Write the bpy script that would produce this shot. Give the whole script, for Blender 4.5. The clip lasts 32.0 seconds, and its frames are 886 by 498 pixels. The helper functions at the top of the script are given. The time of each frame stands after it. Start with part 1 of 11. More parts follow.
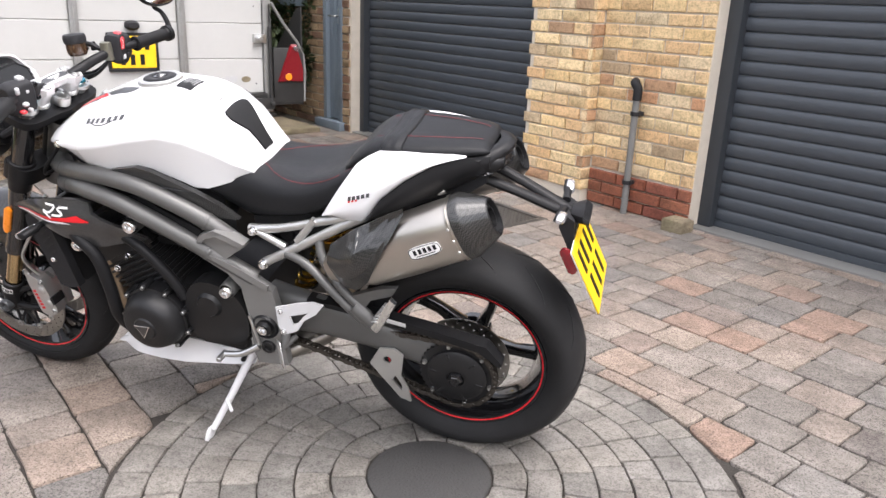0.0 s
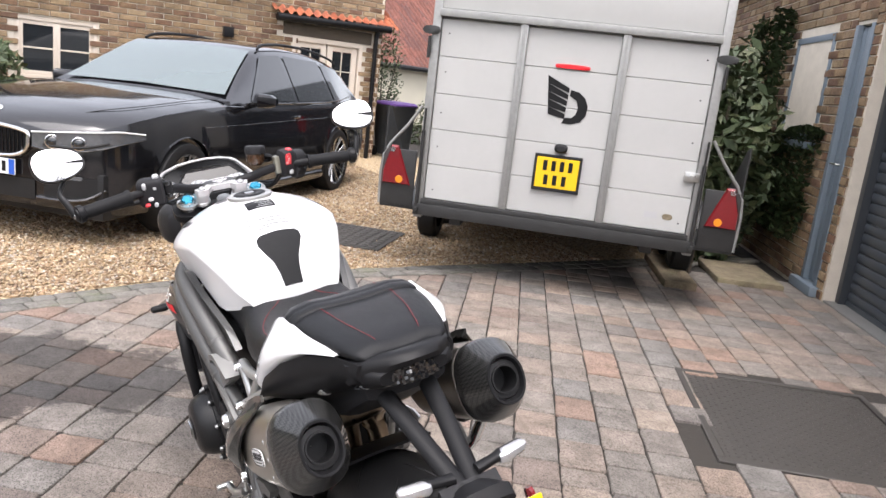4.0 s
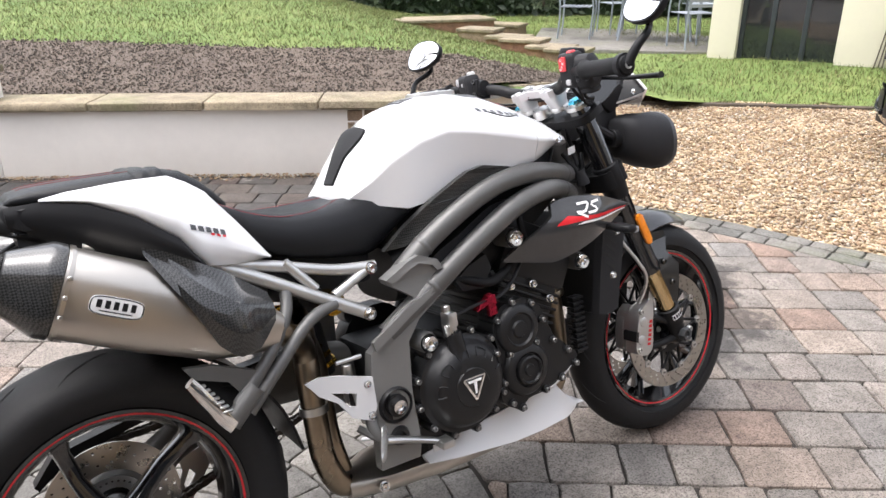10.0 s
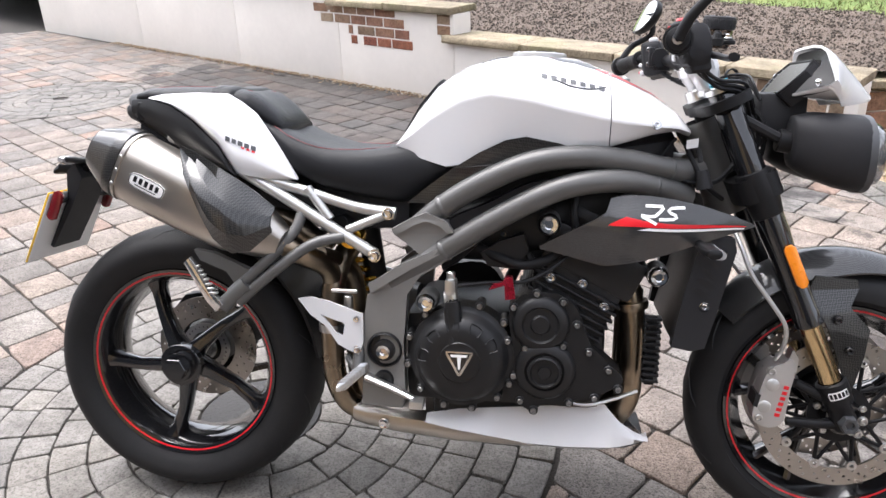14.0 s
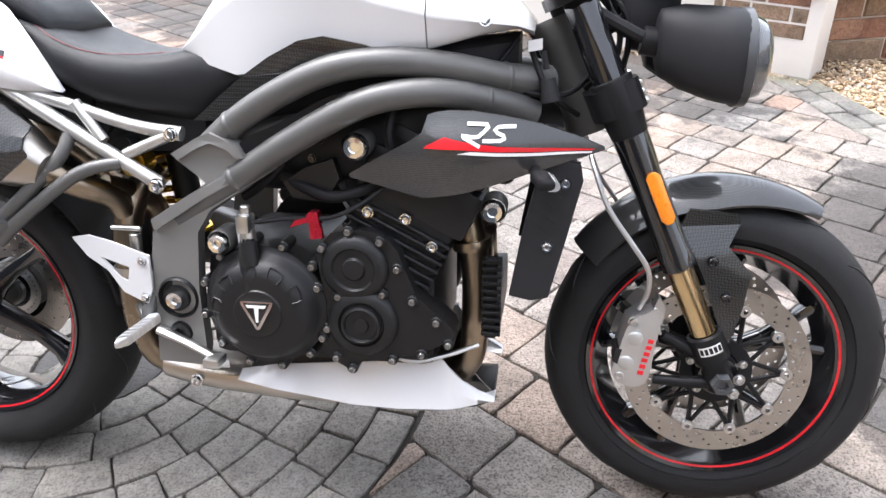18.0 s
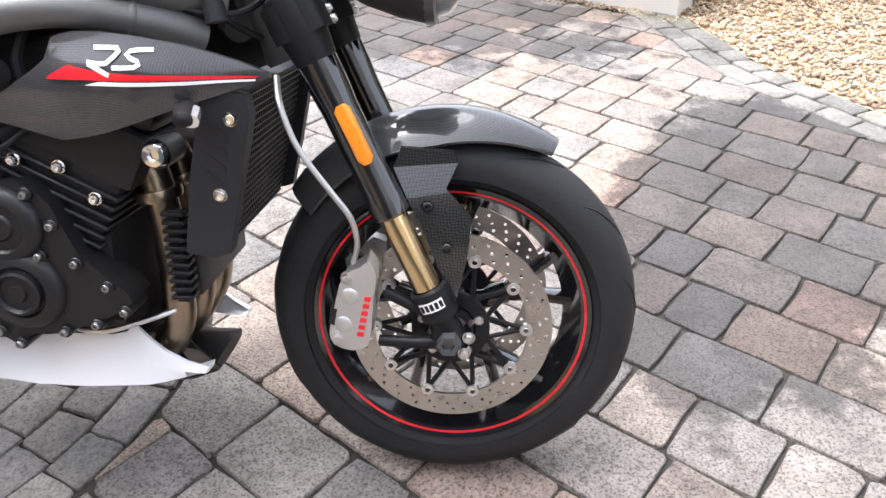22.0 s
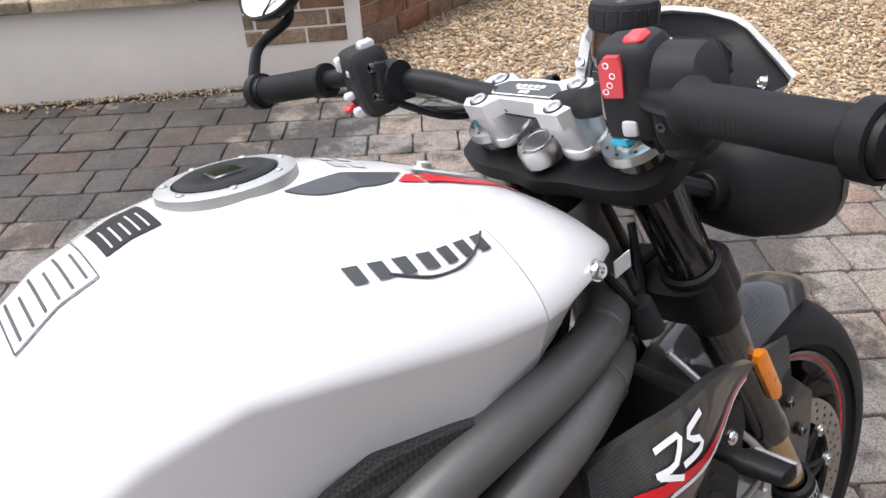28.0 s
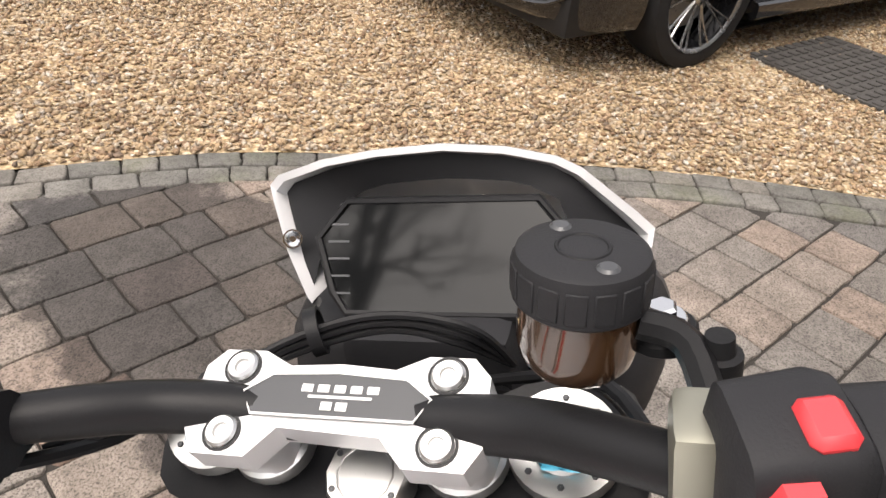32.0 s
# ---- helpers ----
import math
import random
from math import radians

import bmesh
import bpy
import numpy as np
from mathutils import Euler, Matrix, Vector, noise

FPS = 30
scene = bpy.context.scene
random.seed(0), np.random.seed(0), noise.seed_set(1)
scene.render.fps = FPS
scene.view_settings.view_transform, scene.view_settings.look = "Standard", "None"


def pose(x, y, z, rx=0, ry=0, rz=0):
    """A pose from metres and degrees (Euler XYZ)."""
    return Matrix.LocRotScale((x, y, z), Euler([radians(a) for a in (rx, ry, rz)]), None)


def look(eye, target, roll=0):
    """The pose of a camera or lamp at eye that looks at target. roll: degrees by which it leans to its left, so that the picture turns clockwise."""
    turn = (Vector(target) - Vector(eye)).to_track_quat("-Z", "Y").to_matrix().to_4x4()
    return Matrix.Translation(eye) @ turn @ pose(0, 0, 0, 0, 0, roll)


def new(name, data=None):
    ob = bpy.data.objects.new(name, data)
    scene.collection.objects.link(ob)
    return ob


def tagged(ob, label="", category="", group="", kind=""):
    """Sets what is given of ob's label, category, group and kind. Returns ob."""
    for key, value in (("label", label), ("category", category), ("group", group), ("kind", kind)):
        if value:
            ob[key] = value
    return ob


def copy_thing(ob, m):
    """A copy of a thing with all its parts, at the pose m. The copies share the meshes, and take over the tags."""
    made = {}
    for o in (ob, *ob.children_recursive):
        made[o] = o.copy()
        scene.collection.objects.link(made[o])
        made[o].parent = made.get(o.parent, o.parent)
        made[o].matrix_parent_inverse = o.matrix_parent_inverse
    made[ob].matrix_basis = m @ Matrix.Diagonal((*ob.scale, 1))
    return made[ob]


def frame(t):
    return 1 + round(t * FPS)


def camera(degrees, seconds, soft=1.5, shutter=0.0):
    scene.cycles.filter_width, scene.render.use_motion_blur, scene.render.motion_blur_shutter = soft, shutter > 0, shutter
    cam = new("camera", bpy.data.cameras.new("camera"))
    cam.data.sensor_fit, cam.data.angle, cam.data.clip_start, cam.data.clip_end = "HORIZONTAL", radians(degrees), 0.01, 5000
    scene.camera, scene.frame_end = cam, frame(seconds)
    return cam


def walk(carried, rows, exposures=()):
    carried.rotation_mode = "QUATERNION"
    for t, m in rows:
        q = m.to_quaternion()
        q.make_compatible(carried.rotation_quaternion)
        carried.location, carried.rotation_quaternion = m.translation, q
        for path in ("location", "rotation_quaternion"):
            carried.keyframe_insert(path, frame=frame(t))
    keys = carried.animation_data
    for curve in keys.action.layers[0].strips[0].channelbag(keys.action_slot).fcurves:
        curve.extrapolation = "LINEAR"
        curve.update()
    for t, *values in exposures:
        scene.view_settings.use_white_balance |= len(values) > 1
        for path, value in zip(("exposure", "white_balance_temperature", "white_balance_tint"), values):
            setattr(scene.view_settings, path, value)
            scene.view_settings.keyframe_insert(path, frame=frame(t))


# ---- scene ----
cam = camera(61.4, 32.0, soft=1.5)
PATH = [
    (0, (-0.386, 1.925, 1.207), (0.083, 0.085, 0.581), 2.4),
    (0.5, (-0.49, 1.917, 1.22), (0.177, 0.126, 0.63), 2.7),
    (1, (-0.543, 1.841, 1.242), (0.327, 0.123, 0.703), 3.3),
    (1.5, (-0.607, 1.669, 1.265), (0.452, 0.041, 0.789), 4.0),
    (2, (-0.72, 1.52, 1.285), (0.501, -0.003, 0.853), 4.5),
    (2.5, (-0.896, 1.352, 1.316), (0.46, -0.057, 0.898), 4.9),
    (4.5, (-1.087, 0.586, 1.336), (0.68, -0.23, 0.876), 6.3),
    (5, (-1.047, 0.413, 1.306), (0.798, -0.183, 0.815), 5.3),
    (5.5, (-0.981, 0.227, 1.296), (0.912, -0.147, 0.772), 4.5),
    (6, (-0.936, 0.037, 1.299), (0.976, -0.096, 0.726), 3.9),
    (6.5, (-0.955, -0.169, 1.32), (0.946, -0.073, 0.705), 3.2),
    (7, (-0.832, -0.328, 1.284), (1.031, -0.006, 0.63), 3.0),
    (7.5, (-0.69, -0.477, 1.286), (1.103, 0.082, 0.598), 2.6),
    (8, (-0.628, -0.708, 1.279), (1.063, 0.085, 0.565), 2.0),
    (8.5, (-0.541, -0.853, 1.286), (1.014, 0.171, 0.555), 1.3),
    (9, (-0.355, -0.913, 1.281), (1.04, 0.314, 0.542), 0.8),
    (9.5, (-0.233, -1.012, 1.285), (0.985, 0.388, 0.54), 0.4),
    (10, (-0.116, -1.189, 1.302), (0.919, 0.351, 0.555), -0.1),
    (10.5, (-0.014, -1.25, 1.297), (0.831, 0.401, 0.55), -0.6),
    (11, (0.158, -1.216, 1.291), (0.803, 0.525, 0.547), -1.2),
    (11.5, (0.276, -1.209, 1.302), (0.719, 0.596, 0.562), -1.9),
    (12, (0.428, -1.329, 1.312), (0.677, 0.515, 0.579), -2.4),
    (12.5, (0.553, -1.408, 1.328), (0.628, 0.45, 0.591), -2.7),
    (13, (0.667, -1.346, 1.306), (0.599, 0.505, 0.553), -2.3),
    (13.5, (0.752, -1.293, 1.291), (0.564, 0.535, 0.501), -1.9),
    (14, (0.843, -1.366, 1.284), (0.558, 0.43, 0.451), -1.7),
    (14.5, (0.896, -1.41, 1.276), (0.533, 0.351, 0.401), -2.0),
    (16.5, (0.927, -1.242, 1.198), (0.634, 0.474, 0.214), -2.4),
    (17, (1.028, -1.172, 1.189), (0.789, 0.541, 0.184), -1.8),
    (17.5, (1.12, -1.133, 1.191), (0.884, 0.574, 0.177), -1.6),
    (18, (1.134, -1.079, 1.179), (0.868, 0.619, 0.156), -1.8),
    (18.5, (1.116, -0.985, 1.153), (0.809, 0.71, 0.137), -2.1),
    (19, (1.141, -0.894, 1.135), (0.779, 0.78, 0.101), -2.6),
    (19.5, (1.258, -0.884, 1.12), (0.843, 0.784, 0.098), -2.9),
    (20, (1.326, -0.9, 1.115), (0.893, 0.771, 0.105), -2.9),
    (20.5, (1.375, -0.913, 1.107), (0.969, 0.761, 0.089), -2.8),
    (21, (1.44, -0.916, 1.09), (1.11, 0.759, 0.047), -2.5),
    (21.5, (1.48, -0.912, 1.085), (1.264, 0.752, -0.004), -1.7),
    (22, (1.498, -0.905, 1.079), (1.383, 0.741, -0.052), -0.9),
    (22.5, (1.501, -0.907, 1.074), (1.452, 0.732, -0.07), -0.4),
    (23, (1.478, -0.905, 1.09), (1.464, 0.73, -0.062), -0.6),
    (23.5, (1.381, -0.912, 1.147), (1.392, 0.728, 0.002), -1.1),
    (24, (1.225, -0.92, 1.188), (1.249, 0.725, 0.05), -1.9),
    (24.5, (1.107, -0.897, 1.195), (1.153, 0.756, 0.071), -2.6),
    (25, (1.028, -0.809, 1.18), (1.113, 0.856, 0.076), -2.9),
    (25.5, (0.96, -0.719, 1.178), (1.116, 0.949, 0.086), -2.8),
    (27.5, (0.607, -0.394, 1.256), (1.371, 0.991, 0.202), -3.1),
    (28, (0.635, -0.279, 1.270), (1.563, 0.991, 0.204), -3.1),
    (28.5, (0.660, -0.192, 1.284), (1.752, 0.932, 0.209), -2.5),
    (29, (0.674, -0.083, 1.295), (1.919, 0.876, 0.228), -1.5),
    (29.5, (0.689, -0.011, 1.292), (2.060, 0.775, 0.237), -0.2),
    (30, (0.725, 0.043, 1.285), (2.180, 0.676, 0.240), 1.3),
    (30.5, (0.773, 0.081, 1.276), (2.277, 0.590, 0.233), 2.5),
    (31, (0.804, 0.112, 1.268), (2.333, 0.522, 0.218), 3.5),
    (31.5, (0.846, 0.135, 1.262), (2.386, 0.462, 0.199), 4.5),
    (32, (0.878, 0.150, 1.254), (2.421, 0.403, 0.175), 5.9),
]
LIGHT = [(0, 1.81, 6500, 14), (2, 1.71, 6450, 13), (4, 1.56, 6450, 14), (5, 1.44, 6450, 14), (6.5, 1.42, 6400, 13), (8, 1.72, 6400, 12), (9.5, 1.78, 6400, 12), (11, 1.84, 6350, 12), (13, 1.92, 6300, 13), (16, 2.20, 6250, 13), (17.5, 2.35, 6200, 12), (19, 2.45, 6150, 12), (21, 2.45, 6150, 12), (23, 2.45, 6200, 12), (25, 2.25, 6200, 12), (28, 1.31, 6300, 12), (29.5, 1.18, 6500, 12), (31, 1.21, 7000, 13), (32, 1.26, 7000, 13)]
walk(cam, [(t, look(eye, target, roll)) for t, eye, target, roll in PATH], LIGHT)

# ---- world and light: a bright overcast day ----
world = bpy.data.worlds.new("overcast_sky")
scene.world = world
world.use_nodes = True
wn, wl = world.node_tree.nodes, world.node_tree.links
wn.clear()
sky = wn.new("ShaderNodeTexSky")
sky.sky_type = 'NISHITA'
sky.sun_disc = False
sky.sun_elevation, sky.sun_rotation = radians(70), radians(290)
sky.air_density, sky.dust_density, sky.ozone_density = 1.0, 4.0, 1.0
grey = wn.new("ShaderNodeHueSaturation")
grey.inputs["Saturation"].default_value = 0.28
bg = wn.new("ShaderNodeBackground")
bg.inputs["Strength"].default_value = 0.15
wo = wn.new("ShaderNodeOutputWorld")
wl.new(sky.outputs[0], grey.inputs["Color"])
wl.new(grey.outputs[0], bg.inputs[0])
wl.new(bg.outputs[0], wo.inputs[0])
sun = new("sun", bpy.data.lights.new("sun", 'SUN'))
sun.data.energy, sun.data.angle, sun.data.color = 0.9, radians(60), (1.0, 0.97, 0.93)
sun.matrix_world = look((-4, 4.5, 9.5), (0, 0, 0))

# ---- materials ----
MATS = {}


def ramp(nt, fac, stops):
    r = nt.nodes.new("ShaderNodeValToRGB")
    el = r.color_ramp.elements
    while len(el) < len(stops):
        el.new(0.5)
    for e, (p, c) in zip(el, stops):
        e.position, e.color = p, (*c, 1)
    nt.links.new(fac, r.inputs[0])
    return r.outputs[0]


def noise_tex(nt, scale, detail=4.0, rough=0.55, coord="Object"):
    tc = nt.nodes.new("ShaderNodeTexCoord")
    n = nt.nodes.new("ShaderNodeTexNoise")
    n.inputs["Scale"].default_value, n.inputs["Detail"].default_value, n.inputs["Roughness"].default_value = scale, detail, rough
    nt.links.new(tc.outputs[coord], n.inputs["Vector"])
    return n


def mixc(nt, fac, a, b, mode='MIX'):
    m = nt.nodes.new("ShaderNodeMix")
    m.data_type, m.blend_type = 'RGBA', mode
    for k, v in ((0, fac), (6, a), (7, b)):
        if isinstance(v, (int, float)):
            m.inputs[k].default_value = v
        elif isinstance(v, tuple):
            m.inputs[k].default_value = (*v, 1)
        else:
            nt.links.new(v, m.inputs[k])
    return m.outputs[2]


def calc(nt, op, a, b=0.0):
    m = nt.nodes.new("ShaderNodeMath")
    m.operation = op
    for k, v in enumerate((a, b)):
        if isinstance(v, (int, float)):
            m.inputs[k].default_value = v
        else:
            nt.links.new(v, m.inputs[k])
    return m.outputs[0]


def base_mat(name):
    m = bpy.data.materials.new(name)
    m.use_nodes = True
    MATS[name] = m
    return m, m.node_tree, m.node_tree.nodes["Principled BSDF"]


def bump_of(nt, b, height, strength, dist=0.002):
    bp = nt.nodes.new("ShaderNodeBump")
    bp.inputs["Strength"].default_value, bp.inputs["Distance"].default_value = strength, dist
    nt.links.new(height, bp.inputs["Height"])
    nt.links.new(bp.outputs[0], b.inputs["Normal"])


def mat(name, col, rough=0.5, metal=0.0, var=0.12, scale=9.0, bump=0.0, bscale=300.0, coat=0.0, rvar=0.1, emit=0.0, dist=0.002):
    """Colour with wear at two scales, roughness that varies, and fine relief."""
    m, nt, b = base_mat(name)
    big, fine = noise_tex(nt, scale), noise_tex(nt, scale * 11, 6)
    lo, hi = tuple(c * (1 - var) for c in col), tuple(min(1, c * (1 + var)) for c in col)
    c1 = mixc(nt, big.outputs[0], lo, hi)
    c2 = mixc(nt, calc(nt, 'MULTIPLY', fine.outputs[0], var * 1.5), c1, tuple(c * 0.6 for c in col))
    nt.links.new(c2, b.inputs["Base Color"])
    nt.links.new(calc(nt, 'ADD', calc(nt, 'MULTIPLY', big.outputs[0], 2 * rvar), rough - rvar), b.inputs["Roughness"])
    b.inputs["Metallic"].default_value = metal
    b.inputs["Coat Weight"].default_value = coat
    b.inputs["Coat Roughness"].default_value = 0.05
    if bump:
        bump_of(nt, b, noise_tex(nt, bscale, 3).outputs[0], bump, dist)
    if emit:
        b.inputs["Emission Color"].default_value = (*col, 1)
        b.inputs["Emission Strength"].default_value = emit
    return m


def piece_mat(name, stops, rough=0.85, bump=0.5, bscale=120.0, island=False, wet=False, grain=45.0, dist=0.004, moss=0.0, pit=0.55, mott=0.60):
    """Stone, brick and clay: a tone for each piece, mottled, gritty, stained."""
    m, nt, b = base_mat(name)
    if island:
        g = nt.nodes.new("ShaderNodeNewGeometry")
        rnd = g.outputs["Random Per Island"]
    else:
        rnd = nt.nodes.new("ShaderNodeObjectInfo").outputs["Random"]
    tone = ramp(nt, rnd, stops)
    geo = nt.nodes.new("ShaderNodeNewGeometry")

    def wn_(scale, detail):
        n = nt.nodes.new("ShaderNodeTexNoise")
        n.inputs["Scale"].default_value, n.inputs["Detail"].default_value, n.inputs["Roughness"].default_value = scale, detail, 0.65
        nt.links.new(geo.outputs["Position"], n.inputs["Vector"])
        return n.outputs[0]
    mid, fine, large = wn_(9, 5), wn_(grain * 4, 4), wn_(1.3, 4)
    c = mixc(nt, 1.0, tone, ramp(nt, mid, [(0.32, (mott, mott * 0.985, mott * 0.97)), (0.64, (1.0, 1.0, 1.0))]), 'MULTIPLY')
    c = mixc(nt, 1.0, c, ramp(nt, fine, [(0.38, (pit, pit * 0.98, pit * 0.96)), (0.5, (0.96, 0.96, 0.96)), (0.62, (1.0, 1.0, 1.0)), (0.74, (1.22, 1.22, 1.21))]), 'MULTIPLY')
    c = mixc(nt, 1.0, c, ramp(nt, wn_(grain * 1.3, 5), [(0.36, (0.70, 0.69, 0.68)), (0.52, (1, 1, 1)), (0.70, (1.0, 1.0, 1.0))]), 'MULTIPLY')
    c = mixc(nt, 1.0, c, ramp(nt, large, [(0.35, (0.4 + 0.57 * mott,) * 3), (0.65, (1.0, 1.0, 1.0))]), 'MULTIPLY')
    rgh = rough
    if moss:
        c = mixc(nt, calc(nt, 'MULTIPLY', ramp(nt, wn_(2.1, 6), [(0.5, (0, 0, 0)), (0.7, (1, 1, 1))]), moss), c, (0.13, 0.15, 0.05))
    if wet:
        mask = None
        for cx, cy, rx, ry, rot in WET:
            mp = nt.nodes.new("ShaderNodeMapping")
            mp.vector_type = 'TEXTURE'
            mp.inputs["Location"].default_value = (cx, cy, 0)
            mp.inputs["Rotation"].default_value = (0, 0, radians(rot))
            mp.inputs["Scale"].default_value = (rx, ry, 1)
            nt.links.new(geo.outputs["Position"], mp.inputs["Vector"])
            ln = nt.nodes.new("ShaderNodeVectorMath")
            ln.operation = 'LENGTH'
            nt.links.new(mp.outputs[0], ln.inputs[0])
            d = calc(nt, 'ADD', ln.outputs["Value"], calc(nt, 'MULTIPLY', wn_(4.0, 6), 1.1))
            d2 = calc(nt, 'MULTIPLY', d, 0.5)
            k = ramp(nt, d2, [(0.0, (1,) * 3), (0.66, (1,) * 3), (0.71, (0,) * 3)])
            mask = k if mask is None else calc(nt, 'MAXIMUM', mask, k)
        c = mixc(nt, mask, c, mixc(nt, 1.0, c, (0.34, 0.335, 0.34), 'MULTIPLY'))
        rgh = calc(nt, 'SUBTRACT', rough, calc(nt, 'MULTIPLY', mask, 0.05))
    nt.links.new(c, b.inputs["Base Color"])
    if isinstance(rgh, float):
        b.inputs["Roughness"].default_value = rgh
    else:
        nt.links.new(rgh, b.inputs["Roughness"])
    bump_of(nt, b, calc(nt, 'ADD', fine, calc(nt, 'MULTIPLY', wn_(bscale * 0.25, 5), 1.2)), bump, dist)
    return m


WET = [(2.26, 0.90, 0.50, 1.05, -24), (-0.35, 3.62, 3.4, 0.98, 148)]

mat("white_paint", (0.72, 0.72, 0.73), 0.22, var=0.02, coat=0.6, rvar=0.03)
mat("white_satin", (0.62, 0.62, 0.63), 0.38, var=0.04)
mat("black_satin", (0.012, 0.012, 0.013), 0.42, var=0.2, bump=0.08, bscale=500)
mat("black_gloss", (0.008, 0.008, 0.009), 0.12, var=0.1, coat=0.8, rvar=0.04)
mat("black_plastic", (0.022, 0.022, 0.024), 0.55, var=0.15, bump=0.15, bscale=700)
mat("rubber", (0.014, 0.014, 0.015), 0.62, var=0.25, bump=0.1, bscale=350)
mat("tyre_rubber", (0.021, 0.021, 0.022), 0.58, var=0.4, scale=14, bump=0.25, bscale=420)
mat("seat_vinyl", (0.012, 0.0125, 0.014), 0.42, var=0.12, bump=0.25, bscale=900)
mat("frame_grey", (0.112, 0.111, 0.108), 0.42, 0.35, var=0.16, bump=0.12, bscale=600)
mat("engine_black", (0.014, 0.014, 0.015), 0.4, 0.25, var=0.2, bump=0.2, bscale=500)
mat("engine_dark", (0.014, 0.014, 0.015), 0.5, 0.2, var=0.3, bump=0.2, bscale=200)
mat("alloy", (0.62, 0.62, 0.61), 0.32, 1.0, var=0.08, scale=20)
mat("screw_steel", (0.36, 0.36, 0.36), 0.34, 1.0, var=0.1, scale=60)
mat("alloy_satin", (0.55, 0.55, 0.54), 0.42, 0.85, var=0.08)
mat("chrome", (0.78, 0.78, 0.78), 0.12, 1.0, var=0.03, rvar=0.03)
mat("titanium", (0.50, 0.47, 0.43), 0.34, 1.0, var=0.08, scale=5, bump=0.05, bscale=400)
mat("header_steel", (0.33, 0.27, 0.20), 0.3, 1.0, var=0.35, scale=7)
mat("disc_steel", (0.42, 0.40, 0.37), 0.3, 1.0, var=0.12, scale=30)
mat("gold_tube", (0.62, 0.47, 0.26), 0.16, 1.0, var=0.06, rvar=0.04)
mat("gold_anodised", (0.75, 0.45, 0.06), 0.25, 1.0, var=0.06)
mat("blue_anodised", (0.08, 0.50, 0.70), 0.25, 0.9, var=0.06)
mat("red_anodised", (0.45, 0.02, 0.05), 0.28, 0.8, var=0.08)
mat("red_paint", (0.62, 0.012, 0.02), 0.3, var=0.04)
mat("red_switch", (0.66, 0.05, 0.06), 0.4, var=0.05)
mat("grey_paint", (0.42, 0.42, 0.43), 0.35, var=0.04)
mat("graphite", (0.06, 0.062, 0.066), 0.35, 0.2, var=0.08)
mat("amber", (0.85, 0.25, 0.008), 0.3, var=0.15, scale=120, coat=0.5)
mat("smoked_lens", (0.008, 0.008, 0.009), 0.10, 0.0, var=0.5, scale=90, coat=1.0)
mat("red_lens", (0.17, 0.006, 0.010), 0.15, var=0.2, scale=90, coat=0.8)
mat("smoked", (0.05, 0.025, 0.012), 0.15, var=0.2, coat=0.9)
mat("dash_glass", (0.006, 0.0065, 0.007), 0.06, var=0.1, coat=0.0, rvar=0.02).node_tree.nodes["Principled BSDF"].inputs["Specular IOR Level"].default_value = 0.28
mat("plate_yellow", (0.80, 0.50, 0.010), 0.35, var=0.05)
mat("plate_white", (0.80, 0.80, 0.79), 0.35, var=0.04)
mat("plate_blue", (0.02, 0.09, 0.45), 0.4, var=0.05)
mat("chain_metal", (0.10, 0.09, 0.08), 0.4, 0.9, var=0.3, scale=60)
mat("garage_paint", (0.052, 0.061, 0.073), 0.36, var=0.12, scale=3, bump=0.05, bscale=300)
mat("garage_frame", (0.035, 0.040, 0.047), 0.4, var=0.12)
mat("grey_joinery", (0.17, 0.21, 0.25), 0.5, var=0.1)
mat("cream_joinery", (0.66, 0.58, 0.49), 0.5, var=0.08)
mat("mortar", (0.64, 0.58, 0.49), 0.95, var=0.2, bump=0.6, bscale=150, dist=0.004)
mat("joint_dirt", (0.036, 0.031, 0.026), 0.95, var=0.4, scale=4, bump=0.8, bscale=160, dist=0.006)
mat("render_white", (0.70, 0.655, 0.60), 0.9, var=0.14, scale=1.6, bump=0.25, bscale=90, dist=0.004)
mat("cream_wall", (0.66, 0.61, 0.48), 0.9, var=0.08, scale=1.5, bump=0.2, bscale=90)
mat("panel_white", (0.43, 0.43, 0.42), 0.4, var=0.09, scale=2.2)
mat("galvanised", (0.36, 0.36, 0.35), 0.5, 0.75, var=0.25, scale=30)
mat("dark_steel", (0.05, 0.05, 0.05), 0.5, 0.6, var=0.3, scale=12)
mat("car_paint", (0.010, 0.010, 0.012), 0.16, 0.35, var=0.05, coat=1.0, rvar=0.02)
mat("car_glass", (0.010, 0.012, 0.012), 0.04, var=0.05, coat=1.0, rvar=0.01)
mat("car_screen", (0.10, 0.13, 0.13), 0.04, var=0.05, coat=1.0, rvar=0.01)
mat("headlamp_glass", (0.16, 0.165, 0.17), 0.08, 0.6, var=0.35, scale=30, coat=1.0)
mat("wheel_alloy", (0.34, 0.34, 0.34), 0.26, 0.9, var=0.08)
mat("van_paint", (0.03, 0.035, 0.045), 0.25, 0.3, var=0.08, coat=0.8)
mat("cast_cover", (0.070, 0.064, 0.058), 0.6, 0.4, var=0.35, scale=6, bump=0.35, bscale=120)
mat("tarmac", (0.045, 0.044, 0.043), 0.85, var=0.35, scale=12, bump=0.9, bscale=130, dist=0.006)
mat("mat_rubber", (0.055, 0.051, 0.047), 0.8, var=0.3, scale=7, bump=0.4, bscale=80)
mat("drain_grey", (0.17, 0.17, 0.165), 0.5, var=0.15)
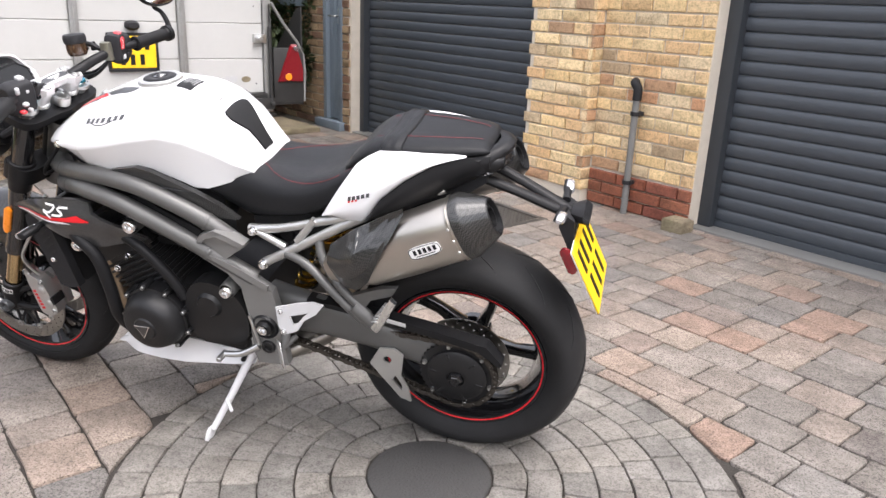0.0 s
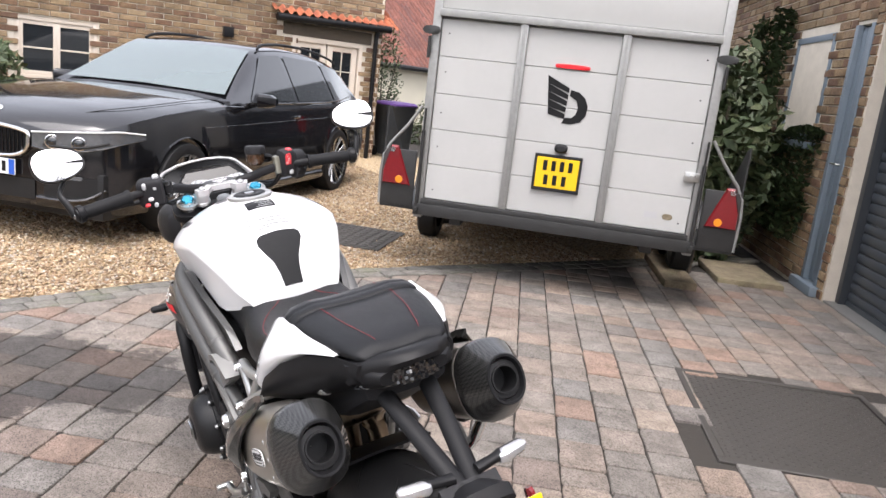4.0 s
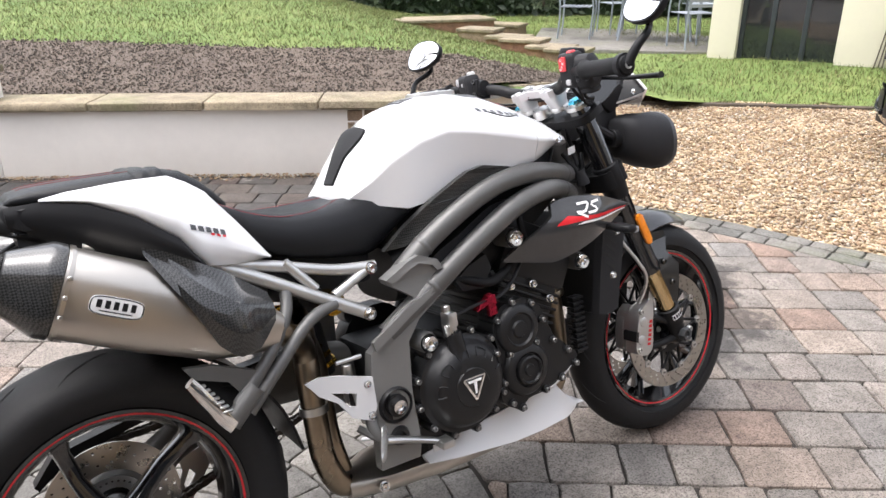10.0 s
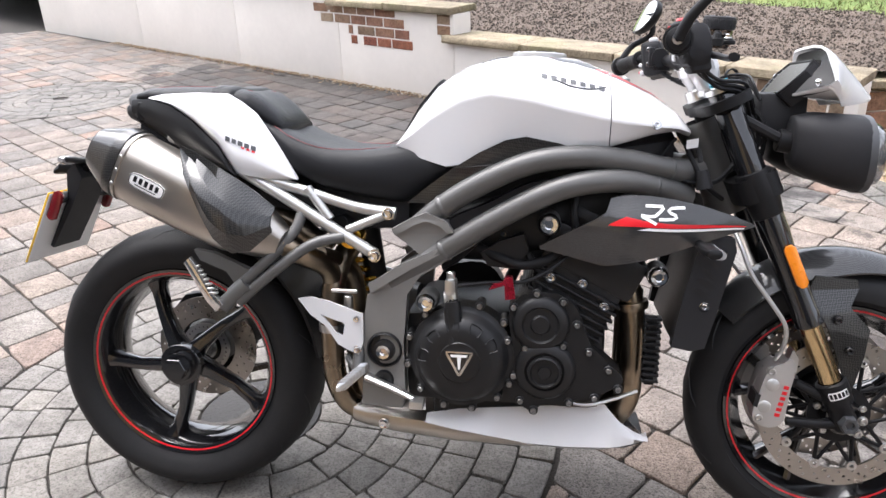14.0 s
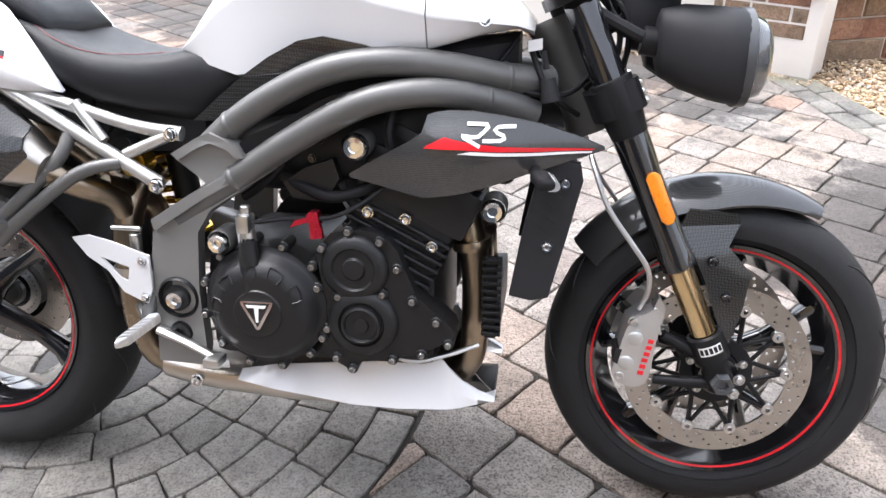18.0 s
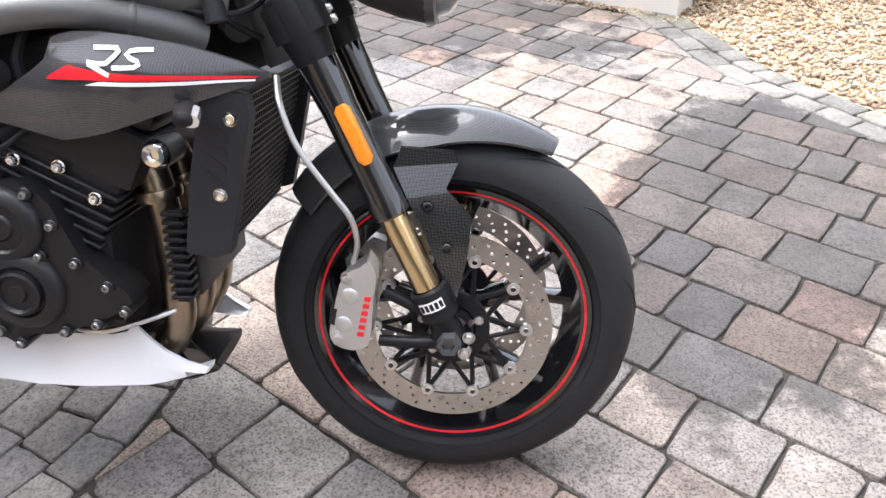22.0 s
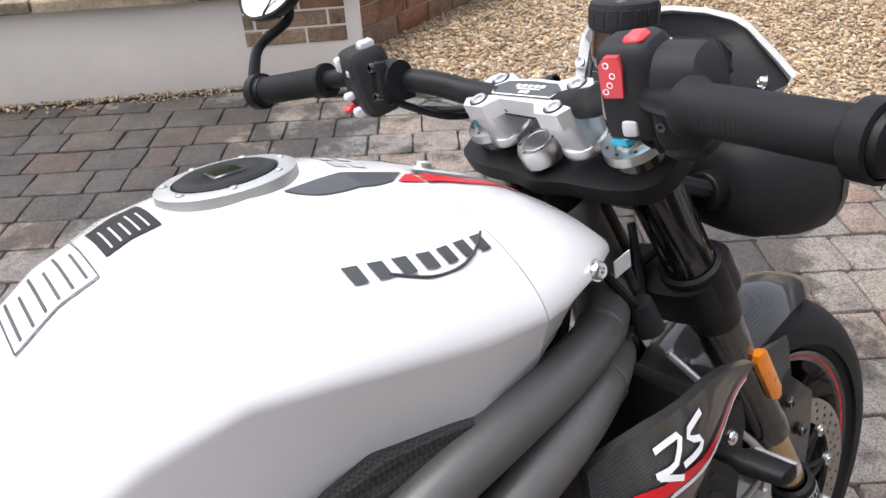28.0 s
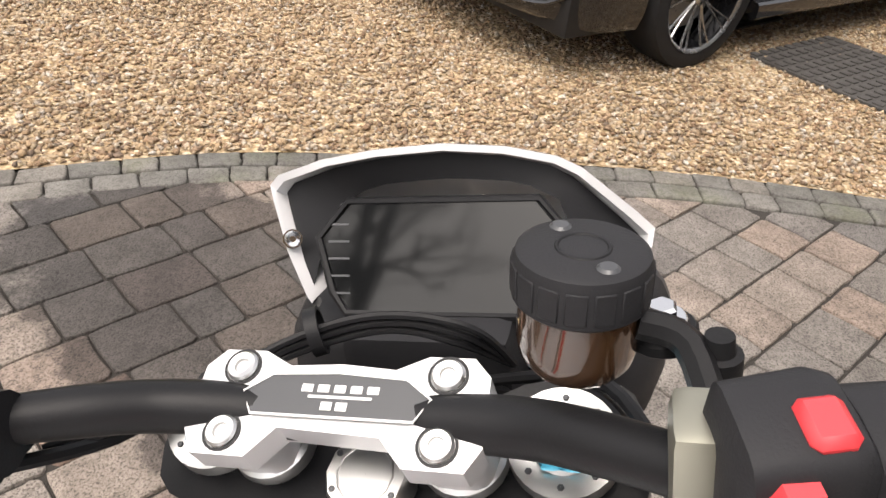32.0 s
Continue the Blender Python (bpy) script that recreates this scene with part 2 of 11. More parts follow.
mat("bark", (0.10, 0.08, 0.06), 0.9, var=0.4, scale=8, bump=0.8, bscale=40, dist=0.01)
mat("bin_plastic", (0.03, 0.035, 0.04), 0.5, var=0.12)
mat("bin_lid", (0.10, 0.045, 0.20), 0.5, var=0.12)
mat("metal_furniture", (0.30, 0.33, 0.37), 0.5, 0.5, var=0.2)
mat("sticker_paper", (0.60, 0.60, 0.60), 0.4, var=0.06)
mat("window_dark", (0.016, 0.019, 0.022), 0.06, var=0.2, coat=1.0, rvar=0.02)
mat("stitch_red", (0.22, 0.02, 0.025), 0.6, var=0.2)
mat("frame_cast", (0.20, 0.198, 0.193), 0.42, 0.35, var=0.1, bump=0.08, bscale=500)
mat("lens_white", (0.55, 0.55, 0.56), 0.2, 0.5, var=0.35, scale=160, coat=1.0)
mat("bronze_grey", (0.34, 0.33, 0.27), 0.38, 0.8, var=0.08)
mat("button_grey", (0.50, 0.50, 0.51), 0.4, var=0.05)
mat("bin_trim", (0.02, 0.02, 0.02), 0.6)

for n_ in ("black_satin", "black_plastic", "rubber", "tyre_rubber", "seat_vinyl", "engine_black", "engine_dark"):
    MATS[n_].node_tree.nodes["Principled BSDF"].inputs["Specular IOR Level"].default_value = 0.40 if "engine" in n_ else 0.18
for n_ in ("car_screen", "car_glass", "window_dark"):
    MATS[n_].node_tree.nodes["Principled BSDF"].inputs["Coat IOR"].default_value = {"car_screen": 1.9, "car_glass": 1.32, "window_dark": 1.6}[n_]
m_, nt_, b_ = base_mat("mirror")
b_.inputs["Metallic"].default_value, b_.inputs["Roughness"].default_value = 1.0, 0.015
b_.inputs["Base Color"].default_value = (0.9, 0.9, 0.9, 1)

m_, nt_, b_ = base_mat("clear_lens")
b_.inputs["Transmission Weight"].default_value, b_.inputs["Roughness"].default_value = 0.92, 0.03
b_.inputs["Base Color"].default_value = (0.75, 0.77, 0.78, 1)
b_.inputs["Coat Weight"].default_value = 1.0



def carbon(name, a, b2, scale):
    m, nt, b = base_mat(name)
    tc = nt.nodes.new("ShaderNodeTexCoord")
    ck = nt.nodes.new("ShaderNodeTexChecker")
    ck.inputs["Scale"].default_value = scale
    mp = nt.nodes.new("ShaderNodeMapping")
    mp.inputs["Rotation"].default_value = (0.3, 0.78, 0.2)
    nt.links.new(tc.outputs["Object"], mp.inputs[0])
    nt.links.new(mp.outputs[0], ck.inputs["Vector"])
    ck.inputs[1].default_value, ck.inputs[2].default_value = (*a, 1), (*b2, 1)
    nz = noise_tex(nt, 40)
    nt.links.new(mixc(nt, calc(nt, 'MULTIPLY', nz.outputs[0], 0.5), ck.outputs[0], a), b.inputs["Base Color"])
    b.inputs["Metallic"].default_value, b.inputs["Roughness"].default_value = 0.0, 0.4
    b.inputs["Specular IOR Level"].default_value = 0.3
    b.inputs["Coat Weight"].default_value, b.inputs["Coat Roughness"].default_value = 0.9, 0.05


carbon("carbon", (0.003, 0.003, 0.003), (0.040, 0.040, 0.039), 300.0)
mat("clamp_silver", (0.58, 0.58, 0.585), 0.34, 0.45, var=0.05)
mat("car_lamp", (0.20, 0.21, 0.225), 0.2, 0.5, var=0.6, scale=26, coat=1.0)
carbon("carbon_grey", (0.016, 0.016, 0.0165), (0.058, 0.058, 0.059), 620.0)

PAVE = [(0.0, (0.245, 0.222, 0.200)), (0.18, (0.33, 0.298, 0.266)), (0.36, (0.40, 0.310, 0.250)), (0.52, (0.285, 0.270, 0.252)),
        (0.68, (0.42, 0.345, 0.285)), (0.84, (0.225, 0.212, 0.200)), (1.0, (0.41, 0.285, 0.222))]
piece_mat("paver_stone", PAVE, wet=True, bump=1.0, pit=0.36, dist=0.005)
piece_mat("paver_far", PAVE, wet=True, bump=1.0, pit=0.36, island=True, dist=0.005)
SETT = [(0.0, (0.20, 0.19, 0.175)), (0.35, (0.27, 0.255, 0.235)), (0.7, (0.23, 0.215, 0.195)), (1.0, (0.30, 0.28, 0.25))]
piece_mat("sett_stone", SETT, bump=0.6)
piece_mat("border_stone", [(0.0, (0.17, 0.165, 0.15)), (0.5, (0.23, 0.22, 0.20)), (1.0, (0.27, 0.25, 0.22))], bump=0.6, moss=0.35)
BUFF = [(0.0, (0.86, 0.61, 0.30)), (0.18, (0.88, 0.70, 0.42)), (0.36, (0.80, 0.52, 0.27)), (0.52, (0.90, 0.70, 0.40)),
        (0.66, (0.82, 0.58, 0.33)), (0.8, (0.88, 0.72, 0.47)), (0.9, (0.44, 0.32, 0.20)), (1.0, (0.70, 0.36, 0.19))]
piece_mat("brick_buff", BUFF, bump=0.9, grain=30, mott=0.86, pit=0.66)
piece_mat("brick_far", [(0.0, (0.34, 0.22, 0.12)), (0.3, (0.46, 0.33, 0.19)), (0.5, (0.25, 0.14, 0.09)), (0.7, (0.50, 0.37, 0.22)), (0.85, (0.30, 0.17, 0.10)), (1.0, (0.17, 0.10, 0.07))], island=True, bump=0.6)
piece_mat("brick_red", [(0.0, (0.36, 0.11, 0.06)), (0.5, (0.42, 0.16, 0.09)), (1.0, (0.30, 0.09, 0.06))], bump=0.6)
piece_mat("cap_stone", [(0.0, (0.40, 0.33, 0.22)), (0.5, (0.34, 0.28, 0.19)), (1.0, (0.45, 0.37, 0.25))], bump=0.8, moss=0.5)
piece_mat("rubble_stone", [(0.0, (0.33, 0.21, 0.14)), (0.35, (0.46, 0.35, 0.24)), (0.6, (0.42, 0.19, 0.12)), (0.8, (0.40, 0.27, 0.17)), (1.0, (0.36, 0.15, 0.10))], bump=0.8, moss=0.2)
piece_mat("gravel_stones", [(0.0, (0.50, 0.33, 0.18)), (0.15, (0.66, 0.52, 0.34)), (0.3, (0.36, 0.22, 0.13)), (0.45, (0.60, 0.43, 0.26)), (0.6, (0.74, 0.64, 0.50)), (0.68, (0.24, 0.17, 0.12)),
                            (0.78, (0.46, 0.31, 0.20)), (0.9, (0.62, 0.45, 0.26)), (1.0, (0.80, 0.75, 0.67))], island=True, bump=0.2, grain=80, pit=0.62)
piece_mat("roof_tile", [(0.0, (0.48, 0.13, 0.06)), (0.5, (0.58, 0.19, 0.09)), (1.0, (0.42, 0.12, 0.07))], island=True, bump=0.4)
piece_mat("roof_old", [(0.0, (0.20, 0.07, 0.05)), (0.5, (0.28, 0.11, 0.08)), (1.0, (0.16, 0.07, 0.06))], island=True, bump=0.4)
piece_mat("grass_blade", [(0.0, (0.10, 0.135, 0.030)), (0.4, (0.155, 0.19, 0.048)), (0.75, (0.23, 0.245, 0.085)), (1.0, (0.36, 0.32, 0.16))], island=True, bump=0.0)
piece_mat("leaf_dark", [(0.0, (0.018, 0.04, 0.012)), (0.5, (0.035, 0.07, 0.02)), (1.0, (0.06, 0.09, 0.03))], island=True, bump=0.0, rough=0.6)
piece_mat("leaf_shrub", [(0.0, (0.05, 0.085, 0.03)), (0.5, (0.08, 0.12, 0.045)), (1.0, (0.14, 0.16, 0.07))], island=True, bump=0.0, rough=0.6)
piece_mat("soil_clods", [(0.0, (0.085, 0.064, 0.050)), (0.6, (0.115, 0.090, 0.072)), (0.97, (0.145, 0.118, 0.095)), (1.0, (0.42, 0.38, 0.33))], island=True, bump=0.5)


def ground_mat(name, stops, scale, bump, dist, vor=0.0):
    m, nt, b = base_mat(name)
    n1, n2 = noise_tex(nt, scale, 8, 0.6), noise_tex(nt, scale * 14, 6, 0.7)
    c = ramp(nt, calc(nt, 'ADD', calc(nt, 'MULTIPLY', n1.outputs[0], 0.5), calc(nt, 'MULTIPLY', n2.outputs[0], 0.5)), stops)
    h = n2.outputs[0]
    if vor:
        v = nt.nodes.new("ShaderNodeTexVoronoi")
        v.inputs["Scale"].default_value = vor
        tc = nt.nodes.new("ShaderNodeTexCoord")
        nt.links.new(tc.outputs["Object"], v.inputs["Vector"])
        sep = nt.nodes.new("ShaderNodeSeparateColor")
        nt.links.new(v.outputs["Color"], sep.inputs[0])
        c = ramp(nt, sep.outputs[0], stops)
        # shade in the gaps between the drawn stones, put into the colour
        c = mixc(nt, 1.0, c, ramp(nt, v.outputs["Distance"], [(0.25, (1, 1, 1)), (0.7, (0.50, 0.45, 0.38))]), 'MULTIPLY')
        h = calc(nt, 'SUBTRACT', 1.0, v.outputs["Distance"])
    nt.links.new(c, b.inputs["Base Color"])
    b.inputs["Roughness"].default_value = 0.9
    bump_of(nt, b, h, bump, dist)


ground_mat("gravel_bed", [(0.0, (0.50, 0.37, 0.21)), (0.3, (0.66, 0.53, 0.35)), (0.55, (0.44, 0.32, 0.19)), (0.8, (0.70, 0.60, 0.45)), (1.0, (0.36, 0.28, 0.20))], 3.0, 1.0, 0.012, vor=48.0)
ground_mat("lawn_turf", [(0.25, (0.06, 0.10, 0.02)), (0.45, (0.10, 0.155, 0.03)), (0.6, (0.16, 0.20, 0.05)), (0.75, (0.26, 0.235, 0.09))], 0.9, 0.8, 0.03)
ground_mat("bare_soil", [(0.25, (0.075, 0.054, 0.039)), (0.5, (0.115, 0.085, 0.063)), (0.75, (0.155, 0.12, 0.092))], 1.6, 1.0, 0.03)

from mathutils import geometry

# ---- geometry helpers: a shape is (verts, faces) ----


def shift(g, m):
    return [tuple(m @ Vector(v)) for v in g[0]], g[1]


def join(*gs):
    vs, fs = [], []
    for g in gs:
        o = len(vs)
        vs += list(g[0])
        fs += [tuple(i + o for i in f) for f in g[1]]
    return vs, fs


def mirror_y(g):
    return [(x, -y, z) for x, y, z in g[0]], [tuple(reversed(f)) for f in g[1]]


def box(x0, y0, z0, x1, y1, z1, b=0.004):
    """A box with chamfered edges."""
    x0, x1, y0, y1, z0, z1 = min(x0, x1), max(x0, x1), min(y0, y1), max(y0, y1), min(z0, z1), max(z0, z1)
    b = min(b, (x1 - x0) * 0.45, (y1 - y0) * 0.45, (z1 - z0) * 0.45)
    bm = bmesh.new()
    bmesh.ops.create_cube(bm, size=1)
    for v in bm.verts:
        v.co = ((x0 + x1) / 2 + v.co.x * (x1 - x0), (y0 + y1) / 2 + v.co.y * (y1 - y0), (z0 + z1) / 2 + v.co.z * (z1 - z0))
    if b > 0:
        bmesh.ops.bevel(bm, geom=bm.edges[:], offset=b, segments=2 if b > 0.003 else 1, affect='EDGES', profile=0.6)
    bm.verts.index_update()
    g = [tuple(v.co) for v in bm.verts], [tuple(v.index for v in f.verts) for f in bm.faces]
    bm.free()
    return g


def curve(pts, k=6, closed=False):
    """A smooth line through the points."""
    p = [Vector(q) for q in pts]
    n = len(p)
    out = []
    rng = range(n) if closed else range(n - 1)
    for i in rng:
        a, b, c, d = (p[(i + j) % n] if closed else p[min(max(i + j, 0), n - 1)] for j in (-1, 0, 1, 2))
        for s in range(k):
            t = s / k
            out.append(0.5 * ((2 * b) + (c - a) * t + (2 * a - 5 * b + 4 * c - d) * t * t + (3 * b - a - 3 * c + d) * t ** 3))
    if not closed:
        out.append(p[-1])
    return out


def tube(pts, r, n=10, k=5, cap=True, flat=1.0, closed=False):
    """A round bar along a smooth line; r is one radius or one for each point."""
    line = curve(pts, k, closed) if k > 1 else [Vector(q) for q in pts]
    m = len(line)
    if isinstance(r, (list, tuple)):
        rr = [float(np.interp(i / (m - 1) * (len(r) - 1), range(len(r)), r)) for i in range(m)]
    else:
        rr = [r] * m
    vs, fs = [], []
    up = None
    for i, p in enumerate(line):
        d = (line[(i + 1) % m] - line[i - 1]) if closed else (line[min(i + 1, m - 1)] - line[max(i - 1, 0)])
        d.normalize()
        if up is None:
            up = d.orthogonal().normalized()
            if abs(d.z) < 0.9:
                up = (Vector((0, 0, 1)) - d * d.z).normalized()
        up = (up - d * up.dot(d)).normalized()
        side = d.cross(up)
        for j in range(n):
            a = 2 * math.pi * j / n
            vs.append(tuple(p + (up * math.cos(a) * flat + side * math.sin(a)) * rr[i]))
    for i in range(m if closed else m - 1):
        for j in range(n):
            a, b = i * n + j, i * n + (j + 1) % n
            c, d = ((i + 1) % m) * n + (j + 1) % n, ((i + 1) % m) * n + j
            fs.append((a, b, c, d))
    if cap and not closed:
        fs += [tuple(reversed(range(n))), tuple(range((m - 1) * n, m * n))]
    return vs, fs


AX = {"x": Matrix(((0, 0, 1), (0, 1, 0), (-1, 0, 0))).to_4x4(), "y": Matrix(((1, 0, 0), (0, 0, 1), (0, -1, 0))).to_4x4(), "z": Matrix.Identity(4)}


def along(a, b):
    """Moves the z axis onto the way from a to b."""
    a, b = Vector(a), Vector(b)
    return Matrix.Translation(a) @ (b - a).to_track_quat('Z', 'Y').to_matrix().to_4x4()


def lathe(prof, n=24, at=(0, 0, 0), axis="z", a0=0.0, a1=360.0, m=None):
    """Turns a profile of (radius, height) round an axis."""
    full = abs(a1 - a0) > 359
    cols = n if full else n + 1
    vs, fs = [], []
    for i in range(cols):
        a = radians(a0 + (a1 - a0) * i / n)
        for r, h in prof:
            vs.append((r * math.cos(a), r * math.sin(a), h))
    k = len(prof)
    for i in range(n):
        i2 = (i + 1) % cols
        for j in range(k - 1):
            q = (i * k + j, i2 * k + j, i2 * k + j + 1, i * k + j + 1)
            fs.append(q)
    mm = m if m is not None else Matrix.Translation(at) @ AX[axis]
    return shift((vs, fs), mm)


def cyl(a, b, r, n=16, r2=None, ch=0.0015):
    """A round pin from a to b with eased ends."""
    h = (Vector(b) - Vector(a)).length
    r2 = r if r2 is None else r2
    ch = min(ch, h * 0.3, r * 0.5)
    return lathe([(0.0001, 0), (r - ch, 0), (r, ch), (r2, h - ch), (r2 - ch, h), (0.0001, h)], n, m=along(a, b))


def bolt(p, d=(0, -1, 0), r=0.008, h=0.006):
    """A socket-head screw whose head points along d."""
    p, d = Vector(p), Vector(d)
    return lathe([(0.0001, h * 0.35), (r * 0.42, h * 0.35), (r * 0.5, h * 0.95), (r * 0.85, h), (r, h * 0.7), (r, 0), (r * 1.25, 0), (r * 1.25, -h * 0.3)], 10, m=along(p, p + d))


def plate(outer, y0, y1, holes=(), yf=None, k=0, bev=0.0015):
    """A sheet in the xz plane between y0 and y1, with holes; yf(x, z) bends it sideways."""
    if k:
        outer = [(p.x, p.z) for p in curve([(x, 0, z) for x, z in outer], k, True)]
    loops = [list(outer)] + [list(h) for h in holes]
    flat = [p for lp in loops for p in lp]
    tris = [t for t in geometry.tessellate_polygon([[Vector((x, z, 0)) for x, z in lp] for lp in loops])]
    cx = sum(p[0] for p in outer) / len(outer)
    cz = sum(p[1] for p in outer) / len(outer)
    f = yf or (lambda x, z: 0.0)
    vs = [(x, y0 + f(x, z), z) for x, z in flat] + [(x, y1 + f(x, z), z) for x, z in flat]
    n = len(flat)
    fs = [tuple(t) for t in tris] + [tuple(i + n for i in reversed(t)) for t in tris]
    o = 0
    for lp in loops:
        m = len(lp)
        fs += [(o + i, o + (i + 1) % m, o + (i + 1) % m + n, o + i + n) for i in range(m)]
        o += m
    return vs, fs


def ring(cx, cz, r, n=12):
    return [(cx + r * math.cos(2 * math.pi * i / n), cz + r * math.sin(2 * math.pi * i / n)) for i in range(n)]


def loft(rings, cap=True, closed=True):
    n = len(rings[0])
    vs = [tuple(p) for rg in rings for p in rg]
    fs = []
    for i in range(len(rings) - 1):
        for j in range(n if closed else n - 1):
            fs.append((i * n + j, i * n + (j + 1) % n, (i + 1) * n + (j + 1) % n, (i + 1) * n + j))
    if cap and closed:
        fs += [tuple(reversed(range(n))), tuple(range((len(rings) - 1) * n, len(rings) * n))]
    return vs, fs


def oval(c, a, b, n=16, p=2.0, ax=(0, 1, 0), bx=(0, 0, 1)):
    """A rounded section about c with half sizes a and b; p above 2 squares it."""
    c, ax, bx = Vector(c), Vector(ax), Vector(bx)
    out = []
    for i in range(n):
        t = 2 * math.pi * i / n
        u, v = math.cos(t), math.sin(t)
        out.append(c + ax * (a * math.copysign(abs(u) ** (2 / p), u)) + bx * (b * math.copysign(abs(v) ** (2 / p), v)))
    return out


def interp(tab, x):
    return float(np.interp(x, [t[0] for t in tab], [t[1] for t in tab]))


def mesh_of(name, g, material, sharp=38, fix=True):
    me = bpy.data.meshes.new(name)
    me.from_pydata([tuple(v) for v in g[0]], [], [tuple(f) for f in g[1]])
    if fix:
        bm = bmesh.new()
        bm.from_mesh(me)
        bmesh.ops.remove_doubles(bm, verts=bm.verts[:], dist=1e-5)
        bmesh.ops.recalc_face_normals(bm, faces=bm.faces[:])
        bm.to_mesh(me)
        bm.free()
    me.polygons.foreach_set("use_smooth", [True] * len(me.polygons))
    me.set_sharp_from_angle(angle=radians(sharp))
    if isinstance(material, str):
        me.materials.append(MATS[material])
    return me


def part(name, g, material, parent, label="", sharp=38, fix=True):
    ob = new(name, g if isinstance(g, bpy.types.Mesh) else mesh_of(name, g, material, sharp, fix))
    if parent is not None:
        ob.parent = parent
    if label:
        ob["label"] = label
    return ob


def thing(name, label, category, group="", kind="", m=None):
    ob = new(name)
    ob.empty_display_size = 0.1
    if m is not None:
        ob.matrix_world = m
    return tagged(ob, label, category, group, kind)


def solid(name, g, material, label, category, group="", kind="", sharp=38, fix=True):
    return tagged(part(name, g, material, None, "", sharp, fix), label, category, group, kind)


def glyphs(text, size, depth=0.0006):
    """Letters of the built-in font as a shape in the xy plane, centred."""
    cu = bpy.data.curves.new("glyph", 'FONT')
    cu.body, cu.size, cu.extrude, cu.align_x, cu.align_y, cu.resolution_u = text, size, depth, 'CENTER', 'CENTER', 2
    ob = bpy.data.objects.new("glyph", cu)
    me = ob.to_mesh()
    g = [tuple(v.co) for v in me.vertices], [tuple(p.vertices) for p in me.polygons]
    ob.to_mesh_clear()
    bpy.data.objects.remove(ob)
    bpy.data.curves.remove(cu)
    return g

# ---- the plan: u runs along the garages, v from them towards the garden wall ----
U = Vector((-0.810, 0.586, 0)).normalized()
V = Vector((U.y, -U.x, 0)) * 1.0
if V.y < 0:
    V = -V


def at(u, v, z=0.0):
    p = U * u + V * v
    return (p.x, p.y, z)


UV = Matrix(((U.x, V.x, 0, 0), (U.y, V.y, 0, 0), (0, 0, 1, 0), (0, 0, 0, 1)))      # (u, v, z) to the world
WD = Vector((-0.848, 0.530, 0))          # along the garden wall
WN = Vector((0.530, 0.848, 0))           # out of the drive through it
W0 = Vector((2.30, 2.63, 0))
WALL = Matrix(((WD.x, WN.x, 0, W0.x), (WD.y, WN.y, 0, W0.y), (0, 0, 1, 0), (0, 0, 0, 1)))
EDGE = [(1.2, 5.6), (2.05, 3.35), (2.39, 2.57), (2.575, 1.96), (2.79, 1.62), (2.99, 1.28), (3.14, 0.88), (3.26, 0.45), (3.37, 0.06), (3.46, -0.34), (3.52, -0.90),
        (3.55, -1.50), (3.56, -2.15), (3.58, -3.19), (3.60, -4.4), (3.62, -5.6)]
EDGE_LINE = [Vector((p.x, p.y, 0)) for p in curve([(x, y, 0) for x, y in EDGE], 8)]


def edge_x(y):
    ys = [p.y for p in EDGE_LINE][::-1]
    xs = [p.x for p in EDGE_LINE][::-1]
    return float(np.interp(y, ys, xs))


def smooth(a, b, x):
    t = min(1.0, max(0.0, (x - a) / (b - a)))
    return t * t * (3 - 2 * t)


def garden_z(x, y):
    d = (Vector((x, y, 0)) - W0).dot(WN)
    s = (Vector((x, y, 0)) - W0).dot(WD)
    bed = 0.42 + 0.10 * smooth(1.5, 7.0, s) * smooth(0, 3, d) + 0.035 * max(0.0, d)
    low = 0.02 + 0.03 * max(0.0, x - 6.0) ** 0.8
    k = smooth(6.2, 2.4, x - 0.25 * (y - 3.0))
    return low + (bed - low) * k


# ground: one sheet to the horizon, under paving, gravel and garden
def ground_sheet():
    xs = sorted(set([-400, -120, -45, -20] + [round(-14 + i * 1.0, 2) for i in range(29)] + [20, 45, 120, 400]))
    vs = [(x, y, -0.035) for y in xs for x in xs]
    n = len(xs)
    fs = [(j * n + i, j * n + i + 1, (j + 1) * n + i + 1, (j + 1) * n + i) for j in range(n - 1) for i in range(n - 1)]
    return vs, fs


solid("ground", ground_sheet(), "joint_dirt", "dark gritty bedding earth under the whole drive", "ground", kind="structure", fix=False)


def gravel_sheet():
    vs, fs = [], []
    line = [p for p in EDGE_LINE if p.y > -5.5]
    xs = [0, 0.15, 0.4, 0.8, 1.4, 2.2, 3.5, 6, 10, 18]
    for p in line:
        for d in xs:
            x = p.x + d
            z = -0.001 + 0.009 * noise.noise(Vector((x * 2.2, p.y * 2.2, 0)))
            vs.append((x, p.y, z))
    k = len(xs)
    for i in range(len(line) - 1):
        for j in range(k - 1):
            fs.append((i * k + j, i * k + j + 1, (i + 1) * k + j + 1, (i + 1) * k + j))
    return vs, fs


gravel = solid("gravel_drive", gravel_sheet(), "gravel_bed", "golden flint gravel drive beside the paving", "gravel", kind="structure")


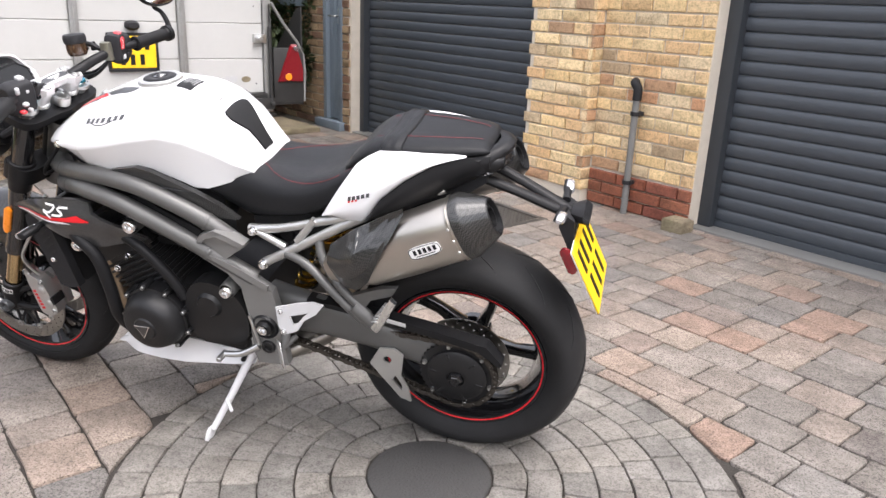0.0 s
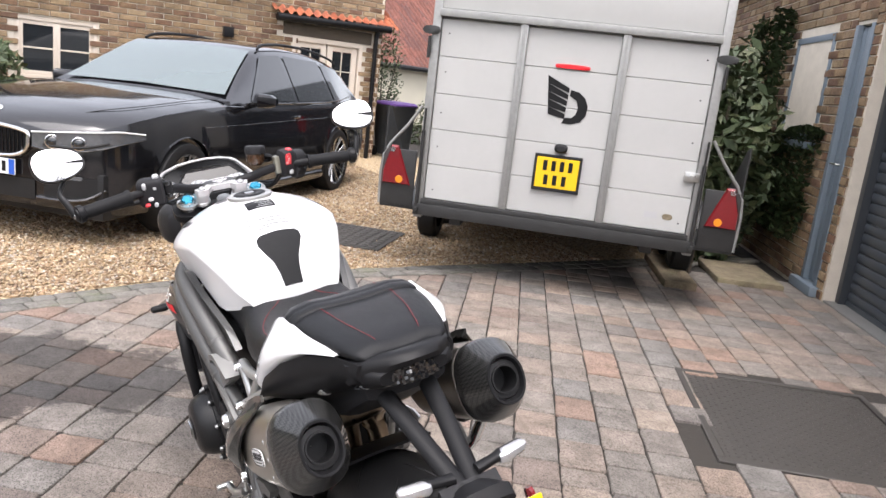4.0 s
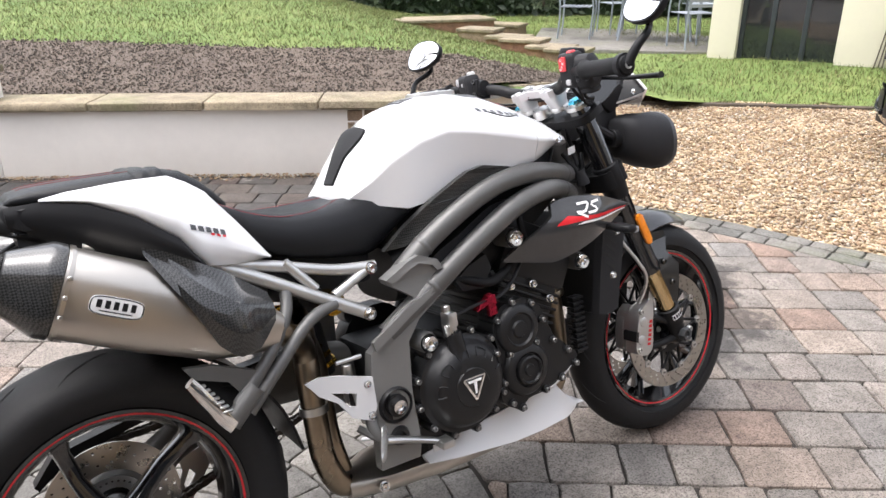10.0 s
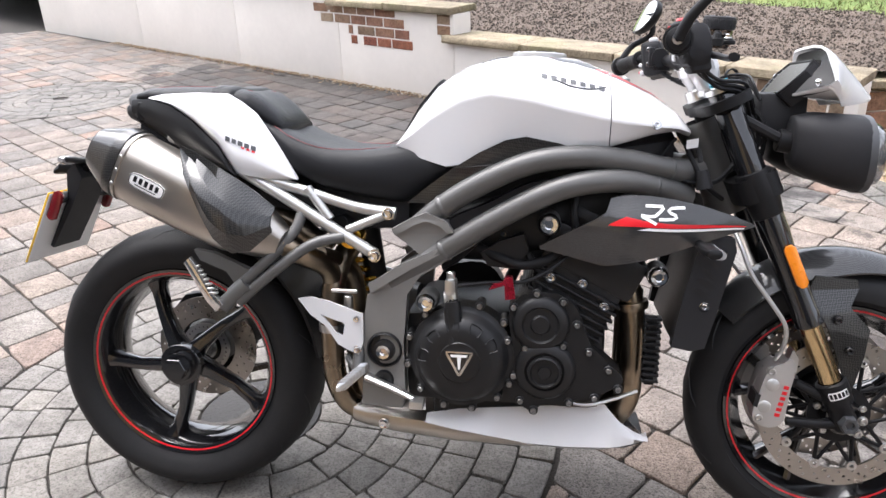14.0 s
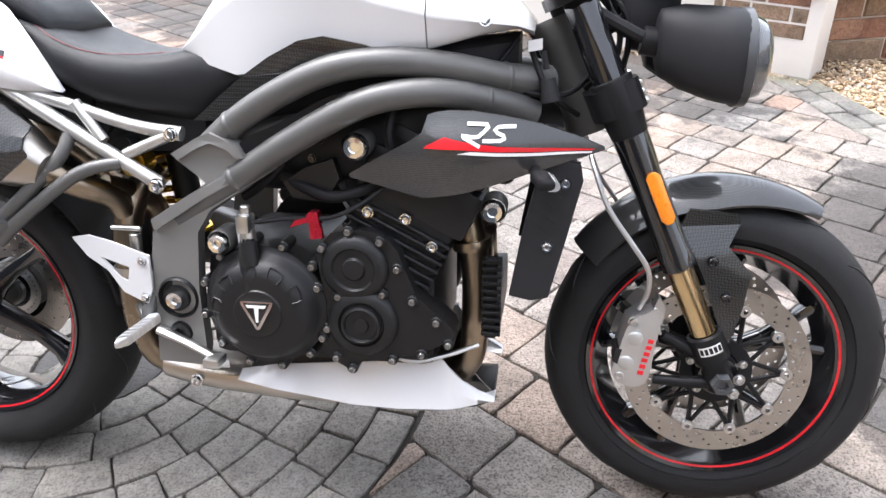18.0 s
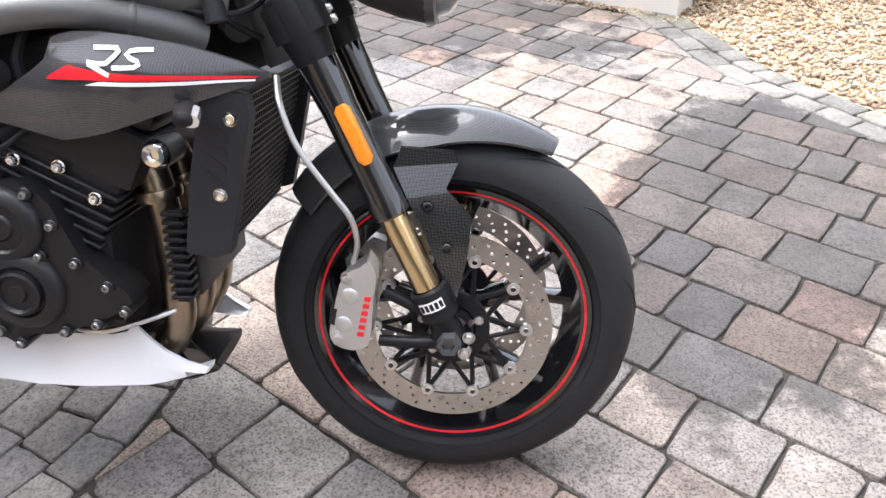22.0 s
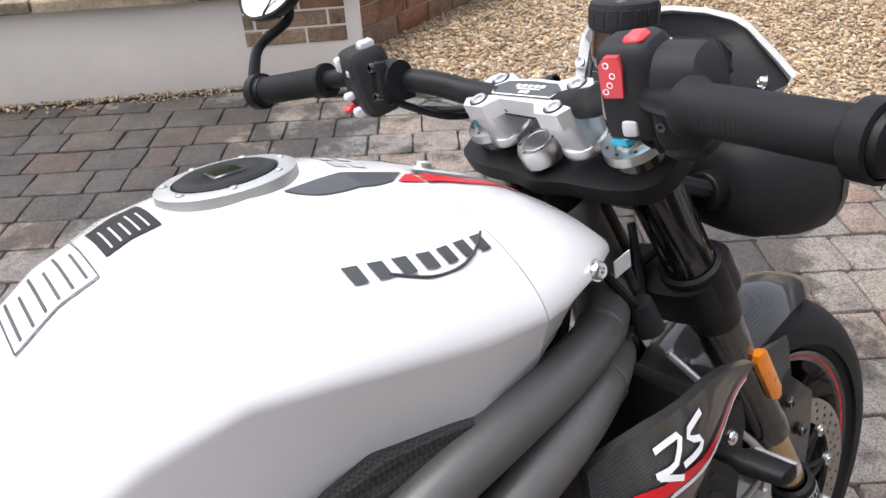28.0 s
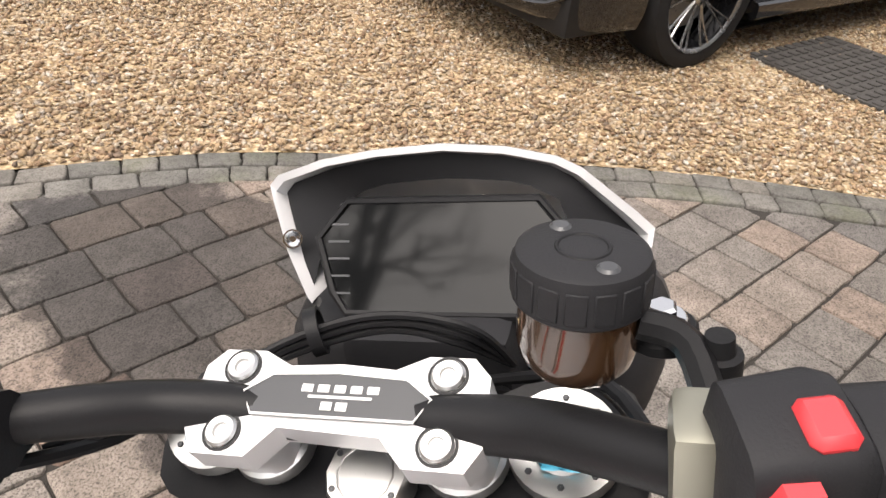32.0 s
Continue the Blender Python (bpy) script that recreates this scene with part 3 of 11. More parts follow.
def garden_sheet(x0, x1, y0, y1, step, test, lift=0.0, rough=0.0):
    nx, ny = int((x1 - x0) / step), int((y1 - y0) / step)
    idx, vs, fs = {}, [], []
    for j in range(ny + 1):
        for i in range(nx + 1):
            x, y = x0 + i * step, y0 + j * step
            z = garden_z(x, y) + lift + rough * (noise.noise(Vector((x * 5, y * 5, 3))) + 0.6 * noise.noise(Vector((x * 13, y * 13, 7))))
            idx[i, j] = len(vs)
            vs.append((x, y, z))
    for j in range(ny):
        for i in range(nx):
            if test(x0 + (i + 0.5) * step, y0 + (j + 0.5) * step):
                fs.append((idx[i, j], idx[i + 1, j], idx[i + 1, j + 1], idx[i, j + 1]))
    used = sorted({i for f in fs for i in f})
    mp = {o: n for n, o in enumerate(used)}
    return [vs[i] for i in used], [tuple(mp[i] for i in f) for f in fs]


def wall_s_d(x, y):
    q = Vector((x, y, 0)) - W0
    return q.dot(WD), q.dot(WN)


W2A, W2B = Vector((2.42, 2.86, 0)), Vector((4.95, 3.62, 0))       # low stone wall of the bed
LE = [(4.95, 3.45), (5.95, 2.62), (6.85, 1.75), (7.6, 0.9)]       # lawn edging


def behind_w2(x, y):
    t = (x - W2A.x) / (W2B.x - W2A.x)
    return y > W2A.y + (W2B.y - W2A.y) * min(max(t, 0), 1)


def in_garden(x, y):
    s, d = wall_s_d(x, y)
    if x < 2.3:
        return d > 0.12
    if x < 4.95:
        return behind_w2(x, y)
    return y > interp(LE, x) if x < 7.6 else y > 0.9


def is_soil(x, y):
    s, d = wall_s_d(x, y)
    w = 2.35 + 0.25 * noise.noise(Vector((x * 0.9, y * 0.9, 0))) + 0.12 * max(0, s - 1.5)
    return in_garden(x, y) and d < w and s > -2.1


solid("soil_bed", garden_sheet(-9, 4.6, 2.6, 13.0, 0.10, lambda x, y: is_soil(x, y) and (x > 2.4 or wall_s_d(x, y)[1] > 0.16), 0.0, 0.022), "bare_soil", "freshly dug dark soil bed above the garden wall", "soil", kind="structure")
solid("lawn", garden_sheet(-14, 24, 0.5, 34, 0.5, lambda x, y: in_garden(x, y) and (x > 4.6 or wall_s_d(x, y)[1] > 0.75), -0.025), "lawn_turf", "patchy green lawn with worn brown spots", "lawn", kind="structure")

# ---- white rendered garden wall that steps down, with stone caps ----
STEPS = [(-0.06, 2.66, 0.46), (2.58, 3.86, 0.65), (3.78, 5.26, 0.755), (5.18, 7.0, 0.88), (6.92, 9.4, 1.0)]    # from, to, top of cap
garden_wall = thing("garden_wall", "low white rendered garden wall stepping up along the drive", "wall", kind="structure", m=WALL)
for i, (a, b, z) in enumerate(STEPS):
    part("wall_panel", box(a, 0.0, -0.05, b - 0.08, 0.2, z - 0.05, 0.012), "render_white", garden_wall)

# ---- garage block ----
garage = thing("garage_wall", "buff brick garage wall with two openings", "wall", kind="structure", m=UV)
VF = -2.48                  # face of the brickwork; the shutters stand 0.15 behind it
HT = 2.30
part("wall_core", join(box(-2.22, VF - 0.30, -0.03, -0.90, VF - 0.012, 2.75, 0.004), box(-9.0, VF - 0.30, -0.03, -5.02, VF - 0.012, 2.75, 0.004), box(-4.75, VF - 0.30, -0.03, -4.58, VF - 0.012, 2.75, 0.004),
                       box(-9.0, VF - 0.30, HT, 3.5, VF - 0.013, 2.75, 0.004), box(1.55, VF - 0.30, -0.03, 3.5, VF - 0.012, 2.75, 0.004), box(-5.03, VF - 0.29, 2.12, -4.74, VF - 0.012, 2.4, 0.004)), "mortar", garage)
part("rear_core", box(-9.0, VF - 3.2, -0.03, 3.5, VF - 3.0, 2.75), "mortar", garage)
part("roof_slab", box(-9.2, VF - 3.4, 2.75, 3.7, VF + 0.15, 2.85), "roof_old", garage)


def shutter(u0, u1, name):
    """A roller door of curved slats in its two guides."""
    d = thing(name, "closed dark grey roller garage door of curved slats", "garage door", "garage doors", m=UV)
    y = VF - 0.17
    h = 0.077
    prof = [(0.0, -0.006), (0.004, 0.0), (0.012, 0.004), (0.036, 0.007), (0.060, 0.004), (0.070, 0.0), (0.076, -0.006)]
    vs = [(u, y + b, a) for u in (u0 + 0.07, u1 - 0.07) for a, b in prof]
    k = len(prof)
    fs = [(i, i + 1, k + i + 1, k + i) for i in range(k - 1)]
    me = mesh_of("slat", (vs, fs), "garage_paint", 60)
    for i in range(29):
        s = part("slat", me, None, d)
        s.location = (0, 0, 0.045 + i * h)
    part("bottom_rail", box(u0 + 0.07, y - 0.012, 0.0, u1 - 0.07, y + 0.012, 0.05, 0.004), "garage_paint", d)
    for a in (u0, u1 - 0.085):
        part("guide", box(a, VF - 0.20, 0.0, a + 0.085, VF - 0.105, HT, 0.006), "garage_frame", d, "dark steel guide rail")
    part("sill_strip", box(u0, VF - 0.2, -0.02, u1, VF - 0.02, 0.012, 0.004), "drain_grey", d, "pale threshold strip")
    return d


shutter(-4.60, -2.20, "garage_door")
shutter(-0.905, 1.55, "garage_door")

side_door = thing("side_door", "grey-blue painted boarded side door with a lever handle", "door", kind="structure", m=UV)
part("door_frame", join(box(-5.06, VF - 0.1, 0.06, -5.0, VF + 0.005, 2.12, 0.004), box(-4.78, VF - 0.1, 0.06, -4.72, VF + 0.005, 2.12, 0.004)), "grey_joinery", side_door)
for i in range(3):
    part("board", box(-5.0 + i * 0.0735, VF - 0.07, 0.09, -4.93 + i * 0.0735, VF - 0.035, 2.1, 0.004), "grey_joinery", side_door)
part("door_handle", join(tube([(-4.82, VF - 0.035, 1.05), (-4.82, VF + 0.02, 1.05), (-4.92, VF + 0.025, 1.05)], 0.008, 8, 3), box(-4.845, VF - 0.036, 0.98, -4.8, VF - 0.028, 1.13, 0.003)), "alloy", side_door)
part("door_step", box(-5.15, VF - 0.1, 0.0, -4.68, VF + 0.06, 0.08, 0.01), "grey_joinery", side_door)

drain_pipe = thing("drain_pipe", "grey plastic waste pipe with a black elbow on the brick wall", "pipe", m=UV)
part("pipe", tube([(-1.32, VF + 0.055, 0.0), (-1.32, VF + 0.055, 0.70)], 0.021, 14, 1), "drain_grey", drain_pipe)
part("elbow", tube([(-1.32, VF + 0.055, 0.70), (-1.32, VF + 0.055, 0.765), (-1.345, VF + 0.055, 0.80), (-1.38, VF + 0.0, 0.80)], 0.027, 14, 4), "black_plastic", drain_pipe)
for z in (0.2, 0.62):
    part("bracket", join(lathe([(0.022, -0.012), (0.029, -0.012), (0.029, 0.012), (0.022, 0.012)], 16, (-1.32, VF + 0.055, z)), box(-1.345, VF - 0.01, z - 0.012, -1.295, VF + 0.04, z + 0.012, 0.003)), "black_plastic", drain_pipe)
solid("stone_block", shift(box(-0.98, VF + 0.02, -0.01, -0.84, VF + 0.15, 0.07, 0.012), UV), "cap_stone", "small mossy stone block at the foot of the pier", "stone")

# ---- the motorcycle, leaning on its side stand ----
LEAN = -13.3
bike = thing("motorcycle", "white and graphite naked sports motorcycle leaning on its side stand", "motorcycle", m=pose(0, 0, 0, LEAN, 0, 0))


def both(name, g, material, label="", parent=None, sharp=38):
    a = part(name, g, material, parent or bike, label, sharp)
    b = part(name, mirror_y(g), material, parent or bike, label, sharp)
    return a, b


def wheel(name, cx, cz, R, W, rimR, spokes, label, fork=True):
    """Tyre, rim with a red pinstripe, Y spokes and hub on the y axis."""
    hub = part(name, lathe([(0.012, -0.10), (0.034, -0.10), (0.040, -0.07), (0.030, -0.03), (0.030, 0.03), (0.040, 0.07), (0.034, 0.10), (0.012, 0.10)], 28, (cx, 0, cz), "y"), "black_gloss", bike, label)
    w = W / 2
    prof = [(rimR - 0.004, -w * 0.70), (rimR + 0.012, -w * 0.86), (R - 0.062, -w * 0.99), (R - 0.045, -w), (R - 0.028, -w * 0.90), (R - 0.013, -w * 0.66), (R - 0.004, -w * 0.36), (R, 0),
            (R - 0.004, w * 0.36), (R - 0.013, w * 0.66), (R - 0.028, w * 0.90), (R - 0.045, w), (R - 0.062, w * 0.99), (rimR + 0.012, w * 0.86), (rimR - 0.004, w * 0.70)]
    part("tyre", lathe(prof, 96, (cx, 0, cz), "y"), "tyre_rubber", hub, "worn black road tyre")
    # raised tread cuts as thin dark slits
    slits = []
    for i in range(13):
        a0 = 2 * math.pi * i / 13
        for s in (-1, 1):
            pts = []
            for t in range(5):
                a = a0 + t * 0.075 + (0.12 if s > 0 else 0)
                y = s * w * (0.16 + 0.16 * t)
                rr = interp([(0, R), (w * 0.36, R - 0.004), (w * 0.66, R - 0.013), (w * 0.9, R - 0.028)], abs(y)) + 0.0004
                pts.append((cx + rr * math.cos(a), y, cz + rr * math.sin(a)))
            slits.append(tube(pts, [0.0006, 0.0016, 0.0018, 0.0016, 0.0006], 4, 2))
    for g in slits:
        part("tread_groove", g, "engine_dark", hub)
    ww = w * 0.72
    part("rim", lathe([(rimR - 0.030, -ww + 0.02), (rimR - 0.018, -ww), (rimR - 0.002, -ww - 0.006), (rimR + 0.002, -ww), (rimR - 0.004, -ww + 0.012), (rimR - 0.034, -ww * 0.3), (rimR - 0.034, ww * 0.3),
                       (rimR - 0.004, ww - 0.012), (rimR + 0.002, ww), (rimR - 0.002, ww + 0.006), (rimR - 0.018, ww), (rimR - 0.030, ww - 0.02), (rimR - 0.044, 0.0), (rimR - 0.030, -ww + 0.02)], 72, (cx, 0, cz), "y"), "black_gloss", hub)
    for s in (-1, 1):
        part("pinstripe", lathe([(rimR - 0.0130, s * (ww + 0.0022)), (rimR - 0.0092, s * (ww + 0.0038))], 72, (cx, 0, cz), "y"), "red_paint", hub, "red rim stripe")
    for i in range(spokes):
        a = 2 * math.pi * i / spokes + (0.35 if fork else 0.64)
        d, e = Vector((math.cos(a), 0, math.sin(a))), Vector((-math.sin(a), 0, math.cos(a)))
        c = Vector((cx, 0, cz))
        mid = c + d * (rimR * 0.42)
        if fork:
            arms = [loft([oval(c + d * 0.03, 0.020, 0.021, 10, 2.6, (0, 1, 0), e), oval(c + d * rimR * 0.25, 0.020, 0.016, 10, 2.6, (0, 1, 0), e), oval(mid, 0.018, 0.020, 10, 2.6, (0, 1, 0), e)])]
            for s in (-1, 1):
                tip = c + d * (rimR - 0.03) + e * s * rimR * 0.20
                arms.append(loft([oval(mid - d * 0.012, 0.017, 0.010, 10, 2.6, (0, 1, 0), e), oval((mid + tip) / 2, 0.017, 0.011, 10, 2.6, (0, 1, 0), e), oval(tip, 0.024, 0.013, 10, 2.6, (0, 1, 0), e)]))
        else:
            q = Vector((0, -0.045, 0))
            arms = [loft([oval(c + d * rimR * f + e * 0.018 * math.sin(f * 3.0) + q * (1 - 0.6 * f), a2, b2, 12, 3.0, (0, 1, 0), e) for f, a2, b2 in ((0.10, 0.030, 0.026), (0.28, 0.024, 0.018), (0.55, 0.020, 0.014), (0.78, 0.024, 0.015), (0.90, 0.034, 0.024))])]
        part("spoke", join(*arms), "black_gloss", hub)
    return hub


def drilled_disc(cx, cz, y, r0, r1, rows, n, th=0.0045):
    holes = [ring(cx + r * math.cos(2 * math.pi * (i + o) / n), cz + r * math.sin(2 * math.pi * (i + o) / n), 0.0032, 6) for r, o in rows for i in range(n)]
    return plate(ring(cx, cz, r1, 72), y - th / 2, y + th / 2, [ring(cx, cz, r0, 48)] + holes)


RW, FW = (0.0, 0.32), (1.445, 0.30)
rear = wheel("rear_wheel", *RW, 0.322, 0.185, 0.228, 5, "black five-spoke rear wheel with a red rim stripe", False)
front = wheel("front_wheel", *FW, 0.300, 0.118, 0.226, 5, "black five-spoke front wheel with a red rim stripe")

# rear hub, sprocket, chain, disc
part("hub_nut", join(cyl((0, -0.075, 0.32), (0, -0.115, 0.32), 0.028, 6), cyl((0, -0.06, 0.32), (0, -0.082, 0.32), 0.05, 24)), "black_gloss", rear)
part("brake_disc", drilled_disc(0, 0.32, 0.062, 0.072, 0.127, [(0.088, 0), (0.102, 0.5), (0.116, 0)], 22), "disc_steel", rear, "drilled steel rear brake disc")
part("abs_ring", plate(ring(0, 0.32, 0.062, 40), 0.050, 0.053, [ring(0, 0.32, 0.04, 24)] + [ring(0.052 * math.cos(i * 0.2094), 0.32 + 0.052 * math.sin(i * 0.2094), 0.003, 5) for i in range(30)]), "alloy", rear)
part("sprocket", plate([(r * math.cos(2 * math.pi * i / 84), 0.32 + r * math.sin(2 * math.pi * i / 84)) for i in range(84) for r in [0.104 if i % 2 else 0.098]], 0.128, 0.134, [ring(0, 0.32, 0.06, 24)]), "engine_dark", rear)
part("hub_cover", lathe([(0.0001, 0.150), (0.022, 0.150), (0.024, 0.154), (0.034, 0.155), (0.070, 0.150), (0.080, 0.143), (0.083, 0.10)], 40, (0, 0, 0.32), "y"), "engine_black", rear, "black eccentric hub cover")
for i in range(6):
    a = i * math.pi / 3 + 0.3
    part("hub_rib", box(-0.004, 0.146, 0.045, 0.004, 0.1525, 0.074, 0.001), "engine_black", rear).matrix_local = Matrix.Translation((0, 0, 0.32)) @ Matrix.Rotation(a, 4, 'Y')
    part("sprocket_bolt", bolt((0.092 * math.cos(a), 0.134, 0.32 + 0.092 * math.sin(a)), (0, 1, 0), 0.006, 0.008), "alloy", rear)
part("axle_cap", lathe([(0.0001, 0.168), (0.014, 0.168), (0.020, 0.160), (0.022, 0.150)], 6, (0, 0, 0.32), "y"), "black_gloss", rear)

# chain runs from the rear sprocket to the gearbox
chain = []
FS = (0.515, 0.405)


def chain_line():
    pts = []
    ang = math.atan2(FS[1] - 0.32, FS[0])
    for i in range(13):
        a = ang + math.pi / 2 + math.pi * i / 12
        pts.append((0.102 * math.cos(a), 0.32 + 0.102 * math.sin(a)))
    for i in range(7):
        a = ang - math.pi / 2 + math.pi * i / 6
        pts.append((FS[0] + 0.038 * math.cos(a), FS[1] + 0.038 * math.sin(a)))
    pts.append(pts[0])
    return pts


line = [Vector((x, 0, z)) for x, z in chain_line()]
run = [0.0]
for a, b in zip(line, line[1:]):
    run.append(run[-1] + (b - a).length)
n_link = int(run[-1] / 0.0159)
for i in range(n_link):
    s = i * run[-1] / n_link
    j = max(k for k in range(len(run)) if run[k] <= s + 1e-9)
    j = min(j, len(line) - 2)
    f = (s - run[j]) / (run[j + 1] - run[j])
    p, d = line[j].lerp(line[j + 1], f), (line[j + 1] - line[j]).normalized()
    y = 0.131
    e = Vector((-d.z, 0, d.x))
    w2 = 0.010 if i % 2 else 0.0075
    q = [(p + d * a + e * b) for a, b in ((-0.010, -0.0045), (-0.006, -0.007), (0.006, -0.007), (0.010, -0.0045), (0.010, 0.0045), (0.006, 0.007), (-0.006, 0.007), (-0.010, 0.0045))]
    for s2 in (-1, 1):
        chain.append(plate([(v.x, v.z) for v in q], y + s2 * w2 - 0.0012, y + s2 * w2 + 0.0012))
    chain.append(cyl((p.x, y - 0.012, p.z), (p.x, y + 0.012, p.z), 0.004, 8))
part("drive_chain", join(*chain), "chain_metal", bike, "greasy dark roller chain", fix=False)

# single-sided swinging arm on the left
arm_rings = []
for x, z, b, y, a in [(0.535, 0.435, 0.060, 0.09, 0.075), (0.46, 0.445, 0.062, 0.115, 0.050), (0.36, 0.445, 0.058, 0.125, 0.040), (0.25, 0.425, 0.050, 0.128, 0.036), (0.15, 0.390, 0.044, 0.118, 0.038), (0.07, 0.350, 0.050, 0.095, 0.040), (0.0, 0.325, 0.070, 0.085, 0.042), (-0.05, 0.315, 0.055, 0.085, 0.036)]:
    arm_rings.append(oval((x, y, z), a * 0.72, b, 18, 3.0))
part("swinging_arm", loft(arm_rings), "frame_grey", bike, "dark grey single-sided swinging arm")
part("chain_guard", plate([(-0.08, 0.435), (0.06, 0.462), (0.26, 0.492), (0.40, 0.505), (0.40, 0.495), (0.26, 0.475), (0.06, 0.442), (-0.06, 0.415), (-0.115, 0.375), (-0.122, 0.385)], 0.112, 0.150), "black_satin", bike)
part("warning_label", plate([(0.13, 0.462), (0.24, 0.480), (0.24, 0.492), (0.13, 0.474)], 0.1505, 0.1512), "sticker_paper", bike)
part("chain_adjuster", plate([(0.205, 0.385), (0.235, 0.330), (0.155, 0.225), (0.125, 0.215), (0.13, 0.26), (0.15, 0.30), (0.14, 0.372), (0.165, 0.39)], 0.150, 0.156, [ring(0.185, 0.35, 0.012, 8), [(0.15, 0.25), (0.175, 0.285), (0.165, 0.30), (0.148, 0.27)]]), "alloy_satin", bike, "brushed alloy lower chain guard")
hug = []
for i in range(15):
    a = radians(8 + i * 8.5)
    r = 0.345
    hug.append([(r * math.cos(a) + 0.0, y, 0.32 + r * math.sin(a) - 0.35 * y * y) for y in (-0.100, -0.075, -0.03, 0.03, 0.075, 0.100)] + [((r - 0.006) * math.cos(a), y, 0.32 + (r - 0.006) * math.sin(a) - 0.35 * y * y) for y in (0.100, 0.075, 0.03, -0.03, -0.075, -0.100)])
part("rear_hugger", loft(hug[:9]), "black_satin", bike, "black inner mudguard close over the rear tyre")

# ---- main frame ----
for s in (1, -1):
    up = [(0.560, 0.165 * s, 0.665), (0.63, 0.178 * s, 0.725), (0.711, 0.190 * s, 0.776), (0.80, 0.196 * s, 0.815), (0.89, 0.190 * s, 0.828), (0.98, 0.165 * s, 0.820), (1.06, 0.125 * s, 0.803), (1.125, 0.07 * s, 0.790)]
    lo = [(0.525, 0.170 * s, 0.565), (0.634, 0.186 * s, 0.640), (0.748, 0.200 * s, 0.713), (0.856, 0.205 * s, 0.768), (0.95, 0.190 * s, 0.784), (1.03, 0.150 * s, 0.772), (1.10, 0.09 * s, 0.745)]
    part("upper_frame_tube", tube(up, [0.0225] * 7 + [0.03], 16, 7), "frame_grey", bike)
    part("lower_frame_tube", tube(lo, [0.0225] * 6 + [0.03], 16, 7), "frame_grey", bike)
    for line_, idx, w in ((up, (1, 6), 0.0236), (lo, (1, 5), 0.0236)):
        for k_ in idx:
            p, q = Vector(line_[k_]), Vector(line_[min(k_ + 1, len(line_) - 1)])
            d = (q - p).normalized()
            part("weld_bead", tube([p + d * t for t in (-0.006, 0.0, 0.006)], [0.0225, 0.0245, 0.0225], 16, 2, False), "frame_grey", bike)
    th = lambda x, z: s * (0.012 * smooth(0.50, 0.62, x))
    o = s * 0.160
    part("pivot_plate", plate([(0.462, 0.300), (0.549, 0.300), (0.556, 0.33), (0.552, 0.44), (0.560, 0.545), (0.588, 0.586), (0.65, 0.625), (0.70, 0.656), (0.695, 0.672), (0.655, 0.676), (0.642, 0.698), (0.60, 0.715), (0.575, 0.705), (0.528, 0.678), (0.532, 0.668), (0.566, 0.645), (0.584, 0.631), (0.570, 0.604), (0.542, 0.590), (0.476, 0.540), (0.469, 0.493)], o, o + s * 0.026, yf=th), "frame_cast", bike, "cast grey frame side plate")
    part("plate_rib", plate([(0.485, 0.545), (0.57, 0.60), (0.64, 0.64), (0.648, 0.655), (0.56, 0.615), (0.48, 0.565)], o + s * 0.026, o + s * 0.036, yf=th), "frame_cast", bike)
    part("plate_rib", plate([(0.528, 0.678), (0.575, 0.705), (0.60, 0.715), (0.642, 0.698), (0.655, 0.676), (0.640, 0.676), (0.630, 0.688), (0.600, 0.699), (0.578, 0.690), (0.540, 0.668)], o + s * 0.026, o + s * 0.034, yf=th), "frame_cast", bike)
    part("pivot_boss", lathe([(0.0001, 0.012), (0.012, 0.012), (0.013, 0.018), (0.022, 0.018), (0.023, 0.008), (0.030, 0.008), (0.034, 0.016), (0.038, 0.010), (0.038, -0.01)], 28, m=along((0.512, s * 0.180, 0.425), (0.512, s * 0.3, 0.425))), "engine_black", bike)
    part("pivot_nut", lathe([(0.0001, 0.010), (0.007, 0.010), (0.008, 0.017), (0.0145, 0.018), (0.0155, 0.0)], 12, m=along((0.512, s * 0.190, 0.425), (0.512, s * 0.3, 0.425))), "chrome", bike)
    part("lower_boss", lathe([(0.0001, 0.006), (0.008, 0.006), (0.010, 0.012), (0.018, 0.012), (0.021, 0.004), (0.021, -0.01)], 20, m=along((0.511, s * 0.184, 0.360), (0.511, s * 0.3, 0.360))), "engine_black", bike)
    for p, r in (((0.839, 0.205, 0.700), 0.019), ((0.600, 0.200, 0.532), 0.017), ((1.052, 0.172, 0.598), 0.018)):
        q = Vector((p[0], p[1] * s, p[2]))
        part("engine_mount", lathe([(0.022, -0.05), (0.022, -0.004), (r * 1.15, 0.0)], 18, m=along(q, q + Vector((0, s, 0)))), "frame_grey", bike)
        part("mount_bolt", lathe([(0.0001, 0.004), (r * 0.42, 0.004), (r * 0.48, 0.011), (r * 0.85, 0.012), (r, 0.008), (r * 1.1, 0.0)], 14, m=along(q, q + Vector((0, s, 0)))), "chrome", bike)
    part("frame_infill", plate([(0.655, 0.672), (0.70, 0.665), (0.78, 0.712), (0.87, 0.765), (0.865, 0.778), (0.80, 0.776), (0.72, 0.735), (0.645, 0.700)], s * 0.150, s * 0.188, k=3), "black_satin", bike, "black infill cover between the frame tubes")
    # rear subframe in bright alloy
    part("subframe_rail", tube([(0.490, 0.168 * s, 0.620), (0.40, 0.166 * s, 0.672), (0.28, 0.160 * s, 0.742), (0.15, 0.140 * s, 0.808), (0.03, 0.11 * s, 0.850)], 0.0125, 12, 4), "alloy_satin", bike, "cast alloy subframe rail")
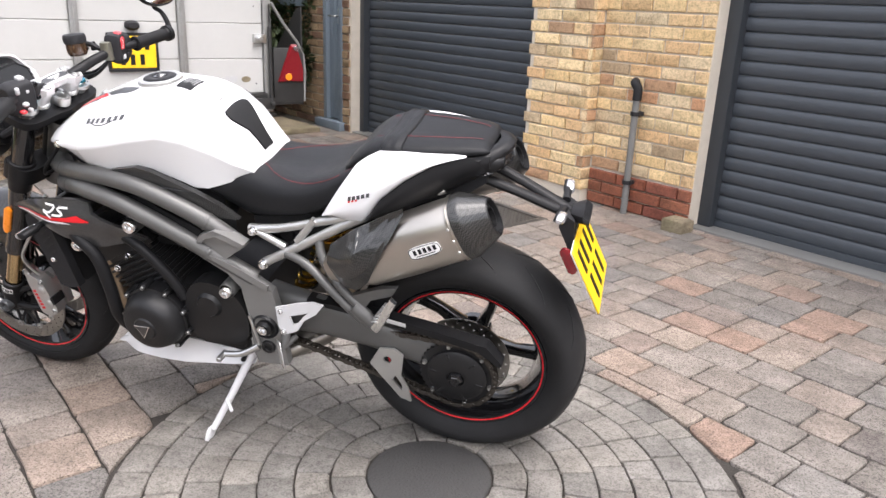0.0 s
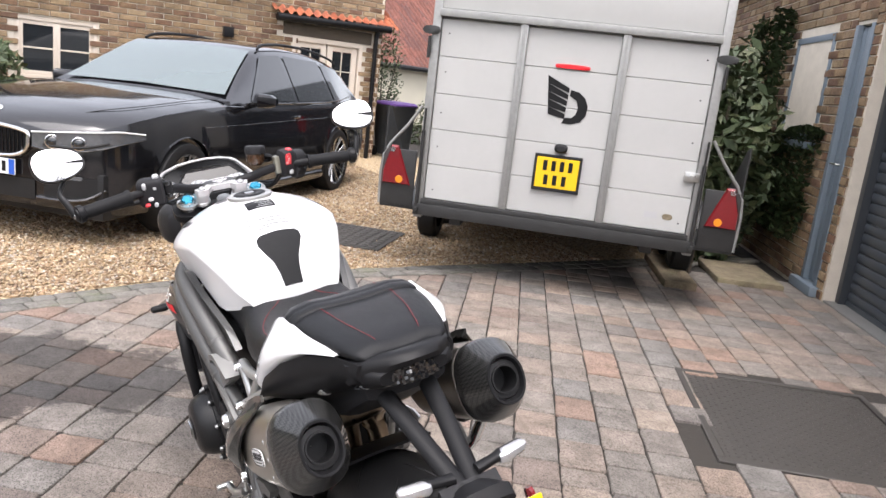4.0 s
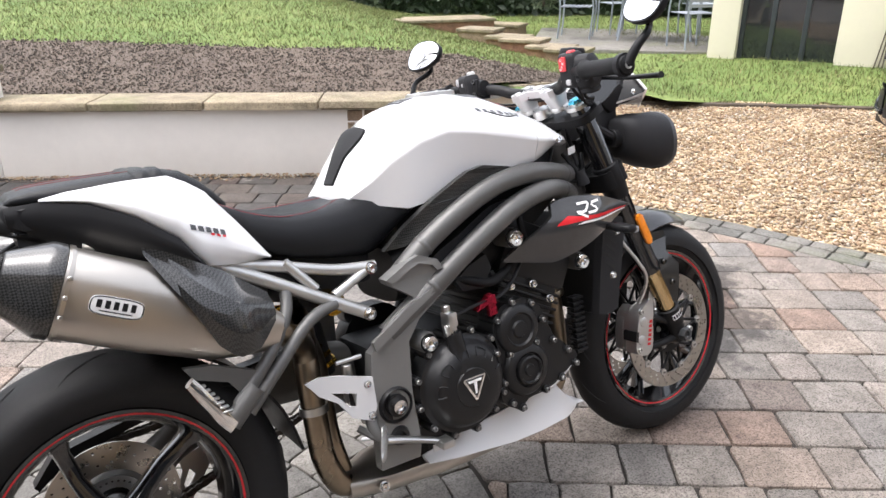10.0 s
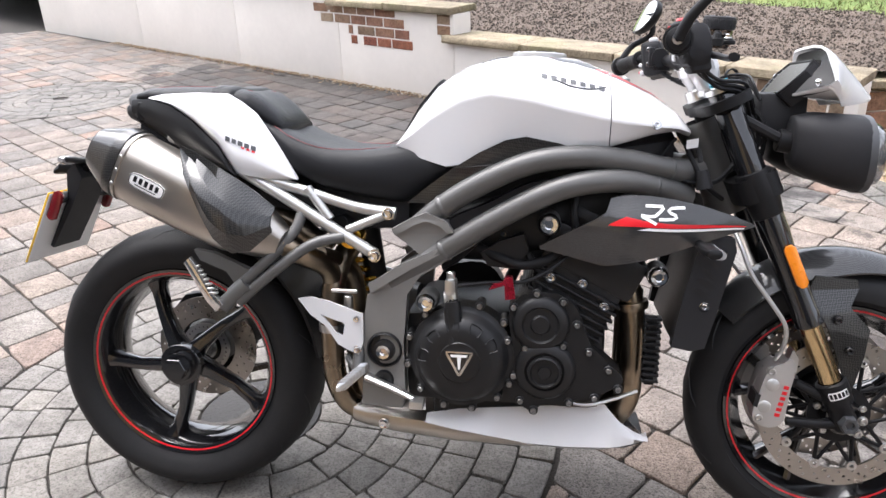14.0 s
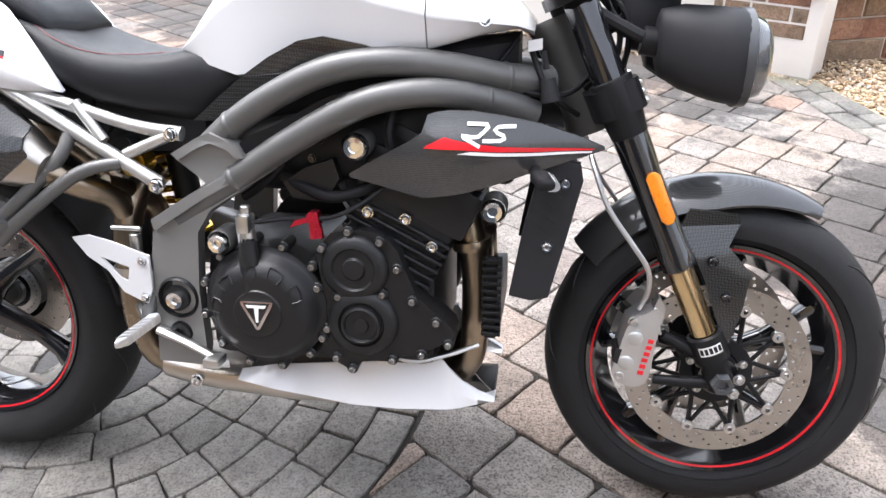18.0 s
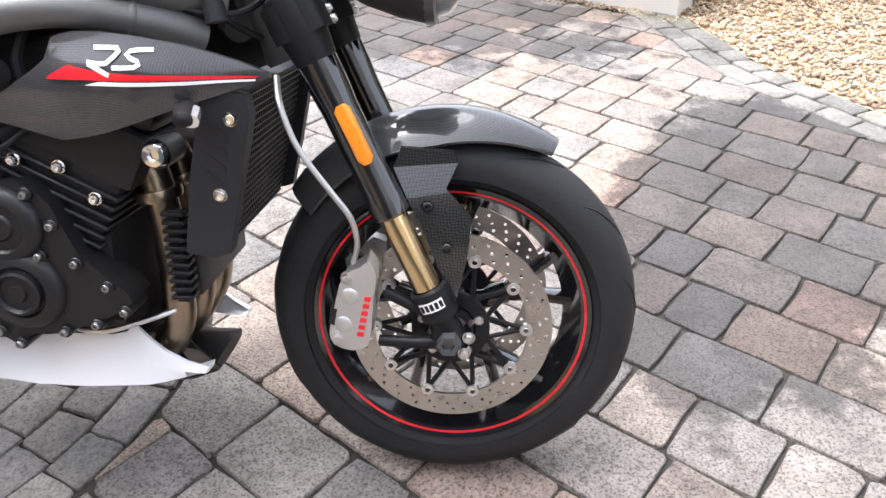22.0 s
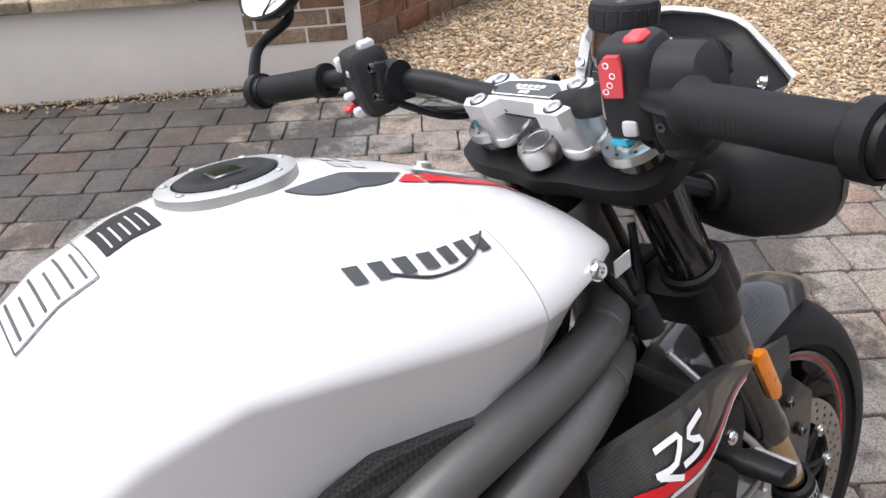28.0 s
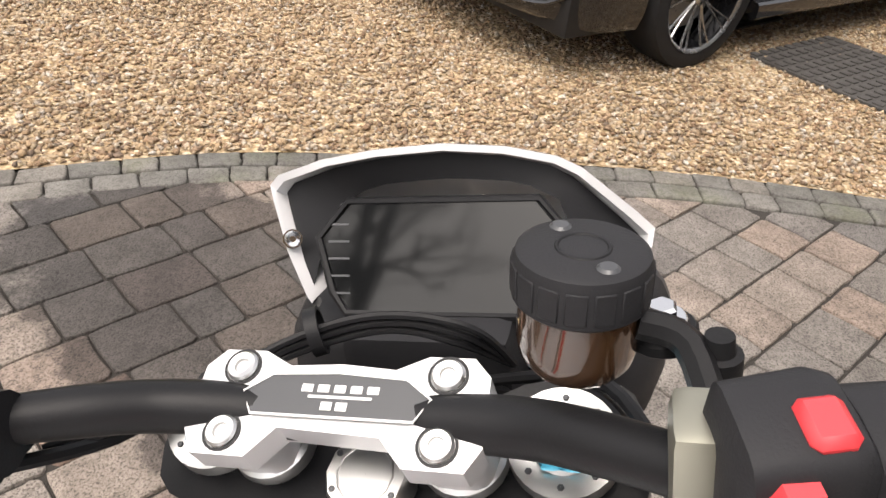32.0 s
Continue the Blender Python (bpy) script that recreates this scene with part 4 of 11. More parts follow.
    part("subframe_strut", tube([(0.528, 0.150 * s, 0.703), (0.44, 0.152 * s, 0.716), (0.33, 0.152 * s, 0.748), (0.25, 0.150 * s, 0.768)], [0.013, 0.011, 0.011, 0.012], 12, 4), "alloy_satin", bike)
    part("subframe_brace", tube([(0.505, 0.155 * s, 0.700), (0.43, 0.162 * s, 0.668)], 0.010, 10, 2), "alloy_satin", bike)
    part("subframe_brace", tube([(0.345, 0.155 * s, 0.752), (0.395, 0.164 * s, 0.690)], 0.010, 10, 2), "alloy_satin", bike)
    part("subframe_bolt", join(bolt((0.490, s * 0.182, 0.620), (0, s, 0), 0.011, 0.009)), "chrome", bike)
    part("subframe_bolt", join(bolt((0.515, s * 0.165, 0.704), (0, s, 0), 0.010, 0.009)), "chrome", bike)
    part("subframe_gusset", plate([(0.25, 0.745), (0.33, 0.755), (0.405, 0.725), (0.39, 0.70), (0.36, 0.705), (0.30, 0.735)], s * 0.130, s * 0.146), "engine_dark", bike)
    # pillion foot hangers
    part("pillion_hanger", tube([(0.335, 0.165 * s, 0.700), (0.320, 0.185 * s, 0.66), (0.265, 0.212 * s, 0.600), (0.198, 0.222 * s, 0.540)], 0.0115, 12, 4), "frame_grey", bike)
    part("pillion_hanger", tube([(0.425, 0.170 * s, 0.655), (0.36, 0.190 * s, 0.640), (0.28, 0.215 * s, 0.580), (0.215, 0.224 * s, 0.522)], 0.0115, 12, 4), "frame_grey", bike)
    part("hanger_shield", plate([(0.122, 0.628), (0.165, 0.622), (0.245, 0.588), (0.25, 0.56), (0.215, 0.548), (0.19, 0.585), (0.135, 0.606)], s * 0.205, s * 0.222), "frame_grey", bike)
    part("hanger_boss", tube([(0.235, 0.222 * s, 0.562), (0.18, 0.224 * s, 0.512)], 0.017, 12, 1), "frame_grey", bike)
    peg = part("pillion_peg", loft([oval(p, a, b, 10, 3.0, (0.72, 0, 0.69), (0, 1, 0)) for p, a, b in [((0.180, 0.235 * s, 0.512), 0.012, 0.010), ((0.165, 0.242 * s, 0.535), 0.013, 0.010), ((0.135, 0.246 * s, 0.590), 0.012, 0.010), ((0.122, 0.248 * s, 0.612), 0.010, 0.008)]]), "chrome", bike, "folded ribbed alloy pillion footrest")
    part("peg_ribs", join(*[box(0.138 + i * 0.006 - 0.012, 0.243 * s, 0.598 - i * 0.009, 0.150 + i * 0.006 - 0.004, 0.2525 * s, 0.602 - i * 0.009, 0.001) for i in range(7)]), "alloy", peg)
    # rider footrest
    part("heel_plate", plate([(0.331, 0.527), (0.36, 0.532), (0.40, 0.523), (0.450, 0.506), (0.468, 0.500), (0.468, 0.44), (0.458, 0.412), (0.440, 0.420), (0.415, 0.432), (0.39, 0.47), (0.355, 0.495)], s * 0.190, s * 0.195, [[(0.378, 0.495), (0.43, 0.478), (0.425, 0.452), (0.41, 0.458), (0.395, 0.478)]]), "white_satin", bike, "pale satin alloy heel guard")
    for x, z in ((0.455, 0.490), (0.455, 0.424)):
        part("heel_bolt", bolt((x, s * 0.195, z), (0, s, 0), 0.007, 0.006), "chrome", bike)
    part("peg_bracket", join(tube([(0.46, 0.175 * s, 0.425), (0.455, 0.190 * s, 0.395), (0.462, 0.200 * s, 0.375)], 0.013, 10, 3), tube([(0.43, 0.175 * s, 0.40), (0.455, 0.20 * s, 0.378)], 0.008, 8, 2)), "frame_grey", bike)
    fp = part("footrest", loft([oval((0.470 - 0.036 * t, s * (0.205 + 0.056 * t), 0.388 - 0.026 * t), a, b, 10, 3.5, (0.80, -s * 0.55, 0), (0, 0, 1)) for t, a, b in ((0, 0.012, 0.011), (0.15, 0.011, 0.009), (0.9, 0.010, 0.008), (1.0, 0.007, 0.006))]), "alloy", bike, "knurled alloy rider footrest")
    ax_ = (Vector((0.434, s * 0.261, 0.362)) - Vector((0.470, s * 0.205, 0.388))).normalized()
    for i in range(6):
        c_ = Vector((0.468, s * 0.209, 0.387)) + ax_ * (0.006 + 0.0095 * i)
        part("footrest_rib", loft([oval(c_ + ax_ * q, 0.0125, 0.0105, 10, 3.5, (0.80, -s * 0.55, 0), (0, 0, 1)) for q in (0, 0.0035)]), "alloy_satin", fp)

part("head_stock", lathe([(0.045, -0.10), (0.048, -0.09), (0.042, -0.06), (0.042, 0.06), (0.048, 0.09), (0.045, 0.10)], 28, m=along((1.172, 0, 0.80), (1.172 - 0.042, 0, 0.90))), "frame_grey", bike)
part("rear_pedal", join(tube([(0.475, -0.198, 0.366), (0.53, -0.208, 0.350), (0.585, -0.222, 0.332)], [0.012, 0.010, 0.008], 10, 4, flat=0.7), box(0.573, -0.248, 0.322, 0.602, -0.212, 0.338, 0.004)), "alloy", bike, "alloy rear brake pedal")
part("gear_pedal", join(tube([(0.53, 0.205, 0.37), (0.58, 0.22, 0.345), (0.63, 0.225, 0.34)], [0.010, 0.009, 0.008], 10, 3), cyl((0.63, 0.215, 0.34), (0.63, 0.255, 0.34), 0.008, 10), tube([(0.53, 0.20, 0.37), (0.55, 0.195, 0.46)], 0.004, 8, 2)), "alloy", bike, "alloy gear pedal and linkage")
part("rear_master_cylinder", join(cyl((0.43, -0.165, 0.475), (0.43, -0.165, 0.53), 0.010, 12), cyl((0.40, -0.185, 0.545), (0.455, -0.185, 0.545), 0.0045, 10), cyl((0.455, -0.16, 0.40), (0.44, -0.165, 0.48), 0.009, 12)), "alloy", bike)
part("side_stand", join(tube([(0.565, 0.135, 0.335), (0.60, 0.165, 0.27), (0.645, 0.215, 0.175), (0.69, 0.265, 0.085)], [0.015, 0.012, 0.010, 0.009], 12, 5), loft([oval((0.690, 0.268, 0.083), 0.014, 0.018, 12), oval((0.697, 0.276, 0.073), 0.022, 0.026, 12), oval((0.699, 0.280, 0.064), 0.022, 0.026, 12)], True), cyl((0.655, 0.222, 0.17), (0.62, 0.26, 0.165), 0.005, 8), cyl((0.55, 0.12, 0.345), (0.57, 0.165, 0.34), 0.018, 14)), "white_satin", bike, "silver-grey side stand planted on the paving")
part("stand_spring", tube([(0.575, 0.15, 0.37), (0.61, 0.175, 0.28)], 0.007, 10, 1), "black_satin", bike)

# ---- tank, seat, tail ----
T_TOP = [(0.520, 0.850), (0.535, 0.875), (0.56, 0.918), (0.60, 0.966), (0.66, 1.000), (0.72, 1.018), (0.80, 1.027), (0.88, 1.016), (0.96, 0.986), (1.03, 0.952), (1.08, 0.918), (1.105, 0.890)]
T_W = [(0.520, 0.105), (0.56, 0.128), (0.60, 0.148), (0.66, 0.172), (0.72, 0.188), (0.80, 0.200), (0.88, 0.202), (0.96, 0.190), (1.03, 0.160), (1.08, 0.130), (1.105, 0.105)]
T_ZC = [(0.520, 0.838), (0.56, 0.862), (0.60, 0.894), (0.66, 0.928), (0.72, 0.942), (0.80, 0.928), (0.88, 0.909), (0.96, 0.891), (1.03, 0.885), (1.08, 0.880), (1.105, 0.872)]
T_WL = [(0.520, 0.100), (0.60, 0.136), (0.66, 0.155), (0.72, 0.168), (0.80, 0.178), (0.88, 0.181), (0.96, 0.170), (1.03, 0.140), (1.08, 0.115), (1.105, 0.095)]
T_ZL = [(0.520, 0.828), (0.56, 0.818), (0.645, 0.797), (0.70, 0.828), (0.751, 0.852), (0.79, 0.858), (0.884, 0.836), (0.95, 0.850), (1.03, 0.872), (1.08, 0.880), (1.105, 0.868)]


def tank_y(x, z):
    """Half width of the tank's skin at a height."""
    top, w, zc, wl, zl = (interp(t, x) for t in (T_TOP, T_W, T_ZC, T_WL, T_ZL))
    if z < zc:
        return wl + (w - wl) * max(0, (z - zl) / max(1e-4, zc - zl))
    t = min(1.0, max(0.0, (z - zc) / (top - zc)))
    return w * (1 - t ** 1.7) ** (1 / 1.65)


def tank_z(x, y):
    """Height of the tank's upper skin."""
    top, w, zc = (interp(t, x) for t in (T_TOP, T_W, T_ZC))
    return zc + (top - zc) * (1 - min(1.0, abs(y) / w) ** 1.65) ** (1 / 1.7)


def tank_ring(x, grow=0.0):
    top, w, zc, wl, zl = (interp(t, x) for t in (T_TOP, T_W, T_ZC, T_WL, T_ZL))
    half = [(wl - 0.012, zl - 0.004), (wl, zl)]
    half += [(wl + (w - wl) * t, zl + (zc - zl) * t) for t in (0.3, 0.6, 0.85, 0.96)]
    for i in range(19):
        a = math.pi / 2 * i / 18
        half.append((w * math.cos(a) ** (2 / 1.65), zc + (top - zc) * math.sin(a) ** (2 / 1.7)))
    rg = [(x, y + grow, z + grow * 0.5) for y, z in half] + [(x, -y - grow, z + grow * 0.5) for y, z in reversed(half[:-1])]
    return rg


tx = [0.520, 0.527, 0.535, 0.547, 0.56, 0.58, 0.60, 0.63, 0.66, 0.69, 0.72, 0.76, 0.80, 0.84, 0.88, 0.92, 0.945]
part("fuel_tank", loft([tank_ring(x) for x in tx]), "white_paint", bike, "glossy crystal white fuel tank", sharp=50)
part("tank_front_cover", loft([tank_ring(x, -0.001) for x in (0.947, 0.975, 1.0, 1.03, 1.055, 1.08, 1.095, 1.105)]), "white_paint", bike, "glossy white front tank cover", sharp=50)


def skin_strip(line_a, line_b, lift=0.0012):
    """A patch between two lines of (x, y), on the upper skin."""
    k = 14
    a = [Vector((p.x, p.y, 0)) for p in curve([(x, y, 0) for x, y in line_a], k)]
    b = [Vector((p.x, p.y, 0)) for p in curve([(x, y, 0) for x, y in line_b], k)]
    m = min(len(a), len(b))
    rows = []
    for i in range(m):
        rows.append([(lambda q: (q.x, q.y, tank_z(q.x, q.y) + lift))(a[i].lerp(b[i], t / 12)) for t in range(13)])
    vs = [v for r in rows for v in r]
    fs = [(i * 13 + j, i * 13 + j + 1, (i + 1) * 13 + j + 1, (i + 1) * 13 + j) for i in range(m - 1) for j in range(12)]
    return vs, fs


def side_patch(quad, side, lift=0.0014, nx=6, nz=4):
    """A patch on the tank's flank from four (x, z) corners."""
    a, b, c, d = [Vector((x, 0, z)) for x, z in quad]
    vs, fs = [], []
    for i in range(nx + 1):
        lo_, hi_ = a.lerp(b, i / nx), d.lerp(c, i / nx)
        for j in range(nz + 1):
            q = lo_.lerp(hi_, j / nz)
            vs.append((q.x, side * (tank_y(q.x, q.z) + lift), q.z))
    fs = [(i * (nz + 1) + j, i * (nz + 1) + j + 1, (i + 1) * (nz + 1) + j + 1, (i + 1) * (nz + 1) + j) for i in range(nx) for j in range(nz)]
    return vs, fs


# maker's name as plain raised bars on both flanks, with the sweep under it
for s in (-1, 1):
    for i in range(7):
        x0 = 0.815 + 0.0181 * i
        zz = 0.974 - 0.0038 * i
        part("maker_bar", side_patch([(x0, zz), (x0 + 0.0105, zz - 0.002), (x0 + 0.0105, zz + 0.0065), (x0 - 0.001, zz + 0.009)], s, 0.0026, 3, 3), "graphite", bike)
    part("emblem_sweep", tube([(x, s * (tank_y(x, z) + 0.002), z) for x, z in ((0.842, 0.970), (0.868, 0.959), (0.895, 0.954), (0.918, 0.954), (0.938, 0.957))], 0.0012, 6, 4), "graphite", bike)
    # graphite flash and red stripe over the shoulder
    part("tank_flash", skin_strip([(0.827, s * 0.057), (0.867, s * 0.048), (0.909, s * 0.044), (0.936, s * 0.042)], [(0.827, s * 0.059), (0.848, s * 0.075), (0.889, s * 0.074), (0.915, s * 0.063)]), "graphite", bike)
    part("red_flash", skin_strip([(0.938, s * 0.046), (0.9445, s * 0.045)], [(0.919, s * 0.064), (0.9445, s * 0.064)]), "red_paint", bike)
    part("red_stripe", skin_strip([(0.949, s * 0.046), (1.0, s * 0.042), (1.06, s * 0.038)], [(0.949, s * 0.062), (1.0, s * 0.053), (1.06, s * 0.043)]), "red_paint", bike)
    part("dark_stripe", skin_strip([(0.949, s * 0.034), (1.0, s * 0.032), (1.06, s * 0.029)], [(0.949, s * 0.043), (1.0, s * 0.039), (1.06, s * 0.034)]), "graphite", bike)
    part("cover_screw", bolt((1.032, s * (tank_y(1.032, 0.889) + 0.002), 0.889), (0.1, s, 0.25), 0.008, 0.005), "chrome", bike)
    part("knee_panel", plate([(0.553, 0.727), (0.60, 0.765), (0.648, 0.800), (0.70, 0.832), (0.751, 0.857), (0.79, 0.864), (0.85, 0.853), (0.890, 0.842), (0.885, 0.828), (0.80, 0.815), (0.70, 0.778), (0.60, 0.728)], s * 0.140, s * 0.156, yf=lambda x, z: s * (0.018 * smooth(0.55, 0.75, x) + 0.02 * smooth(0.74, 0.86, z))), "carbon", bike, "carbon fibre knee panel under the tank")
# filler cap
cz_ = tank_z(0.806, 0) + 0.001
slope_ = (tank_z(0.855, 0) - tank_z(0.757, 0)) / 0.098
tilt = along((0.806, 0, cz_ - 0.004), (0.806 - slope_, 0, cz_ + 1.0))
part("filler_ring", lathe([(0.041, -0.004), (0.042, 0.0046), (0.052, 0.0046), (0.0555, 0.003), (0.056, -0.006)], 40, m=tilt), "alloy_satin", bike, "satin alloy filler ring")
part("filler_cap", lathe([(0.0001, 0.0062), (0.020, 0.0062), (0.022, 0.0076), (0.036, 0.0072), (0.040, 0.005), (0.041, -0.002)], 36, m=tilt), "black_satin", bike, "black locking filler cap")
part("cap_flap", shift(box(-0.013, -0.013, 0.005, 0.013, 0.013, 0.0082, 0.002), tilt), "black_gloss", bike)
for i in range(7):
    a = i * 2 * math.pi / 7
    part("ring_screw", bolt((0.806 + 0.0475 * math.cos(a), 0.0475 * math.sin(a), cz_ + 0.0006 + slope_ * 0.0475 * math.cos(a)), (-slope_, 0, 1), 0.0032, 0.0016), "alloy", bike)
part("front_screw", bolt((0.985, 0.0, tank_z(0.985, 0) + 0.001), (0.4, 0, 1), 0.008, 0.004), "alloy", bike)
part("spec_sticker", skin_strip([(0.700, -0.035), (0.742, -0.035)], [(0.700, 0.035), (0.742, 0.035)]), "black_satin", bike, "small dark specification sticker")
part("sticker_lines", join(*[skin_strip([(0.706 + 0.007 * i, -0.03), (0.7074 + 0.007 * i, -0.03)], [(0.706 + 0.007 * i, 0.012 - 0.006 * (i % 3)), (0.7074 + 0.007 * i, 0.012 - 0.006 * (i % 3))], 0.0018) for i in range(5)]), "sticker_paper", bike)
rows = []
for i in range(6):
    x0 = 0.632 + 0.010 * i
    rows.append(skin_strip([(x0, -0.045), (x0 + 0.0022, -0.045)], [(x0, 0.030 - 0.02 * (i % 2)), (x0 + 0.0022, 0.030 - 0.02 * (i % 2))], 0.0016))
part("warning_sticker", skin_strip([(0.626, -0.052), (0.690, -0.052)], [(0.626, 0.052), (0.690, 0.052)], 0.0009), "sticker_paper", bike, "clear warning sticker with grey print")
part("warning_print", join(*rows), "graphite", bike)
part("warning_outline", join(skin_strip([(0.626, -0.052), (0.6272, -0.052)], [(0.626, 0.052), (0.6272, 0.052)], 0.0018), skin_strip([(0.6888, -0.052), (0.690, -0.052)], [(0.6888, 0.052), (0.690, 0.052)], 0.0018),
                             skin_strip([(0.626, -0.052), (0.690, -0.052)], [(0.626, -0.0505), (0.690, -0.0505)], 0.0018), skin_strip([(0.626, 0.0505), (0.690, 0.0505)], [(0.626, 0.052), (0.690, 0.052)], 0.0018)), "graphite", bike)
part("caution_print", join(*[skin_strip([(0.884 + 0.017 * i, -0.03 + 0.022 * j), (0.896 + 0.017 * i, -0.03 + 0.022 * j)], [(0.884 + 0.017 * i, -0.013 + 0.022 * j), (0.896 + 0.017 * i, -0.013 + 0.022 * j)], 0.001) for i in range(2) for j in range(3)]), "grey_paint", bike)

# rubber tank pad down the rear face
pad = []
for x, w in ((0.527, 0.021), (0.533, 0.022), (0.545, 0.024), (0.560, 0.030), (0.578, 0.043), (0.592, 0.052), (0.602, 0.052), (0.609, 0.044)):
    row = []
    for i in range(9):
        y = w * (i / 4 - 1)
        z = tank_z(x, y)
        row.append(Vector((x, y, z)))
    pad.append(row)
vs = [tuple(p + Vector((-0.004, 0, 0.004))) for r in pad for p in r] + [tuple(p) for r in pad for p in r]
n9 = 9 * len(pad)
fs = [(i * 9 + j, i * 9 + j + 1, (i + 1) * 9 + j + 1, (i + 1) * 9 + j) for i in range(len(pad) - 1) for j in range(8)]
rim = [j for j in range(9)] + [i * 9 + 8 for i in range(1, len(pad))] + [(len(pad) - 1) * 9 + j for j in range(7, -1, -1)] + [i * 9 for i in range(len(pad) - 2, 0, -1)]
fs += [(rim[i], rim[(i + 1) % len(rim)], rim[(i + 1) % len(rim)] + n9, rim[i] + n9) for i in range(len(rim))]
part("tank_pad", (vs, fs), "rubber", bike, "black rubber tank pad", sharp=60)

# rider seat
S_TOP = [(0.235, 0.888), (0.27, 0.873), (0.32, 0.851), (0.38, 0.835), (0.45, 0.830), (0.50, 0.836), (0.55, 0.848), (0.60, 0.840), (0.645, 0.806)]
S_W = [(0.235, 0.120), (0.30, 0.142), (0.38, 0.150), (0.46, 0.146), (0.52, 0.134), (0.56, 0.128), (0.60, 0.134), (0.645, 0.142)]
S_LO = [(0.235, 0.868), (0.27, 0.835), (0.31, 0.778), (0.366, 0.750), (0.45, 0.734), (0.54, 0.720), (0.58, 0.742), (0.645, 0.798)]


def seat_ring(x):
    top, w, lo = interp(S_TOP, x), interp(S_W, x), interp(S_LO, x)
    lo = min(lo, top - 0.004)
    half = [(w * 0.86, lo), (w * 0.97, lo + (top - lo) * 0.12), (w, lo + (top - lo) * 0.35), (w * 0.985, lo + (top - lo) * 0.6), (w * 0.93, lo + (top - lo) * 0.82), (w * 0.80, top - (top - lo) * 0.05), (w * 0.55, top - 0.002), (w * 0.25, top - 0.006), (0.0, top - 0.008)]
    return [(x, y, z) for y, z in half] + [(x, -y, z) for y, z in reversed(half[:-1])]


part("rider_seat", loft([seat_ring(x) for x in (0.235, 0.25, 0.27, 0.29, 0.31, 0.34, 0.38, 0.42, 0.46, 0.50, 0.53, 0.55, 0.57, 0.60, 0.625, 0.645)]), "seat_vinyl", bike, "black vinyl rider seat with red stitching", sharp=70)


def seat_top(x, y):
    top, w, lo = interp(S_TOP, x), interp(S_W, x), interp(S_LO, x)
    return interp([(0, top - 0.008), (0.25, top - 0.006), (0.55, top - 0.002), (0.80, top - (top - lo) * 0.05), (0.93, lo + (top - lo) * 0.82), (1.0, lo + (top - lo) * 0.6)], abs(y) / w)


for s in (-1, 1):
    part("red_stitching", tube([(x, s * y, seat_top(x, y) + 0.0006) for x, y in ((0.255, 0.104), (0.30, 0.121), (0.36, 0.124), (0.42, 0.112), (0.47, 0.085), (0.51, 0.05), (0.545, 0.03), (0.56, 0.026))], 0.0007, 5, 6), "stitch_red", bike)

# pillion seat and its front roll
P_TOP = [(-0.068, 0.936), (-0.058, 0.946), (-0.03, 0.952), (0.05, 0.955), (0.13, 0.954), (0.18, 0.951), (0.215, 0.942), (0.25, 0.914), (0.275, 0.885)]
P_W = [(-0.068, 0.072), (-0.058, 0.084), (-0.03, 0.096), (0.03, 0.112), (0.10, 0.124), (0.18, 0.126), (0.24, 0.112), (0.295, 0.098)]
P_LO = [(-0.068, 0.926), (0.0, 0.920), (0.10, 0.917), (0.18, 0.908), (0.24, 0.872), (0.275, 0.858)]


def pill_ring(x, grow=0.0):
    top, w, lo = interp(P_TOP, x) + grow, interp(P_W, x) + grow, interp(P_LO, x)
    half = [(w * 0.9, lo), (w, lo + (top - lo) * 0.3), (w * 0.97, lo + (top - lo) * 0.66), (w * 0.86, top - 0.006), (w * 0.6, top), (w * 0.3, top - 0.003), (0, top - 0.004)]
    return [(x, y, z) for y, z in half] + [(x, -y, z) for y, z in reversed(half[:-1])]


